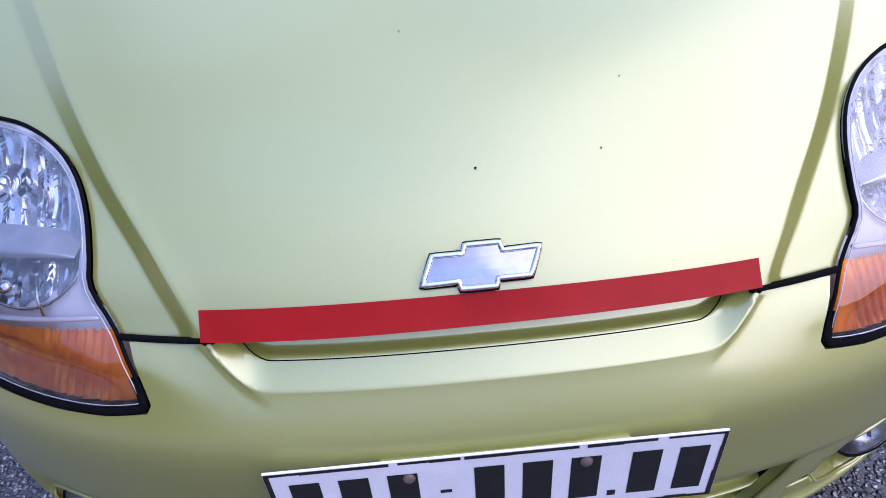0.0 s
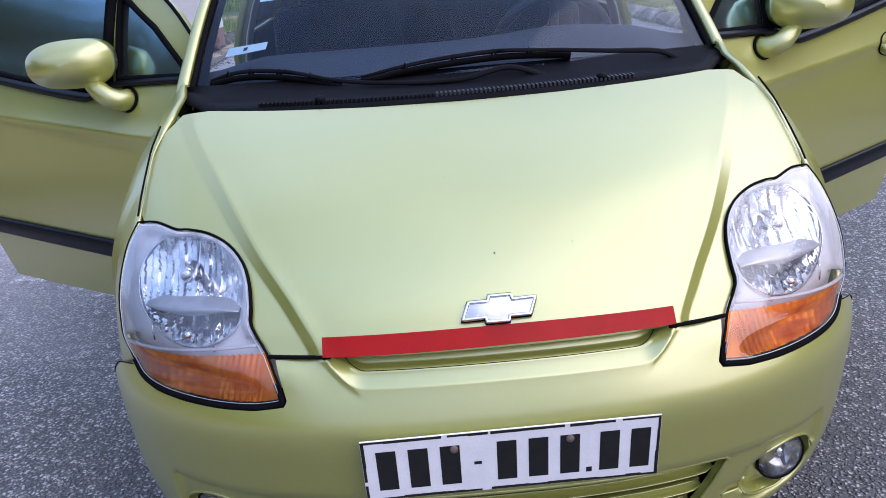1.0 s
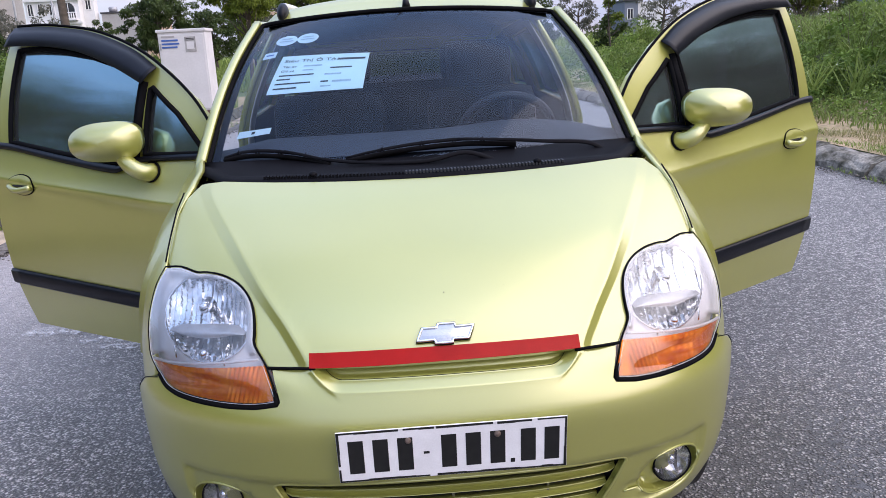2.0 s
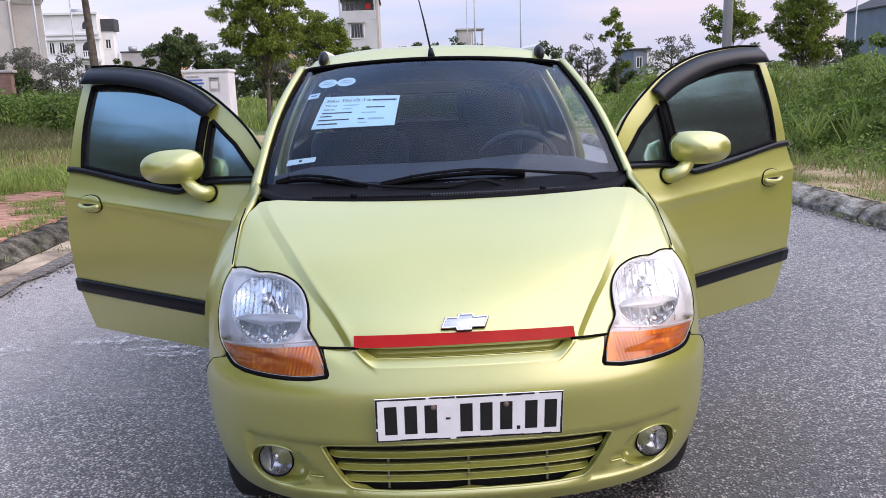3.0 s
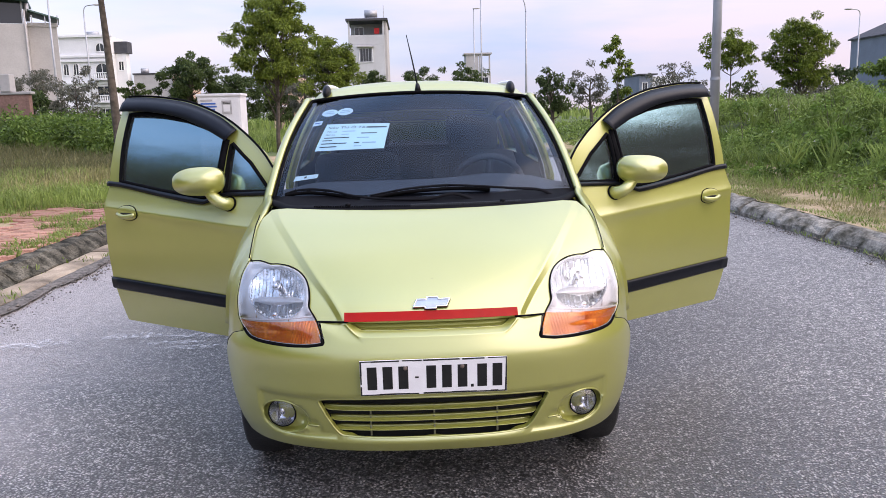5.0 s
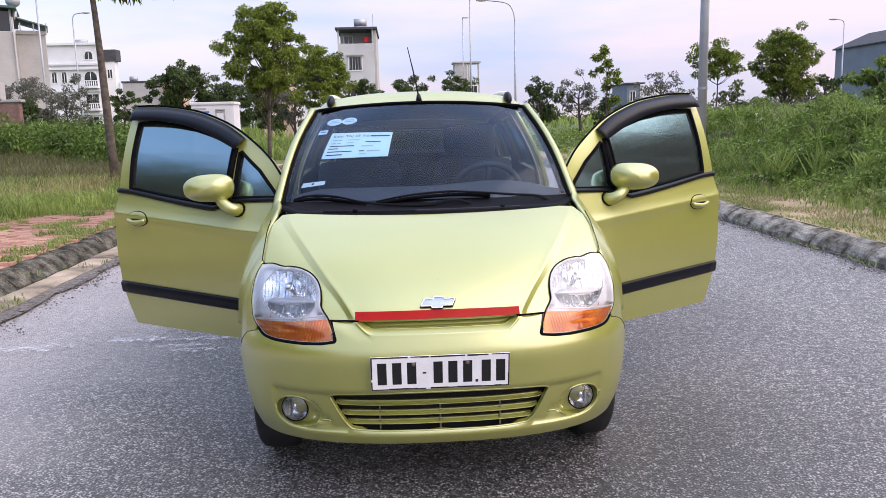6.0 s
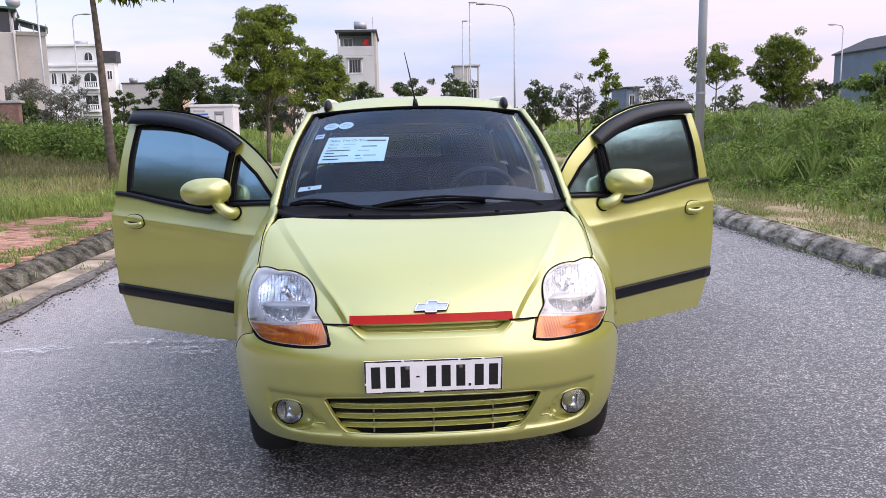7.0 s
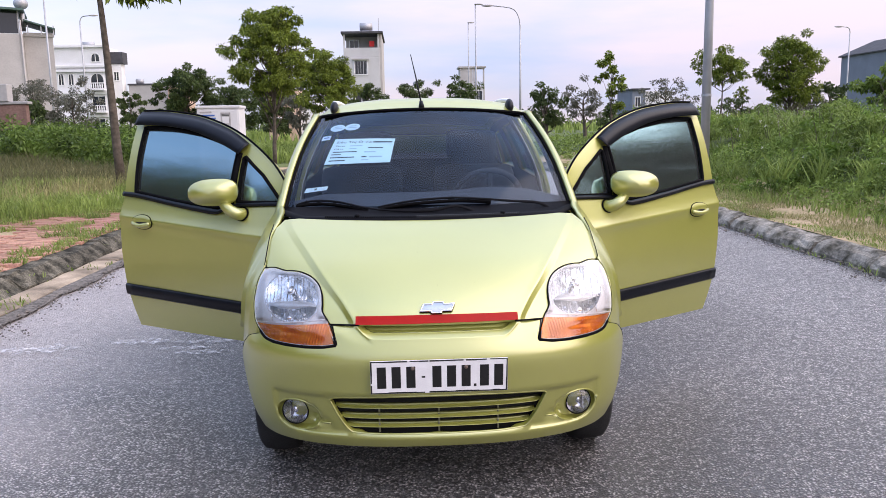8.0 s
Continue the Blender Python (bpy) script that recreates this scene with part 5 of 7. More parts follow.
for s in (-1, 1):
    flip = s < 0

    def side_at(a, b, s=s):
        return (s * skin_x(a, b), a, b)
    # pillars between the doors, and the rail over the door opening
    pil = solid(*sheet([[(s * (skin_x(1.98, z) - 0.004), y + 0.04 * (z - 0.4), z) for y in (1.97, 2.0, 2.03, 2.06)] for z in np.linspace(0.30, 1.385, 16)], flip=not flip), 0.015)
    part("centre_pillar", pil, PAINT, car, smooth=True)
    trim = sheet([[(s * (skin_x(1.98, z) - 0.036), y + 0.04 * (z - 0.4), z) for y in (1.94, 1.98, 2.02, 2.07)] for z in np.linspace(0.40, 1.37, 12)], flip=flip)
    part("pillar_trim", solid(*trim, 0.004), CREAM, car, "cream inner trim of the pillar", smooth=True)
    edge = [(s * (roof_edge(y)[0] + 0.022), y, roof_edge(y)[1] - 0.052) for y in np.linspace(1.56, 3.2, 20)]
    part("roof_side", tube(edge, 0.022, 8), PAINT, car, smooth=True)
    sill = [(s * 0.70, y, 0.275) for y in np.linspace(0.93, 2.66, 12)]
    part("sill", tube(sill, 0.05, 10, flat=1.2), PAINT, car, smooth=True)
    arc2 = [(2.965 + 0.315 * math.cos(t), 0.27 + 0.315 * math.sin(t)) for t in np.linspace(math.pi, 1.93, 9)]
    door = [(2.04, 0.30), (2.62, 0.30), *arc2[1:], (2.88, 0.70), (2.90, 0.97), (2.86, 1.36), (2.09, 1.395), (2.06, 0.97)]
    win = [(2.12, 1.01), (2.76, 1.03), (2.73, 1.31), (2.15, 1.345)]
    rd = part("rear_door", panel([np.array(p) for p in door], [[np.array(p) for p in win[::-1]]], 0.04, side_at, flange=0.03, flip=flip), PAINT, car, "closed rear door", smooth=True)
    part("window", panel([np.array(p) for p in win], [], 0.06, lambda a, b, s=s: (s * (skin_x(a, b) - 0.008), a, b), flip=flip), TINTED, rd, "tinted glass", smooth=True)
    bm = bmesh.new()
    box(bm, (s * (skin_x(2.78, 0.88) + 0.008), 2.78, 0.88), (0.024, 0.12, 0.03), 0.008)
    part("handle", bm, PAINT, rd, smooth=True)
    band = [(s * (skin_x(y, 0.5) + 0.004), y, 0.515) for y in np.linspace(2.06, 2.66, 8)]
    part("side_moulding", tube(band, 0.030, 8, flat=0.35), CHARCOAL, rd, "dark rubbing strip", smooth=True)
    arc3 = [(2.965 + 0.315 * math.cos(t), 0.27 + 0.315 * math.sin(t)) for t in np.linspace(1.91, 0.1, 12)]
    quarter = [*arc3, (3.40, 0.30), (3.46, 0.55), (3.43, 0.95), (3.26, 1.30), (2.89, 1.36), (2.92, 0.97), (2.90, 0.70)]
    qwin = [(2.98, 1.03), (3.22, 1.05), (3.14, 1.26), (2.95, 1.29)]
    q = part("rear_quarter", panel([np.array(p) for p in quarter], [[np.array(p) for p in qwin[::-1]]], 0.04, side_at, flange=0.03, flip=flip), PAINT, car, smooth=True)
    part("quarter_window", panel([np.array(p) for p in qwin], [], 0.06, lambda a, b, s=s: (s * (skin_x(a, b) - 0.008), a, b), flip=flip), TINTED, q, smooth=True)
    inner_l = [(2.03, 0.40), (2.66, 0.40), (2.68, 0.62), (3.30, 0.66), (3.34, 0.97), (3.18, 1.30), (2.86, 1.35), (2.10, 1.38), (2.07, 0.97)]
    part("side_lining", panel([np.array(p) for p in inner_l], [[np.array(p) for p in win[::-1]], [np.array(p) for p in qwin[::-1]]], 0.06, lambda a, b, s=s: (s * (skin_x(a, b) - 0.034), a, b), flip=not flip), CABIN, car,
         "dark inner lining", smooth=True)
    for z, h in ((0.98, 0.10), (0.86, 0.09)):
        bm = bmesh.new()
        ball(bm, (s * (skin_x(3.43, z) - 0.015), 3.42, z), (0.035, 0.04, h / 2), 14)
        part("tail_lamp", bm, TAPE, q, "red tail lamp", smooth=True)

# tail: hatch with its window, and bumper
def tail_y(x, z):
    return 3.46 - 0.10 * max(0.0, (z - 0.62)) - 0.42 * max(0.0, z - 0.95) - 0.16 * (abs(x) / 0.68) ** 3


hatch = [(-0.60, 0.56), (0.60, 0.56), (0.62, 0.95), (0.50, 1.34), (-0.50, 1.34), (-0.62, 0.95)]
hwin = [(-0.50, 0.99), (0.50, 0.99), (0.43, 1.27), (-0.43, 1.27)]
tail = part("tailgate", panel([np.array(p) for p in hatch], [[np.array(p) for p in hwin[::-1]]], 0.05, lambda a, b: (a, tail_y(a, b), b), flange=0.03, flip=True), PAINT, car, smooth=True)
part("rear_window", panel([np.array(p) for p in hwin], [], 0.08, lambda a, b: (a, tail_y(a, b) - 0.01, b), flip=True), REARGLASS, tail, "tinted rear window", smooth=True)
rb = [(-0.68, 0.22), (0.68, 0.22), (0.69, 0.55), (-0.69, 0.55)]
part("rear_bumper", panel([np.array(p) for p in rb], [], 0.04, lambda a, b: (a, 3.50 - 0.18 * (abs(a) / 0.69) ** 4 - 0.03 * smooth_step(0.4, 0.2, b), b), flange=0.05, flip=True), PAINT, car, smooth=True)
bm = bmesh.new()
box(bm, (0, 1.90, 0.190), (1.04, 2.96, 0.04), 0.01)
part("underbody", bm, DARK, car)

# -- wheels
for s in (-1, 1):
    for y in (0.62, 2.965):
        m = pose(s * 0.632, y, 0.268) @ (Matrix.Identity(4) if s > 0 else pose(0, 0, 0, 0, 0, 180))
        wp = part("wheel", moved(lathe([(0.10, -0.02), (0.165, 0.02), (0.168, 0.065), (0.172, 0.07), (0.172, -0.08)], 36), m), RIM, car, "tyre on a steel rim", smooth=True)
        part("tyre", moved(lathe([(0.170, -0.07), (0.20, -0.078), (0.245, -0.076), (0.262, -0.062), (0.268, -0.03), (0.268, 0.03), (0.262, 0.062), (0.245, 0.076), (0.20, 0.078), (0.170, 0.07)], 48), m), TYRE, wp,
             "black tyre", smooth=True)
        bm = bmesh.new()
        for k in range(8):
            t = 2 * math.pi * k / 8
            rod(bm, m @ Vector((0.035, 0.03 * math.cos(t), 0.03 * math.sin(t))), m @ Vector((0.03, 0.166 * math.cos(t), 0.166 * math.sin(t))), 0.018, 0.012, 8)
        rod(bm, m @ Vector((-0.02, 0, 0)), m @ Vector((0.045, 0, 0)), 0.045, 0.04, 18)
        part("spokes", bm, RIM, wp, smooth=False)
        liner = [[(s * x, y + 0.296 * math.cos(t), 0.27 + 0.296 * math.sin(t)) for x in (0.42, 0.56, 0.70)] for t in np.linspace(0.15, math.pi - 0.25, 20)]
        part("arch_liner", sheet(liner, flip=s > 0), DARK, car, "black wheel arch liner", smooth=True)

# -- front doors, built shut along +y and swung out on their hinges
OPEN, HINGE = 55.5, (0.70, 0.96)


def door_at(s):
    """Places (along, up, out) of a door: along from the hinge, out from its skin."""
    a = radians(OPEN)
    d, n = Vector((s * math.sin(a), math.cos(a), 0)), Vector((s * math.cos(a), -math.sin(a), 0))
    h = Vector((s * HINGE[0], HINGE[1], 0))

    def at(u, z, lift=0.0):
        k = z - (0.836 + 0.052 * u)
        belt = max(0.0, z - 0.99)
        off = -0.16 * max(0.0, 0.72 - z) ** 1.6 - 0.36 * min(max(k, 0.0), max(0.0, 0.99 - 0.836 - 0.052 * u))
        off -= 0.24 * belt + 0.42 * belt ** 2
        off += 0.006 * math.exp(-((k + 0.004) / 0.02) ** 2)
        off -= 0.02 * smooth_step(0.25, 0.0, u)
        p = h + d * u + n * (off + lift)
        return (p.x, p.y, z)
    return at


DOOR = [(0.0, 0.318), (0.35, 0.312), (0.72, 0.306), (1.035, 0.303), (1.062, 0.39), (1.088, 0.50), (1.094, 0.70), (1.088, 0.90), (1.083, 0.998), (1.100, 1.16), (1.118, 1.30), (1.130, 1.425), (1.118, 1.435),
        (0.98, 1.434), (0.83, 1.422), (0.63, 1.394), (0.41, 1.334), (0.232, 1.258), (0.09, 1.166), (-0.028, 1.052), (-0.022, 0.95), (0.0, 0.80)]
MAIN = [(0.322, 0.962), (0.41, 0.958), (0.70, 0.982), (0.975, 1.014), (1.0, 1.015), (1.030, 1.18), (1.052, 1.345), (0.92, 1.346), (0.79, 1.332), (0.63, 1.310), (0.48, 1.275), (0.328, 1.228)]
QUARTER = [(0.018, 1.000), (0.03, 0.994), (0.268, 0.988), (0.278, 1.192), (0.265, 1.198), (0.14, 1.115)]


def front_door(s):
    at = door_at(s)
    flip = s < 0
    lines = [[np.array(p) for p in MAIN], [np.array(p) for p in QUARTER]]
    folds = [[np.array((u, 0.836 + 0.052 * u + k)) for u in np.arange(0.012, 1.08, 0.025)] for k in (-0.02, -0.006, 0.0, 0.006)]
    skin = part("front_door", panel([np.array(p) for p in DOOR], [h[::-1] for h in lines], 0.022, at, flange=0.03, flip=flip, lines=folds), PAINT, car, "open front door with tinted windows", smooth=True)
    # inner lining
    lining = [(0.02, 0.36), (1.02, 0.35), (1.07, 0.55), (1.06, 0.95), (0.0, 0.95)]
    part("door_lining", solid(*panel([np.array(p) for p in lining], [], 0.08, lambda a, b: at(a, b, -0.055), flip=not flip), 0.01), CABIN, skin, "dark inner lining", smooth=True)
    part("window", panel(lines[0], [], 0.04, lambda a, b: at(a, b, -0.010), flip=flip), TINTED, skin, "dark tinted glass", smooth=True)
    part("quarter_window", panel(lines[1], [], 0.04, lambda a, b: at(a, b, -0.010), flip=flip), TINTED, skin, "dark tinted corner glass", smooth=True)
    for line in lines:
        part("window_seal", tube([at(float(p[0]), float(p[1]), 0.0) for p in resample(line, 0.02, True)], 0.009, 6, True), RUBBER, skin, smooth=True)
    part("window_divider", tube([at(0.300, 0.97, 0.0), at(0.302, 1.10, 0.0), at(0.303, 1.215, 0.0)], 0.019, 8, flat=0.5), RUBBER, skin, "black bar between the panes", smooth=True)
    # black strip along the waist, stepping up under the corner pane
    top = spline([(1.085, 1.014), (0.97, 1.008), (0.70, 0.976), (0.41, 0.950), (0.36, 0.952), (0.29, 0.977), (0.15, 0.986), (0.02, 0.992)], 4)
    low = spline([(1.084, 0.995), (0.97, 0.990), (0.70, 0.958), (0.43, 0.931), (0.36, 0.937), (0.285, 0.967), (0.15, 0.976), (0.015, 0.981)], 4)
    part("waist_strip", solid(*sheet([[at(*map(float, a), 0.006) for a in top], [at(*map(float, (a + b) / 2), 0.011) for a, b in zip(top, low)], [at(*map(float, b), 0.006) for b in low]], flip=not flip), 0.006), CHARCOAL, skin,
         "black strip along the waist", smooth=True)
    # rain visor over the window
    up_ = spline([(0.262, 1.262), (0.41, 1.328), (0.63, 1.388), (0.83, 1.416), (0.98, 1.428), (1.122, 1.430)], 5)
    dn_ = spline([(0.290, 1.214), (0.45, 1.272), (0.63, 1.322), (0.80, 1.348), (0.97, 1.360), (1.108, 1.362)], 5)
    part("rain_visor", solid(*sheet([[at(*map(float, a), 0.008) for a in up_], [at(*map(float, a * 0.6 + b * 0.4), 0.028) for a, b in zip(up_, dn_)], [at(*map(float, b), 0.036) for b in dn_]], flip=not flip), 0.003),
         CHARCOAL, skin, "dark plastic rain visor", smooth=True)
    part("frame_edge", tube([at(*map(float, p), 0.002) for p in spline([(-0.028, 1.052), (0.09, 1.166), (0.232, 1.258), (0.41, 1.334), (0.63, 1.394), (0.83, 1.422), (0.98, 1.434), (1.118, 1.435)], 5)], 0.005, 6), RUBBER, skin,
         "black rubber along the frame", smooth=True)
    # rubbing strip
    part("side_moulding", solid(*sheet([[at(u, 0.452 + 0.016 * u + dz, l) for u in np.linspace(0.0, 1.087, 20)] for dz, l in ((0.0, 0.004), (0.008, 0.013), (0.054, 0.014), (0.063, 0.004))], flip=flip), 0.006), CHARCOAL, skin,
         "dark rubbing strip", smooth=True)
    # pull handle in its dish
    c0 = (0.905, 0.868)
    dish = [[at(c0[0] + r * 0.075 * math.cos(t), c0[1] + r * 0.036 * math.sin(t), 0.003 + 0.004 * r * (1.6 - r)) for t in np.linspace(0, 2 * math.pi, 33)[:-1]] for r in (0.05, 0.4, 0.7, 0.9, 1.0)]
    hd = part("handle", sheet(dish, closed=True, flip=flip), PAINT, skin, "lime green pull handle", smooth=True)
    part("outline", tube([at(c0[0] + 0.076 * math.cos(t), c0[1] + 0.037 * math.sin(t), 0.002) for t in np.linspace(0, 2 * math.pi, 33)[:-1]], 0.0022, 5, True), RUBBER, hd, smooth=True)
    part("pull", tube([at(c0[0] + u, c0[1] - 0.006 - 0.010 * math.cos(u / 0.066 * math.pi / 2), 0.010 + 0.016 * math.cos(u / 0.066 * math.pi / 2)) for u in np.linspace(-0.066, 0.066, 13)], 0.011, 8), PAINT, hd, smooth=True)
    # a dark tube stands in for the shade behind the pull
    part("hollow_shade", tube([at(c0[0] + u, c0[1] - 0.006, 0.006) for u in np.linspace(-0.045, 0.045, 7)], 0.007, 6), DARK, hd, smooth=True)
    # mirror on its stalk
    stalk = [at(0.222, 0.936, -0.004), at(0.226, 0.938, 0.024), at(0.238, 0.948, 0.046), at(0.260, 0.964, 0.060), at(0.290, 0.988, 0.066), at(0.318, 1.020, 0.070)]
    ms = part("mirror_stalk", tube(spline(stalk, 4), [0.030 - 0.006 * (i / 20) for i in range(21)], 12), PAINT, skin, smooth=True)
    part("stalk_seal", tube([at(0.224 + 0.034 * math.cos(t), 0.937 + 0.030 * math.sin(t), 0.003) for t in np.linspace(0, 2 * math.pi, 25)[:-1]], 0.004, 6, True), RUBBER, ms, smooth=True)
    rows = []
    mc = Vector(at(0.326, 1.040, 0.11))
    fwd = Vector((0.0, -1.0, 0.0))
    right = Vector((1.0, 0.0, 0.0))
    for i in range(15):
        f = i / 14
        r = math.sin(min(1.0, f * 1.02) * math.pi / 2) ** 0.62 if f > 0 else 0.0
        depth = 0.062 * (1 - r ** 2.4)
        row = []
        for k in range(40):
            t = 2 * math.pi * k / 40
            ct, sn = math.cos(t), math.sin(t)
            ex = math.copysign(abs(ct) ** 0.74, ct) * 0.115 * r
            ez = math.copysign(abs(sn) ** 0.80, sn) * 0.063 * r * (1 + 0.12 * s * -ct * 0)
            inner = -s * ct  # towards the car
            ez *= 1.0 + 0.10 * inner
            row.append(tuple(mc + right * ex + Vector((0, 0, 1)) * (ez + 0.004 * inner) + fwd * depth))
        rows.append(row)
    back = [tuple(Vector(p) + Vector((0, 0.055, 0)) + (mc - Vector(p)) * 0.06) for p in rows[-1]]
    back2 = [tuple(Vector(p) + (mc - Vector(p)) * 0.10) for p in back]
    mh = part("mirror_housing", sheet(rows + [back, back2], closed=True), PAINT, skin, "rounded lime green mirror housing", smooth=True)
    bm = bmesh.new()
    ball(bm, mc + Vector((0, 0.045, 0)), (0.110, 0.006, 0.055), 24)
    part("mirror_glass", bm, CHROME, mh, "mirror glass", smooth=True)


front_door(1)
front_door(-1)

# small stone chips in the bonnet's paint
for x, z, r in ((0.007, 0.763, 0.0015), (0.140, 0.768, 0.0010), (0.175, 0.815, 0.0008), (-0.06, 0.86, 0.0009)):
    px, py, pz = bonnet(x, z, 0.0006)
    part("paint_chip", ([(px + r * math.cos(t), py + r * math.sin(t), pz + r * 0.5 * math.sin(t) + 0.0004) for t in np.linspace(0, 2 * math.pi, 7)[:-1]], [(0, 1, 2, 3, 4, 5)]), BLACK, car, "tiny dark chip")

# ---- ground, road, kerbs ----
def mound(x, y):
    """Height of the land: flat verges, a long bank on one side, low waste ground on the other."""
    n = noise.noise(Vector((x * 0.35, y * 0.35, 0))) * 0.16 + noise.noise(Vector((x * 1.1, y * 1.1, 3))) * 0.07
    right = 0.72 * smooth_step(5.3, 7.6, x) + 0.20 * smooth_step(7.6, 12.0, x)
    right *= smooth_step(-30, -8, y) * (1 - 0.35 * smooth_step(18, 30, y))
    left = 0.30 * smooth_step(-7.5, -11.0, x) * smooth_step(15, 21, y)
    f = 1 - smooth_step(20, 60, max(abs(x) - 14, 0) + max(y - 45, 0))
    return (right + left) * f + n * (0.12 + 0.9 * smooth_step(5.4, 7.0, x) + 0.5 * smooth_step(-5, -9, x)) * f


def ground_z(x, y):
    return -0.03 if -3.56 < x < 4.17 else 0.135 + mound(x, y)


xs = [-900, -300, -120, -60, -35, -24, -18, *np.arange(-14, -3.9, 0.6), -3.58, -3.54, -1, 1, 3, 4.14, 4.18, *np.arange(4.5, 15, 0.4), 18, 24, 35, 60, 120, 300, 900]
ys = [-900, -300, -100, -50, -25, -15, *np.arange(-8, 34, 0.8), 40, 50, 65, 90, 150, 300, 900]
tagged(part("ground", sheet([[(float(x), float(y), ground_z(float(x), float(y))) for x in xs] for y in ys]), FIELD, smooth=True), "grassy waste ground reaching to the horizon", "ground", kind="structure")
rows = [[(x, y, 0.02 * (1 - ((x - 0.45) / 3.6) ** 2) - 0.02) for x in np.linspace(-3.30, 3.97, 20)] for y in np.linspace(-40, 60, 60)]
tagged(part("road", sheet(rows), ASPHALT, smooth=True), "grey worn asphalt road with coarse grain, shade painted into its middle", "road", kind="structure")
rng = random.Random(11)
# broken remains of a painted line
for y, x0, x1, w in ((2.23, -2.65, -2.12, 0.13), (2.34, -2.0, -1.62, 0.10), (2.31, -1.60, -1.15, 0.08), (2.17, -1.66, -1.32, 0.06), (2.07, -1.52, -1.16, 0.06)):
    up, dn = [], []
    for x in np.linspace(x0, x1, 14):
        e = math.sin((x - x0) / (x1 - x0) * math.pi) ** 0.5
        up.append((x, y + w * e * rng.uniform(0.3, 1.0), 0.004))
        dn.append((x, y - w * e * rng.uniform(0.3, 1.0), 0.004))
    tagged(part("road_paint", sheet([dn, up]), CHALK), "faint worn white road paint", "road marking", "road paint", "structure")
verge = [[(x, y, ground_z(x, y) + 0.012) for x in (4.175, 4.6, 5.0, 5.5, 6.0)] for y in np.arange(-8, 26, 0.8)]
tagged(part("verge", sheet(verge), DIRT, smooth=True), "dry soil verge with patchy grass", "verge", kind="structure")
verge = [[(x, y, ground_z(x, y) + 0.010) for x in (-7.4, -6.4, -5.4, -4.4, -3.57)] for y in np.arange(-8, 22, 0.8)]
tagged(part("verge", sheet(verge), DIRT, smooth=True), "bare soil beside the pavers", "verge", kind="structure")


def stone(profile, length, wob, seed):
    """A kerb stone: its cross-section drawn out along y, a little uneven."""
    r = random.Random(seed)
    rows = []
    for y in (0.0, 0.012, length * 0.16, length * 0.33, length * 0.5, length * 0.67, length * 0.84, length - 0.012, length):
        e = 0.006 if y in (0.0, length) else 0.0
        rows.append([(x * (1 - e) + r.uniform(-wob, wob), y, z - e + r.uniform(-wob, wob)) for x, z in profile])
    v, f = sheet(rows, closed=True)
    n = len(profile)
    f += [tuple(range(n)), tuple(range(8 * n, 9 * n))[::-1]]
    return v, f


RIGHT = [(0.0, -0.05), (0.0, 0.03), (0.02, 0.065), (0.06, 0.105), (0.11, 0.130), (0.16, 0.150), (0.23, 0.160), (0.235, -0.05)]
LEFT = [(0.0, -0.05), (0.0, 0.035), (-0.03, 0.06), (-0.12, 0.14), (-0.15, 0.155), (-0.26, 0.155), (-0.26, -0.05)]
kerbs = thing("kerb", "weathered concrete kerb stones, stained dark and mossy", "kerb", kind="structure", at=pose(3.945, 0, 0))
shapes = [mesh_of("kerb_stone", *stone(RIGHT, 0.97, 0.011, k), KERB, False) for k in range(4)]
for i in range(34):
    ob = part("kerb_stone", shapes[i % 4], KERB, kerbs)
    ob.matrix_basis = pose(rng.uniform(-0.012, 0.012), -6 + i * 1.0, rng.uniform(-0.012, 0.006), 0, rng.uniform(-2, 2), rng.uniform(-0.9, 0.9))
kerbs = thing("kerb", "dark sloping kerb stones behind a concrete gutter", "kerb", kind="structure", at=pose(-3.30, 0, 0))
shapes = [mesh_of("kerb_stone", *stone(LEFT, 0.97, 0.012, 10 + k), KERB_DARK, False) for k in range(4)]
for i in range(30):
    ob = part("kerb_stone", shapes[i % 4], KERB, kerbs)
    ob.matrix_basis = pose(rng.uniform(-0.01, 0.01), -5 + i * 1.0, rng.uniform(-0.01, 0.006), 0, rng.uniform(-1, 1), rng.uniform(-0.8, 0.8))
gutter = thing("gutter", "pale sandy concrete gutter slabs", "gutter", kind="structure", at=pose(-3.30, 0, 0))
slab = [mesh_of("gutter_slab", *stone([(0.0, -0.05), (0.0, 0.03), (0.02, 0.035), (0.20, 0.028), (0.235, 0.018), (0.24, -0.05)], 1.47, 0.004, 20 + k), GUTTER, False) for k in range(3)]
for i in range(20):
    ob = part("gutter_slab", slab[i % 3], GUTTER, gutter)
    ob.matrix_basis = pose(rng.uniform(0, 0.01), -5 + i * 1.5, rng.uniform(-0.008, 0.003), 0, rng.uniform(-0.8, 0.8), rng.uniform(-0.5, 0.5))


# crumbled dirt where the asphalt meets the gutter
rows = []
for y in np.arange(-4, 20, 0.12):
    e = 0.05 * noise.noise(Vector((1.0, y * 1.7, 0))) + 0.03 * noise.noise(Vector((4.0, y * 6.0, 0)))
    rows.append([(-3.07, y, 0.012), (-3.03, y, 0.014), (-2.98 + e * 0.5, y, 0.010), (-2.93 + e, y, 0.0)])
tagged(part("gutter_dirt", sheet(rows), GRIT, smooth=True), "dark crumbled dirt along the gutter", "dirt", kind="structure")


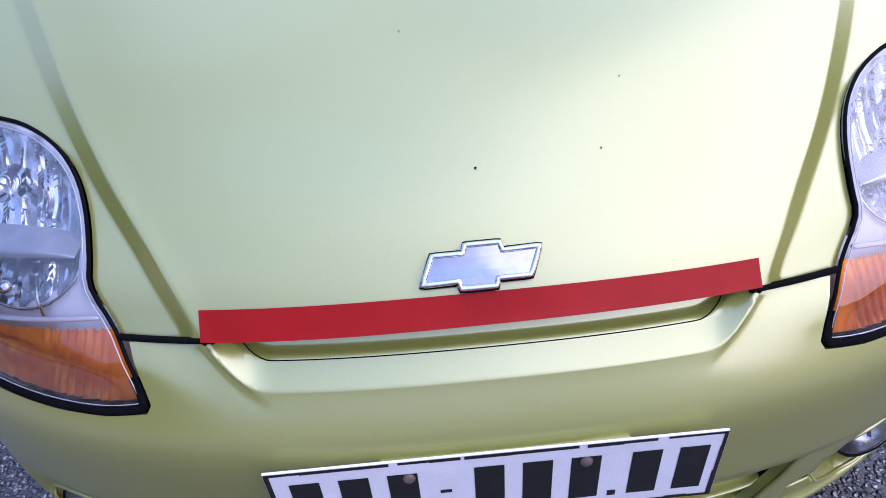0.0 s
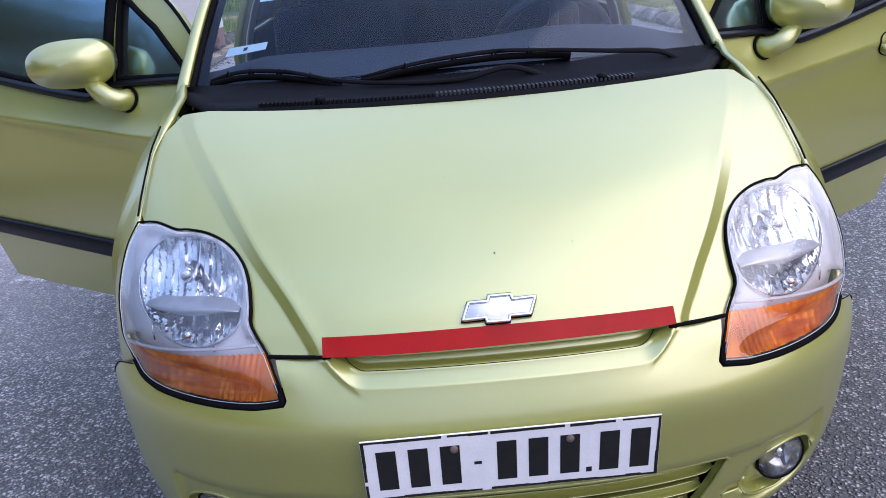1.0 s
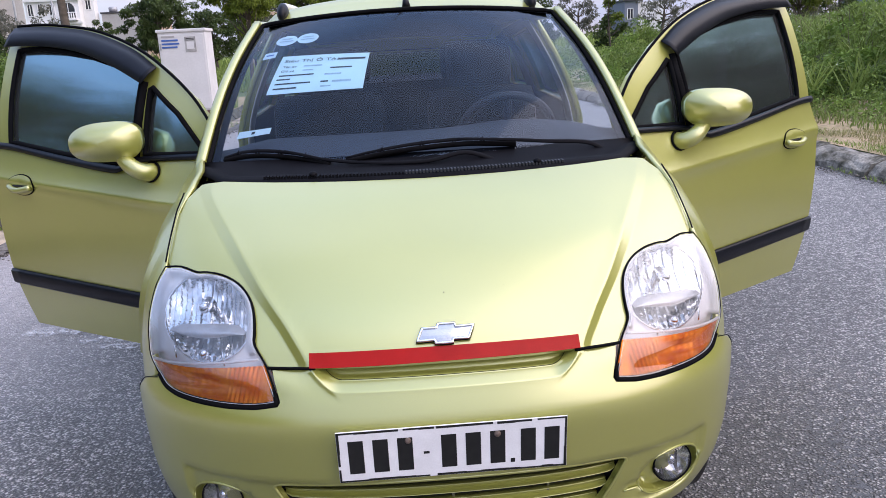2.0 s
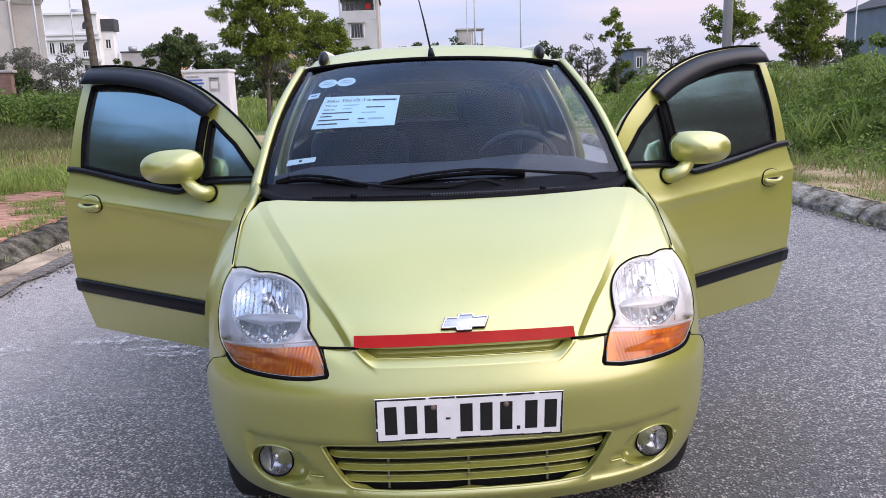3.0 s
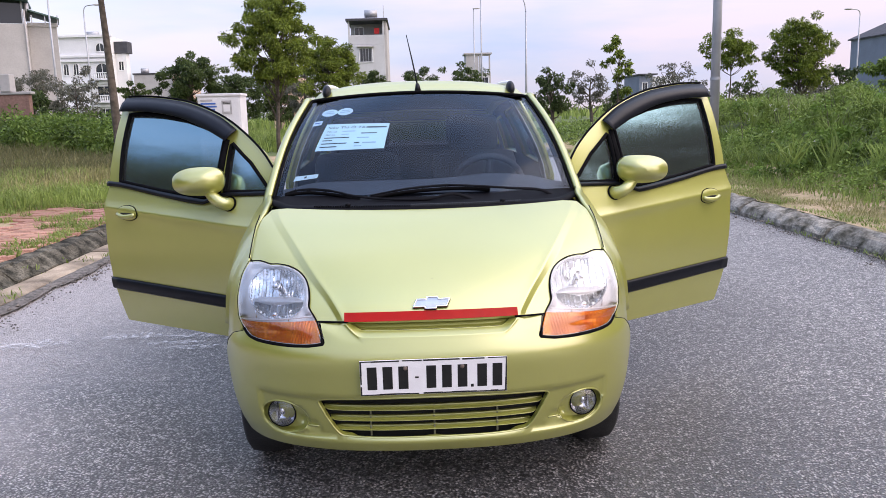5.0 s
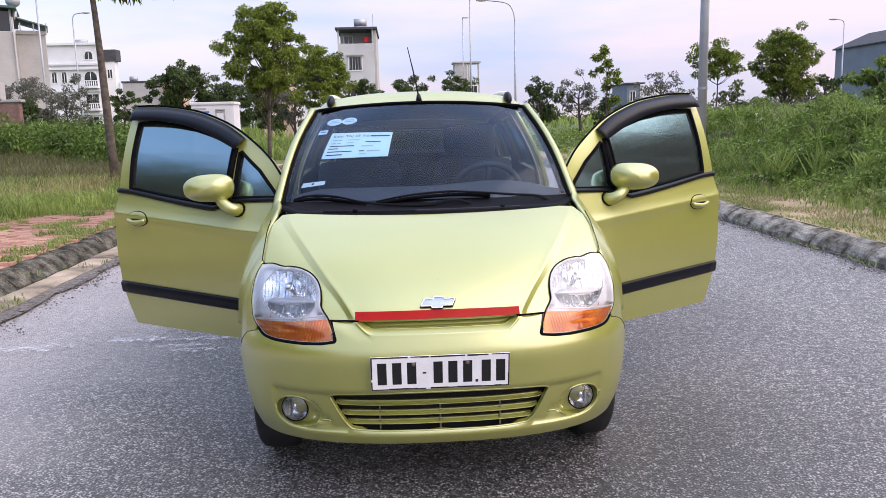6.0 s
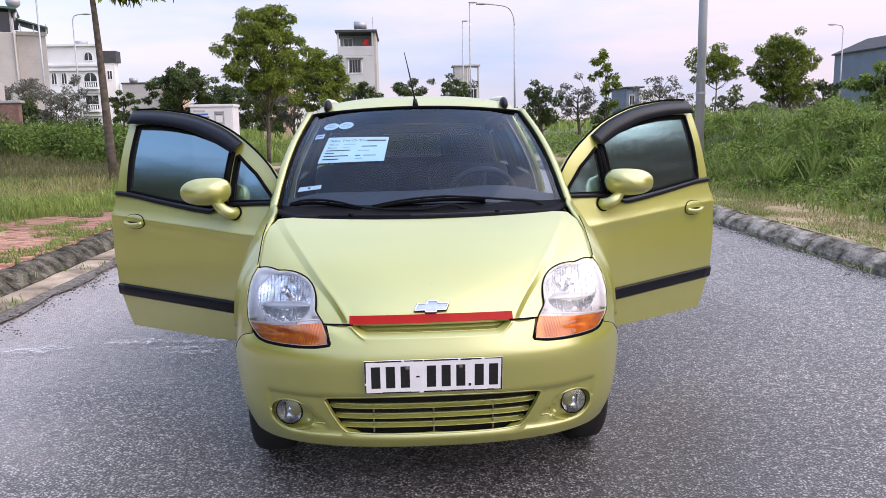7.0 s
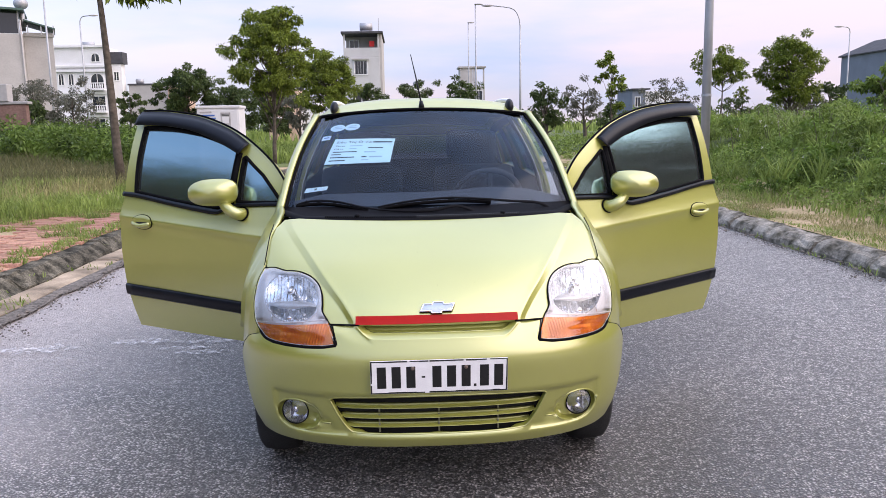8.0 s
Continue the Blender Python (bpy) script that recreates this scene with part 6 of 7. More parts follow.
# ---- buildings ----
def block(parent, name, x0, x1, y0, y1, z0, z1, material, bevel=0.03, label=""):
    bm = bmesh.new()
    box(bm, ((x0 + x1) / 2, (y0 + y1) / 2, (z0 + z1) / 2), (x1 - x0, y1 - y0, z1 - z0), bevel)
    return part(name, bm, material, parent, label)


def opening(parent, x0, x1, y, z0, z1, arch=False, surround=RENDERW, bars=True, name="window"):
    """A framed opening that stands in front of a dark pane on the face at y."""
    pts = [(x0, z0), (x1, z0)]
    if arch:
        r = (x1 - x0) / 2
        pts += [((x0 + x1) / 2 + r * math.cos(t), z1 - r + r * math.sin(t)) for t in np.linspace(0, math.pi, 9)]
    else:
        pts += [(x1, z1), (x0, z1)]
    w = part(name, tube([(x, y - 0.03, z) for x, z in resample([np.array(p) for p in pts], 0.4, True)], 0.07, 4, True), surround, parent)
    part("pane", ([(x, y - 0.012, z) for x, z in pts], [tuple(range(len(pts)))]), PANE, w, "dark glass")
    if bars:
        bm = bmesh.new()
        box(bm, ((x0 + x1) / 2, y - 0.03, (z0 + z1) / 2), (0.06, 0.04, z1 - z0 - 0.05))
        part("mullion", bm, surround, w)
    return w


def balcony(parent, x0, x1, y, z):
    b = block(parent, "balcony", x0, x1, y - 0.8, y, z - 0.15, z, RENDERW)
    block(b, "handrail", x0, x1, y - 0.8, y - 0.68, z + 0.62, z + 0.72, RENDERW, 0.01)
    for x in np.arange(x0 + 0.12, x1, 0.24):
        bm = bmesh.new()
        rod(bm, (x, y - 0.74, z), (x, y - 0.74, z + 0.33), 0.05, 0.08, 8)
        rod(bm, (x, y - 0.74, z + 0.33), (x, y - 0.74, z + 0.64), 0.08, 0.045, 8)
        part("baluster", bm, RENDERW, b)


villa = thing("villa", "tall white villa with arched windows and balustrades", "house", at=pose(0, 90, 0))
block(villa, "wall", -39.2, -33.5, 0, 4, 0, 10.7, RENDERW)
block(villa, "annex", -33.5, -32.3, 1.2, 2.4, 0, 8.9, RENDERW)
block(villa, "annex_top", -33.5, -32.0, 1.0, 2.6, 8.9, 10.2, ROOFD, label="dark grey top storey")
for z in (10.75, 8.55, 8.05, 5.6, 3.0):
    block(villa, "cornice", -39.45, -33.25, -0.28, 0.0, z - 0.12, z + 0.14, RENDERW)
opening(villa, -35.15, -34.2, 0, 9.05, 10.0, True)
opening(villa, -38.95, -38.35, 0, 6.5, 7.8, True)
opening(villa, -37.85, -37.25, 0, 6.5, 7.8, True)
opening(villa, -36.65, -36.1, 0, 6.5, 7.6)
opening(villa, -35.4, -33.9, 0, 6.1, 7.8, True, name="balcony_door")
opening(villa, -35.4, -33.9, 0, 3.6, 5.25, name="balcony_door")
opening(villa, -35.4, -34.1, 0, 0.4, 2.7, name="door")
opening(villa, -38.6, -37.4, 0, 3.7, 5.1)
balcony(villa, -35.7, -33.7, 0, 6.0)
balcony(villa, -35.7, -33.7, 0, 3.5)
opening(villa, -33.2, -32.6, 1.2, 7.0, 8.0)
bm = bmesh.new()
for x in (-37.4, -36.9, -36.4):
    rod(bm, (x, 4, 10.8), (x, 4, 11.4), 0.05)
rod(bm, (-37.6, 4, 11.4), (-36.2, 4, 11.4), 0.28, None, 14)
part("water_tank", bm, STEEL, villa, "steel water tank on the roof", smooth=True)

shed = thing("low_building", "plain grey rendered building with a flat roof", "building", at=pose(0, 92, 0))
block(shed, "wall", -31.9, -27.3, 0, 10, 0, 6.5, RENDERG)
block(shed, "roof_edge", -32.0, -27.2, -0.1, 10, 6.5, 6.68, ROOFD)
block(shed, "end_wall", -27.3, -26.4, -0.6, 8, 0, 6.2, RENDERT, label="brick-coloured end")
bm = bmesh.new()
rod(bm, (-31.6, 2, 7.05), (-30.8, 2, 7.05), 0.3, None, 16)
part("water_tank", bm, STEEL, shed, smooth=True)

flats = thing("grey_building", "grey rendered building with a glazed top floor under a green canopy", "building", at=pose(0, 0, 0) @ pose(-26.45, 60, 0, 0, 0, 23) @ pose(26.45, 0, 0))
block(flats, "wall", -44, -28.5, 0, 12, 0, 8.6, RENDERG)
block(flats, "side_wall", -28.5, -26.5, 1.0, 12, 0, 8.6, RENDERG)
block(flats, "parapet", -28.5, -26.4, 0.9, 1.1, 8.5, 8.8, RENDERG)
for k in range(6):
    x = -44 + 2.55 * k
    w = block(flats, "top_window", x, x + 2.45, 0.3, 0.4, 8.65, 10.3, PANE, 0.0, "glazed panel")
    block(w, "frame", x + 2.45, x + 2.55, 0.22, 0.42, 8.6, 10.35, STEEL, 0.0)
canopy = part("canopy", ([(-44, -0.8, 10.9), (-28.3, -0.8, 10.35), (-28.3, 9, 10.9), (-44, 9, 11.4), (-44, -0.8, 10.75), (-28.3, -0.8, 10.2), (-28.3, 9, 10.75), (-44, 9, 11.25)],
                          [(0, 1, 2, 3), (7, 6, 5, 4), (0, 4, 5, 1), (1, 5, 6, 2), (2, 6, 7, 3), (3, 7, 4, 0)]), ROOFG, flats, "green sheet canopy")
part("awning", ([(-28.4, 0.2, 9.7), (-26.3, 0.2, 9.1), (-26.3, 6, 9.3), (-28.4, 6, 9.9), (-28.4, 0.2, 9.6), (-26.3, 0.2, 9.0), (-26.3, 6, 9.2), (-28.4, 6, 9.8)],
                [(0, 1, 2, 3), (7, 6, 5, 4), (0, 4, 5, 1), (1, 5, 6, 2), (2, 6, 7, 3), (3, 7, 4, 0)]), ROOFG, flats, "green awning")
for x in (-28.2, -27.3, -26.45):
    block(flats, "awning_post", x, x + 0.08, 0.35, 0.43, 8.6, 9.3, STEEL, 0.0)
bm = bmesh.new()
rod(bm, (-28.6, -0.12, 0.2), (-28.6, -0.12, 9.6), 0.06)
part("drain_pipe", bm, RENDERG, flats, smooth=True)
bm = bmesh.new()
ball(bm, (-28.5, 2, 11.05), (0.52, 0.52, 0.45), 18)
rod(bm, (-28.5, 2, 9.0), (-28.5, 2, 10.8), 0.2)
part("water_tank", bm, STEEL, flats, "round steel tank", smooth=True)

tower = thing("tower_house", "narrow pale tower house with a roof terrace", "house", at=pose(0, 85, 0))
block(tower, "wall", -6.4, -2.5, 0, 10, 0, 8.75, RENDERD)
block(tower, "side_wall", -2.5, -2.25, 0.2, 10, 0, 11.2, RENDERG)
block(tower, "parapet", -6.4, -2.5, 0, 0.16, 8.75, 9.75, RENDERD)
block(tower, "back_wall", -6.3, -2.5, 3.2, 3.4, 8.75, 11.2, RENDERG)
block(tower, "roof_slab", -6.6, -2.1, -0.4, 10, 11.2, 11.45, ROOFD)
for x in (-6.4, -2.7):
    block(tower, "terrace_post", x, x + 0.18, 0.0, 0.18, 9.75, 11.2, RENDERD, 0.01)
opening(tower, -5.9, -4.9, 3.2, 9.0, 10.9, name="terrace_door")
w = opening(tower, -5.3, -3.85, 0, 6.9, 8.4, bars=False)
for k in range(5):
    block(w, "grille_bar", -5.2 + k * 0.3, -5.16 + k * 0.3, -0.08, -0.04, 6.9, 8.4, STEEL, 0.0)
opening(tower, -5.3, -3.85, 0, 3.4, 5.0)
block(tower, "window_hood", -5.5, -3.65, -0.35, 0, 8.45, 8.6, RENDERG)
cloth = block(tower, "washing", -3.6, -3.05, 0.5, 0.56, 9.9, 10.5, REDCLOTH, 0.02, "red washing on a line")
bm = bmesh.new()
for x in (-4.5, -3.6):
    rod(bm, (x, 3, 11.45), (x, 3, 12.0), 0.05)
rod(bm, (-4.7, 3, 12.3), (-3.3, 3, 12.3), 0.42, None, 18)
part("water_tank", bm, STEEL, tower, "steel water tank on the roof", smooth=True)
bm = bmesh.new()
rod(bm, (-2.6, 3, 11.4), (-2.6, 3, 13.2), 0.03)
part("aerial", bm, STEEL, tower)

far = thing("far_house", "distant grey concrete house, unfinished", "house", at=pose(0, 130, 0))
block(far, "wall", 9.4, 13.6, 0, 10, 0, 7.6, RENDERG)
block(far, "stair_tower", 9.5, 11.6, 0, 4, 7.6, 10.7, RENDERG)
block(far, "roof_slab", 9.2, 13.8, -0.3, 4, 10.6, 10.85, RENDERG)
for x in (11.7, 13.3):
    block(far, "post", x, x + 0.25, 0, 0.25, 7.6, 10.6, RENDERG)
opening(far, 12.0, 13.2, 0, 5.2, 6.9)
far = thing("far_house", "distant low white house with a tank on its roof", "house", at=pose(0, 120, 0))
block(far, "wall", 1.0, 3.2, 0, 6, 0, 7.2, RENDERW)
bm = bmesh.new()
ball(bm, (2.0, 2, 7.7), (0.5, 0.5, 0.5), 14)
part("water_tank", bm, STEEL, far, smooth=True)
far = thing("far_house", "distant blue and white house", "house", at=pose(0, 110, 0))
block(far, "wall", 32.7, 34.6, 0, 8, 0, 5.8, RENDERB)
block(far, "wing", 34.6, 38.5, 0.5, 8, 0, 5.6, RENDERW)
block(far, "roof", 32.5, 35.2, -0.4, 8, 5.8, 6.0, ROOFD)
opening(far, 33.1, 33.9, 0, 3.4, 4.8)
far = thing("blue_grey_house", "blue-grey rendered house with a dark hipped roof", "house", at=pose(4.2, 90, 0))
block(far, "wall", 54.4, 70, 0, 12, 0, 9.3, RENDERB)
eave = [(54.1, -0.3, 9.3), (70.3, -0.3, 9.3), (70.3, 12.3, 9.3), (54.1, 12.3, 9.3)]
part("roof", (eave + [(x, y, z + 0.15) for x, y, z in eave] + [(57.2, 2.6, 11.2), (67.2, 2.6, 11.2), (67.2, 9.4, 11.2), (57.2, 9.4, 11.2)],
              [(3, 2, 1, 0), (0, 1, 5, 4), (1, 2, 6, 5), (2, 3, 7, 6), (3, 0, 4, 7), (4, 5, 9, 8), (5, 6, 10, 9), (6, 7, 11, 10), (7, 4, 8, 11), (8, 9, 10, 11)]), ROOFD, far, "dark hipped roof")
far = thing("tan_house", "tan rendered house with a brown door behind trees", "house", at=pose(0, 60, 0))
block(far, "wall", -10.6, -8.3, 0, 6, 0, 4.3, RENDERT)
block(far, "wing", -8.3, -6.9, 0.6, 6, 0, 3.6, RENDERW)
block(far, "ledge", -10.7, -8.2, -0.5, 0, 2.0, 2.15, RENDERW)
opening(far, -10.0, -9.4, 0, 2.4, 3.7, surround=RENDERT)
opening(far, -9.9, -9.0, 0, 0.3, 1.8, surround=RENDERT)
wall_b = thing("brick_wall", "old brick garden wall, overgrown", "wall", at=pose(0, 26, 0))
block(wall_b, "face", -30, -13.3, 0, 0.25, 0, 2.3, BRICK)
block(wall_b, "coping", -30, -13.2, -0.05, 0.3, 2.3, 2.4, RENDERG)
block(wall_b, "gate_post", -14.2, -13.85, -0.1, 0.3, 2.4, 3.0, RENDERG)

# ---- street furniture ----
cab = thing("electrical_cabinet", "pale grey steel electrical cabinet on a red brick plinth", "cabinet", at=pose(-3.54, 12.4, 0.13))
bm = bmesh.new()
box(bm, (0, 0.25, 0.13), (0.76, 0.52, 0.28), 0.01)
part("plinth", bm, BRICK, cab, "red brick plinth")
for r in range(4):
    for k in range(4):
        bm = bmesh.new()
        box(bm, (-0.29 + k * 0.19 + (0.04 if r % 2 else -0.02), -0.012, 0.03 + r * 0.068), (0.178, 0.012, 0.058), 0.003)
        part("brick", bm, BRICK, cab)
bm = bmesh.new()
box(bm, (0, 0.25, 0.93), (0.78, 0.55, 1.32), 0.015)
part("body", bm, CABINET, cab)
bm = bmesh.new()
box(bm, (0, 0.25, 1.605), (0.82, 0.60, 0.05), 0.012)
part("lid", bm, CABINET, cab)
bm = bmesh.new()
box(bm, (0, -0.03, 0.92), (0.72, 0.012, 1.24), 0.005)
d = part("door", bm, CABINET, cab)
for z, w in ((1.510, 0.24), (1.450, 0.30), (1.395, 0.32), (1.34, 0.28)):
    block(d, "bar", -0.33, -0.33 + w * 0.9, -0.045, -0.037, z - 0.014, z + 0.014, BLUEINK if z < 1.5 else RENDERG, 0.0, "line of unreadable blue lettering")
nt = block(d, "notice", 0.05, 0.23, -0.044, -0.037, 1.255, 1.50, NOTICE, 0.0, "weathered grey paper notice")
block(nt, "bar", 0.08, 0.20, -0.048, -0.044, 1.30, 1.42, CABINET, 0.0)
for z in (1.44, 1.465):
    block(nt, "bar", 0.075, 0.205, -0.047, -0.044, z, z + 0.010, INK, 0.0, "line of unreadable print")
for z in (1.35, 0.5):
    bm = bmesh.new()
    rod(bm, (-0.355, -0.045, z - 0.05), (-0.355, -0.045, z + 0.05), 0.012)
    part("hinge", bm, STEEL, cab)


def street_lamp(x, y, h, arm, label="slim grey street lamp on a curved arm", r=0.075):
    lp = thing("street_lamp", label, "street lamp", "street lamps", at=pose(x, y, 0.1))
    part("pole", tube([(0, 0, 0), (0, 0, h * 0.5), (0, 0, h)], [r, r * 0.8, r * 0.6], 12), STEEL, lp, smooth=True)
    if arm:
        sg = 1 if arm > 0 else -1
        a = abs(arm)
        pts = [(0, 0, h - 0.02), (sg * a * 0.06, 0, h + a * 0.35), (sg * a * 0.3, 0, h + a * 0.62), (sg * a, 0, h + a * 0.72)]
        part("arm", tube(spline(pts, 5), r * 0.5, 8), STEEL, lp, smooth=True)
        bm = bmesh.new()
        ball(bm, (sg * (a + 0.25), 0, h + a * 0.72), (0.36, 0.13, 0.07), 14)
        part("lantern", bm, RENDERG, lp, smooth=True)
    return lp


street_lamp(6.95, 45, 6.9, -1.7)
street_lamp(5.68, 60, 10.4, 0.01)
street_lamp(6.36, 75, 10.9, 0.01)
street_lamp(35.6, 60, 7.9, -0.7)
street_lamp(-20.5, 45, 8.6, -1.2)
street_lamp(-24.4, 60, 9.3, 0.8)
lp = thing("lamp_post", "thick grey steel lamp post with a collar", "lamp post", at=pose(5.14, 10.95, 0.12))
part("pole", tube([(0, 0, 0), (0, 0, 3), (0, 0, 8.5)], [0.082, 0.073, 0.05], 20), STEEL, lp, smooth=True)
bm = bmesh.new()
rod(bm, (0, 0, 1.62), (0, 0, 1.66), 0.086, None, 20)
part("collar", bm, STEEL, lp)
bm = bmesh.new()
box(bm, (0, 0, 0.01), (0.34, 0.34, 0.03), 0.005)
part("base_plate", bm, STEEL, lp)

# ---- plants ----
def big_mesh(name, verts, faces_len, material):
    """A mesh from an array of corner points in runs of faces_len."""
    v = np.asarray(verts, np.float32).reshape(-1, 3)
    n = len(v) // faces_len
    me = bpy.data.meshes.new(name)
    me.vertices.add(len(v))
    me.vertices.foreach_set("co", v.ravel())
    me.loops.add(len(v))
    me.loops.foreach_set("vertex_index", np.arange(len(v), dtype=np.int32))
    me.polygons.add(n)
    me.polygons.foreach_set("loop_start", np.arange(0, len(v), faces_len, dtype=np.int32))
    me.update(calc_edges=True)
    me.materials.append(material)
    return me


def unit(v):
    return v / np.maximum(np.linalg.norm(v, axis=-1, keepdims=True), 1e-9)


def leaf_mesh(name, centres, radii, each, size, material, seed, droop=0.35, shell=0.5):
    """Leaves in clumps: centres (n, 3), radii (n, 3), so many in each; every leaf a small pointed blade of its own."""
    g = np.random.default_rng(seed)
    c = np.repeat(np.asarray(centres, float), each, 0)
    r = np.repeat(np.asarray(radii, float), each, 0)
    d = unit(g.normal(size=c.shape))
    p = c + d * r * (shell + (1 - shell) * g.random((len(c), 1))) * (0.75 + 0.4 * g.random((len(c), 1)))
    out = unit(d + g.normal(size=c.shape) * 0.7 + np.array((0, 0, -droop)))
    side = unit(np.cross(out, g.normal(size=c.shape)))
    s = size * (0.6 + 0.8 * g.random((len(c), 1)))
    fold = unit(np.cross(out, side)) * s * 0.12
    quad = np.stack([p, p + out * s * 0.45 + side * s * 0.21 + fold, p + out * s - np.array((0, 0, 0.18)) * s, p + out * s * 0.45 - side * s * 0.21 + fold], 1)
    return big_mesh(name, quad.reshape(-1, 3), 4, material)


def blade_mesh(name, roots, heights, width, material, seed, lean=0.45):
    """Grass: every blade bends over in two pieces."""
    g = np.random.default_rng(seed)
    p = np.asarray(roots, float)
    h = np.asarray(heights, float)[:, None]
    a = g.random(len(p)) * 2 * np.pi
    out = np.stack([np.cos(a), np.sin(a), np.zeros(len(p))], 1)
    side = np.stack([-np.sin(a), np.cos(a), np.zeros(len(p))], 1)
    turn = g.random((len(p), 1)) * 2 * np.pi
    side = unit(side * np.cos(turn) + out * np.sin(turn))
    w = width * (0.6 + 0.8 * g.random((len(p), 1)))
    k = lean * (0.3 + g.random((len(p), 1)))
    up = np.array((0, 0, 1.0))
    m = p + up * h * 0.6 + out * h * k * 0.35
    t = p + up * h * (1.0 - 0.35 * k) + out * h * k
    quad = np.stack([p - side * w, p + side * w, m + side * w * 0.7, m - side * w * 0.7], 1)
    tip = np.stack([m - side * w * 0.7, m + side * w * 0.7, t + side * w * 0.05, t - side * w * 0.05], 1)
    return big_mesh(name, np.stack([quad, tip], 1).reshape(-1, 3), 4, material)


def tree(x, y, base, height, spread, low, seed, label, material=None, trunk=0.09, leaf=0.16, clumps=46, each=85, thin=1.0, lean=0.0, bias=0.0, fork=2, hanging=()):
    """A trunk that forks into limbs, and a crown of leaf clumps round their ends."""
    r = random.Random(seed)
    tr = thing("tree", label, "tree", "street trees", at=pose(x, y, base))
    bits = []
    top = height * 0.86
    pts = [Vector((lean * t * height + 0.05 * math.sin(t * 5 + seed), 0.04 * math.sin(t * 4), t * top)) for t in np.linspace(0, 1, 9)]
    bits.append(tube(pts, [trunk * (1 - 0.85 * i / 8) for i in range(9)], 9))
    cents, rads = [], []
    z0 = low
    # boughs at uneven heights round the trunk, each with its own tuft of clumps, so that gaps and shade stay between them
    boughs = max(8, int(clumps / 3.4))
    for k in range(boughs):
        f = (k + r.uniform(0.1, 0.9)) / boughs
        z = z0 + (height - z0) * (0.06 + 0.86 * f ** 0.9)
        w = spread / 2 * (math.sin(math.pi * (0.14 + 0.64 * f)) ** 0.6) * r.uniform(0.42, 0.88) * thin * (1 - 0.45 * f ** 6)
        t = k * 2.4 + r.uniform(-0.6, 0.6)
        b = Vector((math.cos(t) * w + lean * z + bias * (f - 0.3), math.sin(t) * w, z))
        size = spread * r.uniform(0.12, 0.19)
        a = pts[min(8, max(fork, int((b.z - (height - z0) * 0.25) / top * 8)))]
        mid = (a + b) / 2 + Vector((0, 0, -0.04 * spread))
        bits.append(tube([a, mid, b], [trunk * 0.36, trunk * 0.22, trunk * 0.07], 6))
        for _ in range(max(2, clumps // boughs)):
            d = Vector((r.gauss(0, 0.7), r.gauss(0, 0.7), r.gauss(0.0, 0.5)))
            c = b + d * size
            cents.append(tuple(c))
            s = spread * r.uniform(0.045, 0.095) + 0.03
            rads.append((s, s, s * r.uniform(0.5, 0.75)))
            if _ % 3 == 0:
                bits.append(tube([b, (b + c) / 2 + Vector((0, 0, 0.02 * spread)), c], [trunk * 0.10, trunk * 0.07, trunk * 0.03], 5))
    for hx, hy, hz in hanging:
        cents.append((hx, hy, hz))
        rads.append((0.22, 0.22, 0.16))
    part("trunk", joined(*bits), BARK, tr, "grey-brown trunk and limbs", smooth=True)
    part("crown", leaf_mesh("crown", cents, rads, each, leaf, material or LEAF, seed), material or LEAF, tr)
    return tr


tree(-4.28, 23.4, 0.12, 5.05, 2.55, 2.1, 36, "broad young street tree with a dense light green crown", clumps=190, each=210, leaf=0.088, trunk=0.075, bias=0.15)
tree(-3.0, 29, 0.12, 4.05, 2.4, 1.75, 5, "street tree with a dense light green crown", clumps=140, each=190, leaf=0.095)
tree(-9.9, 34, 0.3, 3.7, 2.6, 1.2, 7, "round dark green tree at the field's edge", LEAF_DARK, clumps=120, each=170, leaf=0.12)
tree(-9.3, 42, 0.3, 3.5, 2.6, 1.0, 8, "dark green tree behind the cabinet", LEAF_DARK, clumps=100, each=150, leaf=0.12)
tree(-7.6, 44, 0.3, 3.3, 2.4, 0.8, 31, "dark green tree behind the cabinet", LEAF_DARK, clumps=90, each=140, leaf=0.12)
tree(-4.8, 34, 0.2, 3.2, 1.9, 0.9, 9, "thin greyish tree beside the street", LEAF_GREY, clumps=40, each=90, leaf=0.12)
tree(-16.6, 34, 0.4, 3.4, 3.0, 0.7, 12, "loose grey-green tree by the wall", LEAF_GREY, clumps=60, each=80, leaf=0.11, trunk=0.06)
tree(-18.2, 36, 0.4, 3.2, 3.0, 0.7, 13, "loose grey-green tree by the wall", LEAF_GREY, clumps=60, each=80, leaf=0.11, trunk=0.06)
tree(-14.1, 32, 0.4, 2.9, 2.3, 0.6, 14, "loose grey-green tree by the wall", LEAF_GREY, clumps=50, each=80, leaf=0.11, trunk=0.06)
tree(-15.4, 31, 0.4, 2.1, 2.6, 0.3, 32, "feathery dark green tree before the villa", LEAF_DARK, clumps=40, each=90, leaf=0.15, trunk=0.05)
tree(-17.8, 50, 0.3, 3.5, 1.8, 1.2, 15, "small round dark tree", LEAF_DARK, clumps=40, each=120, leaf=0.15)
tree(-2.4, 50, 0.2, 3.9, 2.2, 1.8, 16, "distant dark tree on the field", LEAF_DARK, clumps=40, each=110, leaf=0.16)
tree(1.0, 60, 0.2, 4.5, 3.2, 2.6, 17, "distant dark tree on the field", LEAF_DARK, clumps=40, each=110, leaf=0.18)
tree(4.9, 60, 0.2, 4.4, 3.8, 2.4, 18, "distant dark tree on the field", LEAF_DARK, clumps=46, each=110, leaf=0.18)
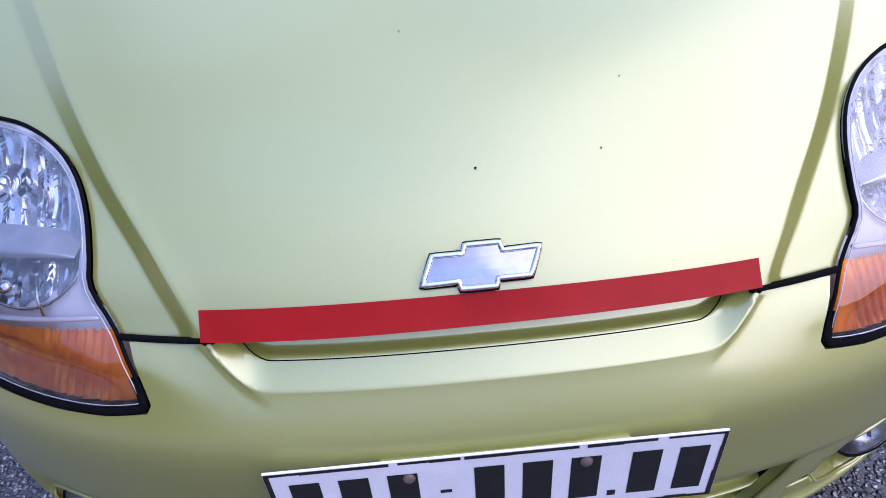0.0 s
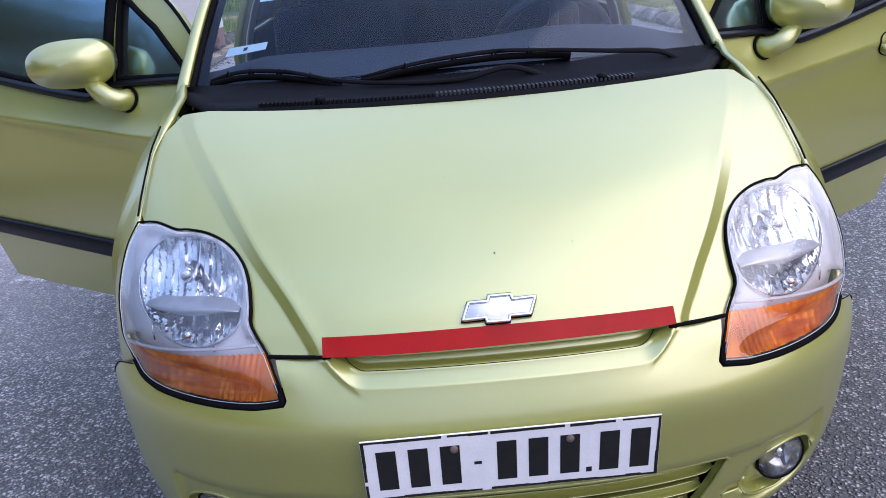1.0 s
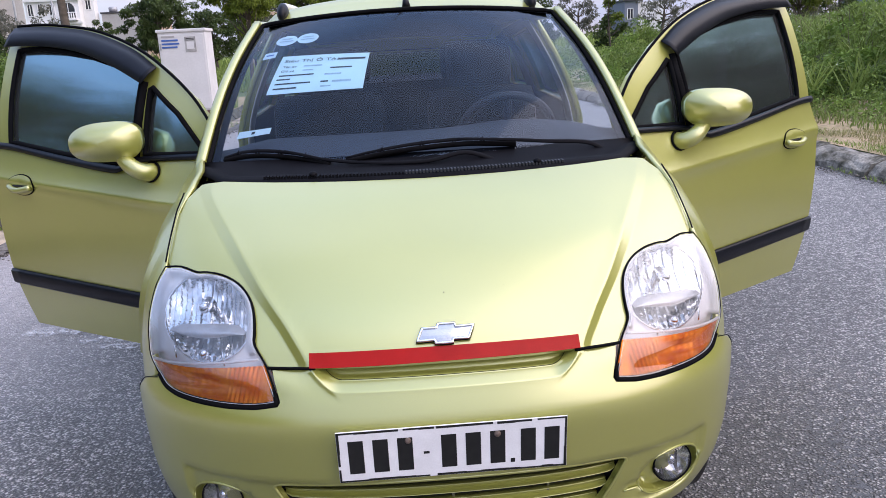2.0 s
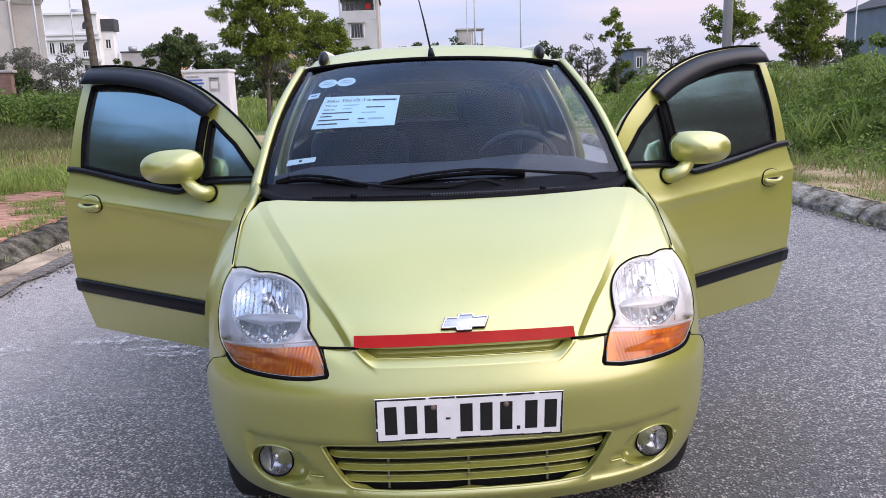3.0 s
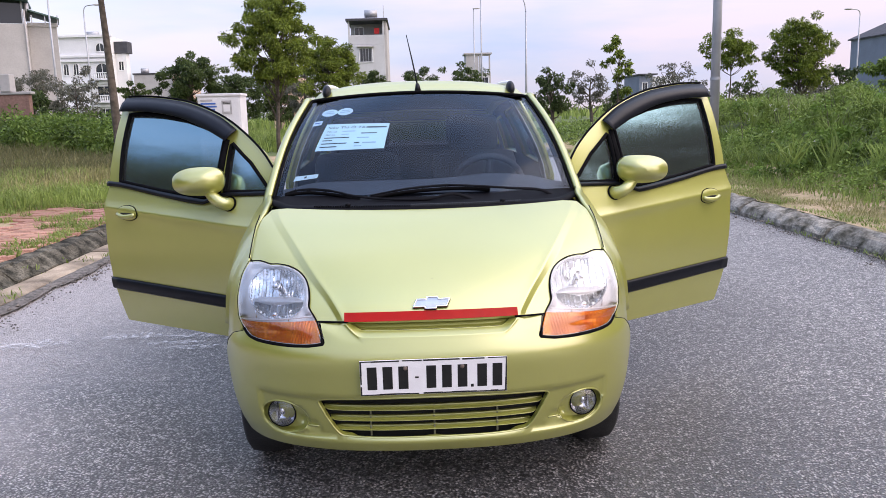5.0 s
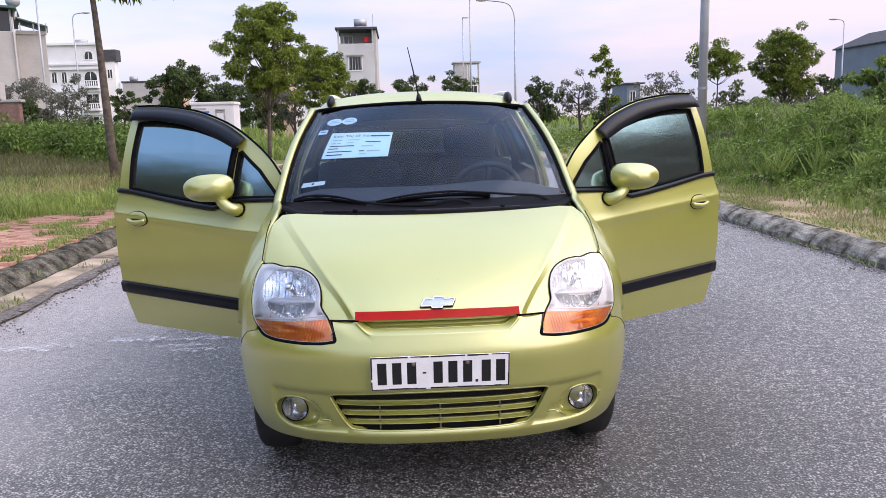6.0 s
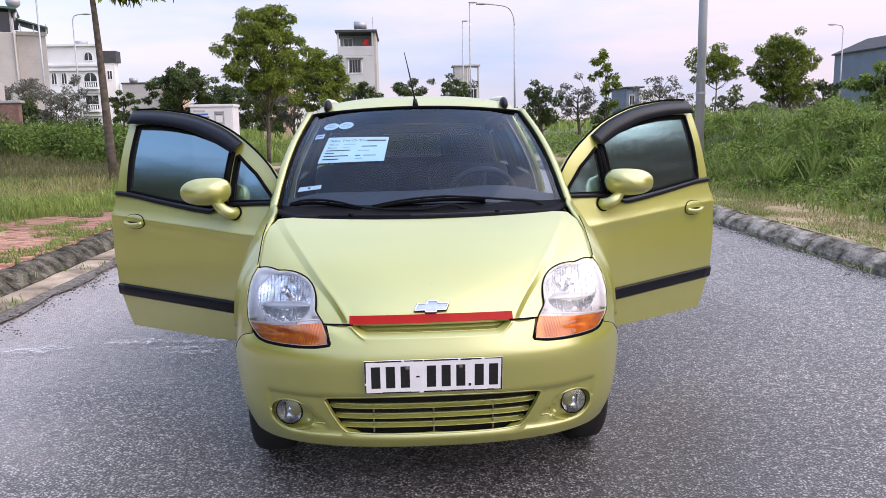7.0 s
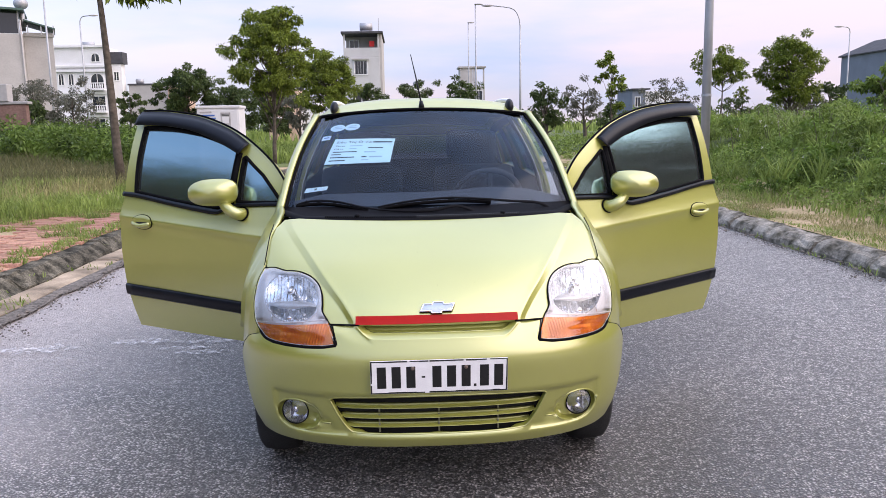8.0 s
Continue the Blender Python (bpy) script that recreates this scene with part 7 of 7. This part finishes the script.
tree(5.05, 26, 0.5, 2.15, 1.55, 0.6, 19, "small round dark green tree", LEAF_DARK, clumps=46, each=130, leaf=0.09)
tree(7.4, 30, 0.5, 2.4, 1.9, 0.9, 20, "small sparse tree on the bank", LEAF_GREY, clumps=40, each=80, leaf=0.09)
tree(7.5, 26, 0.6, 3.4, 1.0, 1.1, 21, "slender sapling with sparse leaves", clumps=24, each=75, leaf=0.12, trunk=0.032, bias=-0.25)
tree(8.0, 28, 0.6, 1.5, 1.3, 0.2, 22, "low dark bush-like tree", LEAF_DARK, clumps=32, each=100, leaf=0.10)
tree(11.4, 32, 0.7, 2.4, 2.3, 1.1, 23, "bare-looking small tree on the bank", LEAF_GREY, clumps=44, each=70, leaf=0.09)
tree(10.7, 24, 0.75, 2.85, 1.75, 1.75, 24, "light green tree with an open crown", clumps=64, each=130, leaf=0.085, trunk=0.04)
tree(13.15, 24, 0.8, 3.25, 2.05, 1.0, 40, "full light green tree on the bank", clumps=170, each=150, leaf=0.08, trunk=0.07)
tree(16.2, 27, 0.9, 1.8, 1.5, 0.5, 26, "small dark tree on the bank", LEAF_DARK, clumps=36, each=90, leaf=0.11)
tree(14.9, 27, 0.9, 1.5, 1.7, 0.4, 33, "thin scrubby tree on the bank", LEAF_GREY, clumps=34, each=70, leaf=0.09)
tree(12.9, 18, 1.0, 1.75, 1.5, 0.3, 27, "leafy green bush-like tree", THICKET, clumps=48, each=130, leaf=0.11)
tree(12.7, 27, 0.9, 1.2, 1.5, 0.2, 28, "scrubby small tree on the bank", LEAF_DARK, clumps=30, each=90, leaf=0.10)
tree(-6.28, 15, 0.13, 8.4, 4.2, 5.1, 30, "tall slightly leaning tree with its crown high up", clumps=60, each=60, leaf=0.2, trunk=0.105, lean=-0.055, fork=6, hanging=((0.15, 0.1, 4.18), (0.42, -0.1, 4.12), (0.62, 0, 4.08), (0.95, 0.1, 4.2), (1.3, 0, 4.22), (-0.8, 0, 4.3)))

# bank of shrubs and tall grass
g = np.random.default_rng(40)


def scatter(n, x0, x1, y0, y1, keep=None):
    x, y = g.uniform(x0, x1, n), g.uniform(y0, y1, n)
    if keep is not None:
        ok = np.array([keep(a, b) for a, b in zip(x, y)])
        x, y = x[ok], y[ok]
    z = np.array([ground_z(float(a), float(b)) for a, b in zip(x, y)])
    return np.stack([x, y, z], 1)


def patchy(a, b, s=0.7, cut=0.0):
    return noise.noise(Vector((float(a) * s, float(b) * s, 7.0))) > cut


def stuff(name, me, label, category):
    return tagged(new(name, me), label, category, kind="stuff")


def hummocks(q):
    """Uneven height of the growth: broad hummocks, with smaller tufts on them."""
    broad = np.array([noise.noise(Vector((float(a) * 0.75, float(b) * 0.75, 1.5))) for a, b, _ in q])
    tufts = np.array([noise.noise(Vector((float(a) * 2.1, float(b) * 2.1, 6.5))) for a, b, _ in q])
    return 0.62 * np.clip(broad + 0.25, 0, 1) + 0.58 * np.clip(tufts + 0.02, 0, 1)


c = scatter(2600, 5.5, 13.5, 0.5, 22)
rr = g.uniform(0.09, 0.24, (len(c), 1)) * np.array([[1.15, 1.15, 0.80]])
c[:, 2] += -0.10 + hummocks(c) * np.clip((c[:, 0] - 5.3) / 1.0, 0.25, 1.0)
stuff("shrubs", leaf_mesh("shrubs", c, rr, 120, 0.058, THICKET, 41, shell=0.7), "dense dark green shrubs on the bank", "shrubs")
c = scatter(900, 5.45, 12.5, 0.5, 22, lambda a, b: patchy(a, b, 0.8, 0.0))
c[:, 2] += 0.02 + hummocks(c) * np.clip((c[:, 0] - 5.3) / 1.0, 0.25, 1.0)
rr = g.uniform(0.08, 0.20, (len(c), 1)) * np.array([[1.3, 1.3, 0.6]])
stuff("shrubs", leaf_mesh("shrubs", c, rr, 90, 0.065, SHRUB, 56, shell=0.6), "lighter green creepers over the bank", "shrubs")
# arching tufts of long grass
c = scatter(620, 5.5, 12.5, 0.8, 22, lambda a, b: patchy(a, b, 0.5, 0.05))
c[:, 2] += 0.5 * hummocks(c)
p = np.repeat(c, 26, 0) + g.normal(size=(len(c) * 26, 3)) * np.array((0.05, 0.05, 0.0))
h = np.repeat(g.uniform(0.35, 0.80, len(c)), 26) * g.uniform(0.6, 1.0, len(p))
stuff("tall_grass", blade_mesh("tall_grass", p, h, 0.008, GRASS, 57, 1.35), "arching tufts of long grass on the bank", "grass")
# dead stalks and small white flowers among the green
p = scatter(1500, 6.2, 13.0, 0.8, 22, lambda a, b: patchy(a, b, 0.45, 0.12))
p[:, 2] += 0.25
stuff("dead_stalks", blade_mesh("dead_stalks", p, g.uniform(0.30, 0.85, len(p)), 0.006, TWIG, 58, 0.8), "dry brown stalks on the bank", "stalks")
c = scatter(420, 5.7, 12.5, 1.0, 20, lambda a, b: patchy(a, b, 0.7, 0.05))
c[:, 2] += g.uniform(0.38, 0.72, len(c))
stuff("flowers", leaf_mesh("flowers", c, np.full((len(c), 3), 0.02), 4, 0.026, BLOSSOM, 59), "scattered small white flowers", "flowers")
c = scatter(900, 4.9, 16, 20, 36, lambda a, b: a > 5.0)
rr = g.uniform(0.2, 0.5, (len(c), 1)) * np.array([[1.2, 1.2, 0.75]])
stuff("shrubs", leaf_mesh("shrubs", c, rr, 70, 0.10, THICKET, 42), "dense green shrubs along the far bank", "shrubs")
p = scatter(7000, 5.5, 12.5, 0.5, 22, lambda a, b: patchy(a, b, 0.9, 0.16))
stuff("tall_grass", blade_mesh("tall_grass", p, g.uniform(0.25, 0.80, len(p)), 0.006, GRASS, 43, 1.0), "tall green grass among the shrubs", "grass")
p = scatter(9000, 12.5, 30, 6, 40)
stuff("tall_grass", blade_mesh("tall_grass", p, g.uniform(0.2, 0.5, len(p)), 0.02, RUSSET, 44, 0.6), "tall dry grass on top of the bank", "grass")
p = scatter(42000, 4.2, 6.0, 0.5, 20, lambda a, b: patchy(a, b, 1.1, -0.08) or a > 5.4)
stuff("verge_grass", blade_mesh("verge_grass", p, g.uniform(0.03, 0.10, len(p)), 0.004, DRYGRASS, 45, 1.1), "short dry grass on the verge", "grass")
p = scatter(52000, 4.2, 5.9, 0.5, 20, lambda a, b: patchy(a, b, 0.9, -0.02))
stuff("verge_grass", blade_mesh("verge_grass", p, g.uniform(0.02, 0.08, len(p)), 0.004, GRASS, 62, 1.2), "short green turf on the verge", "grass")
p = scatter(5000, 5.0, 6.2, 0.5, 20)
stuff("verge_grass", blade_mesh("verge_grass", p, g.uniform(0.06, 0.22, len(p)), 0.008, GRASS, 46, 0.6), "green grass at the foot of the bank", "grass")
# tufts in the joints of the kerb
p = np.concatenate([scatter(900, 3.86, 3.96, 0.5, 14, lambda a, b: patchy(a, b * 1.6, 1.5, 0.12)), scatter(2600, -3.52, -3.02, 0.5, 14, lambda a, b: patchy(a, b * 1.6, 1.5, 0.12))])
p[:, 2] = np.where(p[:, 0] > 0, 0.0, np.where(p[:, 0] < -3.28, 0.07, 0.02))
stuff("kerb_weeds", blade_mesh("kerb_weeds", p, g.uniform(0.02, 0.08, len(p)), 0.005, GRASS, 47, 1.1), "small weeds along the kerbs", "weeds")
# grit and crumbled edges along both kerbs
k = 5200
side = g.random(k) < 0.6
x = np.where(side, -3.05 + np.abs(g.normal(size=k)) * 0.16, 3.93 - np.abs(g.normal(size=k)) * 0.10)
y = g.uniform(0.5, 14, k)
x += 0.05 * np.sin(y * 3.1) + 0.04 * np.sin(y * 7.7)
s = g.uniform(0.003, 0.012, (k, 1)) * np.where(g.random((k, 1)) < 0.06, 2.2, 1.0)
mid = np.stack([x, y, 0.003 + s[:, 0] * 0.3], 1)
axes = [np.array(v) for v in ((1, 0.2, 0), (-0.2, 1, 0.1), (-1, -0.1, 0.1), (0.1, -1, 0), (0.1, 0.1, 0.7), (0, 0, -0.5))]
pts = [mid + v * s * g.uniform(0.6, 1.2, (k, 1)) for v in axes]
tri = [(0, 1, 4), (1, 2, 4), (2, 3, 4), (3, 0, 4), (1, 0, 5), (2, 1, 5), (3, 2, 5), (0, 3, 5)]
stuff("grit", big_mesh("grit", np.stack([np.stack([pts[i] for i in t], 1) for t in tri], 1).reshape(-1, 3), 3, GRIT), "grit and small stones along the kerbs", "gravel")
# other side: shrubs behind, rough grass before them
c = scatter(1300, -26, -7.6, 19.5, 31)
c[:, 2] += 0.1 + 0.75 * g.random(len(c))
rr = g.uniform(0.25, 0.55, (len(c), 1)) * np.array([[1.2, 1.0, 1.0]])
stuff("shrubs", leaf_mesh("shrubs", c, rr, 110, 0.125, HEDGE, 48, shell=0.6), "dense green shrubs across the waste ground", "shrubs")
c = scatter(150, -26, -7.4, 19.2, 25, lambda a, b: patchy(a, b, 0.5, 0.0))
c[:, 2] += 0.25 + 0.75 * g.random(len(c))
rr = g.uniform(0.18, 0.40, (len(c), 1)) * np.array([[1.3, 1.0, 0.6]])
stuff("shrubs", leaf_mesh("shrubs", c, rr, 90, 0.13, SHRUB, 60, shell=0.6), "lighter creepers over the shrubs", "shrubs")
p = scatter(16000, -16, -5.6, 9.5, 20.5, lambda a, b: patchy(a, b, 0.5, -0.25))
stuff("rough_grass", blade_mesh("rough_grass", p, g.uniform(0.08, 0.40, len(p)), 0.010, DRYGRASS, 49, 0.6), "rough dry grass on the waste ground", "grass")
p = scatter(20000, -18, -5.2, 12.5, 19.5, lambda a, b: patchy(a, b, 0.35, -0.15))
stuff("rough_grass", blade_mesh("rough_grass", p, g.uniform(0.20, 0.55, len(p)), 0.008, RUSSET, 61, 0.5), "tall russet grass gone to seed", "grass")
p = scatter(34000, -11.0, -3.6, 8.0, 17, lambda a, b: patchy(a, b, 0.6, 0.02))
stuff("rough_grass", blade_mesh("rough_grass", p, g.uniform(0.08, 0.36, len(p)), 0.008, GRASS, 50, 0.6), "fresh green grass", "grass")
p = scatter(46000, -6.6, -3.56, 2.0, 10.4, lambda a, b: patchy(a, b, 1.6, 0.08) or (a > -3.80 and patchy(a, b, 2.2, -0.15)))
stuff("paver_weeds", blade_mesh("paver_weeds", p, g.uniform(0.04, 0.13, len(p)), 0.005, GRASS, 51, 1.0), "weeds growing between the pavers", "weeds")
p = scatter(16000, -12, 4.5, 24, 46, lambda a, b: a < -3.6 or b > 36)
stuff("meadow_grass", blade_mesh("meadow_grass", p, g.uniform(0.25, 0.7, len(p)), 0.022, GRASS, 52, 0.5), "tall fresh grass on the far field", "grass")
p = scatter(7000, -40, 60, 46, 80)
stuff("meadow_grass", blade_mesh("meadow_grass", p, g.uniform(0.4, 1.1, len(p)), 0.06, GRASS, 53, 0.5), "tall grass on the far field", "grass")
# far woods, then unseen belts added beside the road and behind the camera
c = scatter(420, -120, 150, 100, 170)
rr = g.uniform(1.2, 2.6, (len(c), 1)) * np.array([[1.3, 1.0, 0.8]])
c[:, 2] += g.uniform(0.2, 2.2, len(c))
stuff("far_and_added_trees", leaf_mesh("far_and_added_trees", c, rr, 40, 0.8, LEAF_DARK, 54), "line of distant trees", "trees")
# these belts are added to darken the windows' reflections and block low side light
for n, x0, x1, y0, y1, top in ((640, -23, -16, -24, 7, 7.6), (340, 17, 24, -6, 7.5, 9.4), (130, -24, 24, -70, -58, 4.0)):
    c = scatter(n, x0, x1, y0, y1)
    rr = g.uniform(1.0, 1.9, (len(c), 1)) * np.array([[1.1, 1.1, 1.0]])
    c[:, 2] += g.uniform(0.4, top, len(c))
    stuff("far_and_added_trees", leaf_mesh("far_and_added_trees", c, rr, 130, 0.34, LEAF_DARK, 55), "unseen belt of dark trees, added to darken reflections", "trees")
# loose pavers
pave = thing("paving", "broken red clay pavers, half overgrown", "paving", kind="structure", at=pose(0, 0, 0.142))
bm = bmesh.new()
box(bm, (0, 0, 0), (0.196, 0.096, 0.05), 0.006)
bmesh.ops.recalc_face_normals(bm, faces=bm.faces)
paver = bpy.data.meshes.new("paver")
bm.to_mesh(paver)
bm.free()
paver.materials.append(PAVER)
count = 0
more = []
for j in range(78):
    for i in range(13):
        x, y = -3.66 - i * 0.2 - (0.1 if j % 2 else 0), 2.3 + j * 0.1
        keep = noise.noise(Vector((x * 0.8, y * 0.8, 2.0))) + 0.42 - 0.1 * abs(x + 4.4)
        if keep < 0:
            continue
        if count >= 300 or x < -5.3 or y < 3.2:
            spot = pose(x, y, rng.uniform(-0.010, 0.004), rng.uniform(-2, 2), rng.uniform(-2, 2), rng.uniform(-3, 3))
            more.append(([tuple(spot @ v.co) for v in paver.vertices], [tuple(q.vertices) for q in paver.polygons]))
            continue
        count += 1
        ob = part("paver", paver, PAVER, pave)
        ob.matrix_basis = pose(x, y, rng.uniform(-0.008, 0.008), rng.uniform(-2, 2), rng.uniform(-2, 2), rng.uniform(-3, 3))
tagged(part("outer_pavers", joined(*more), PAVER, pave), kind="stuff")
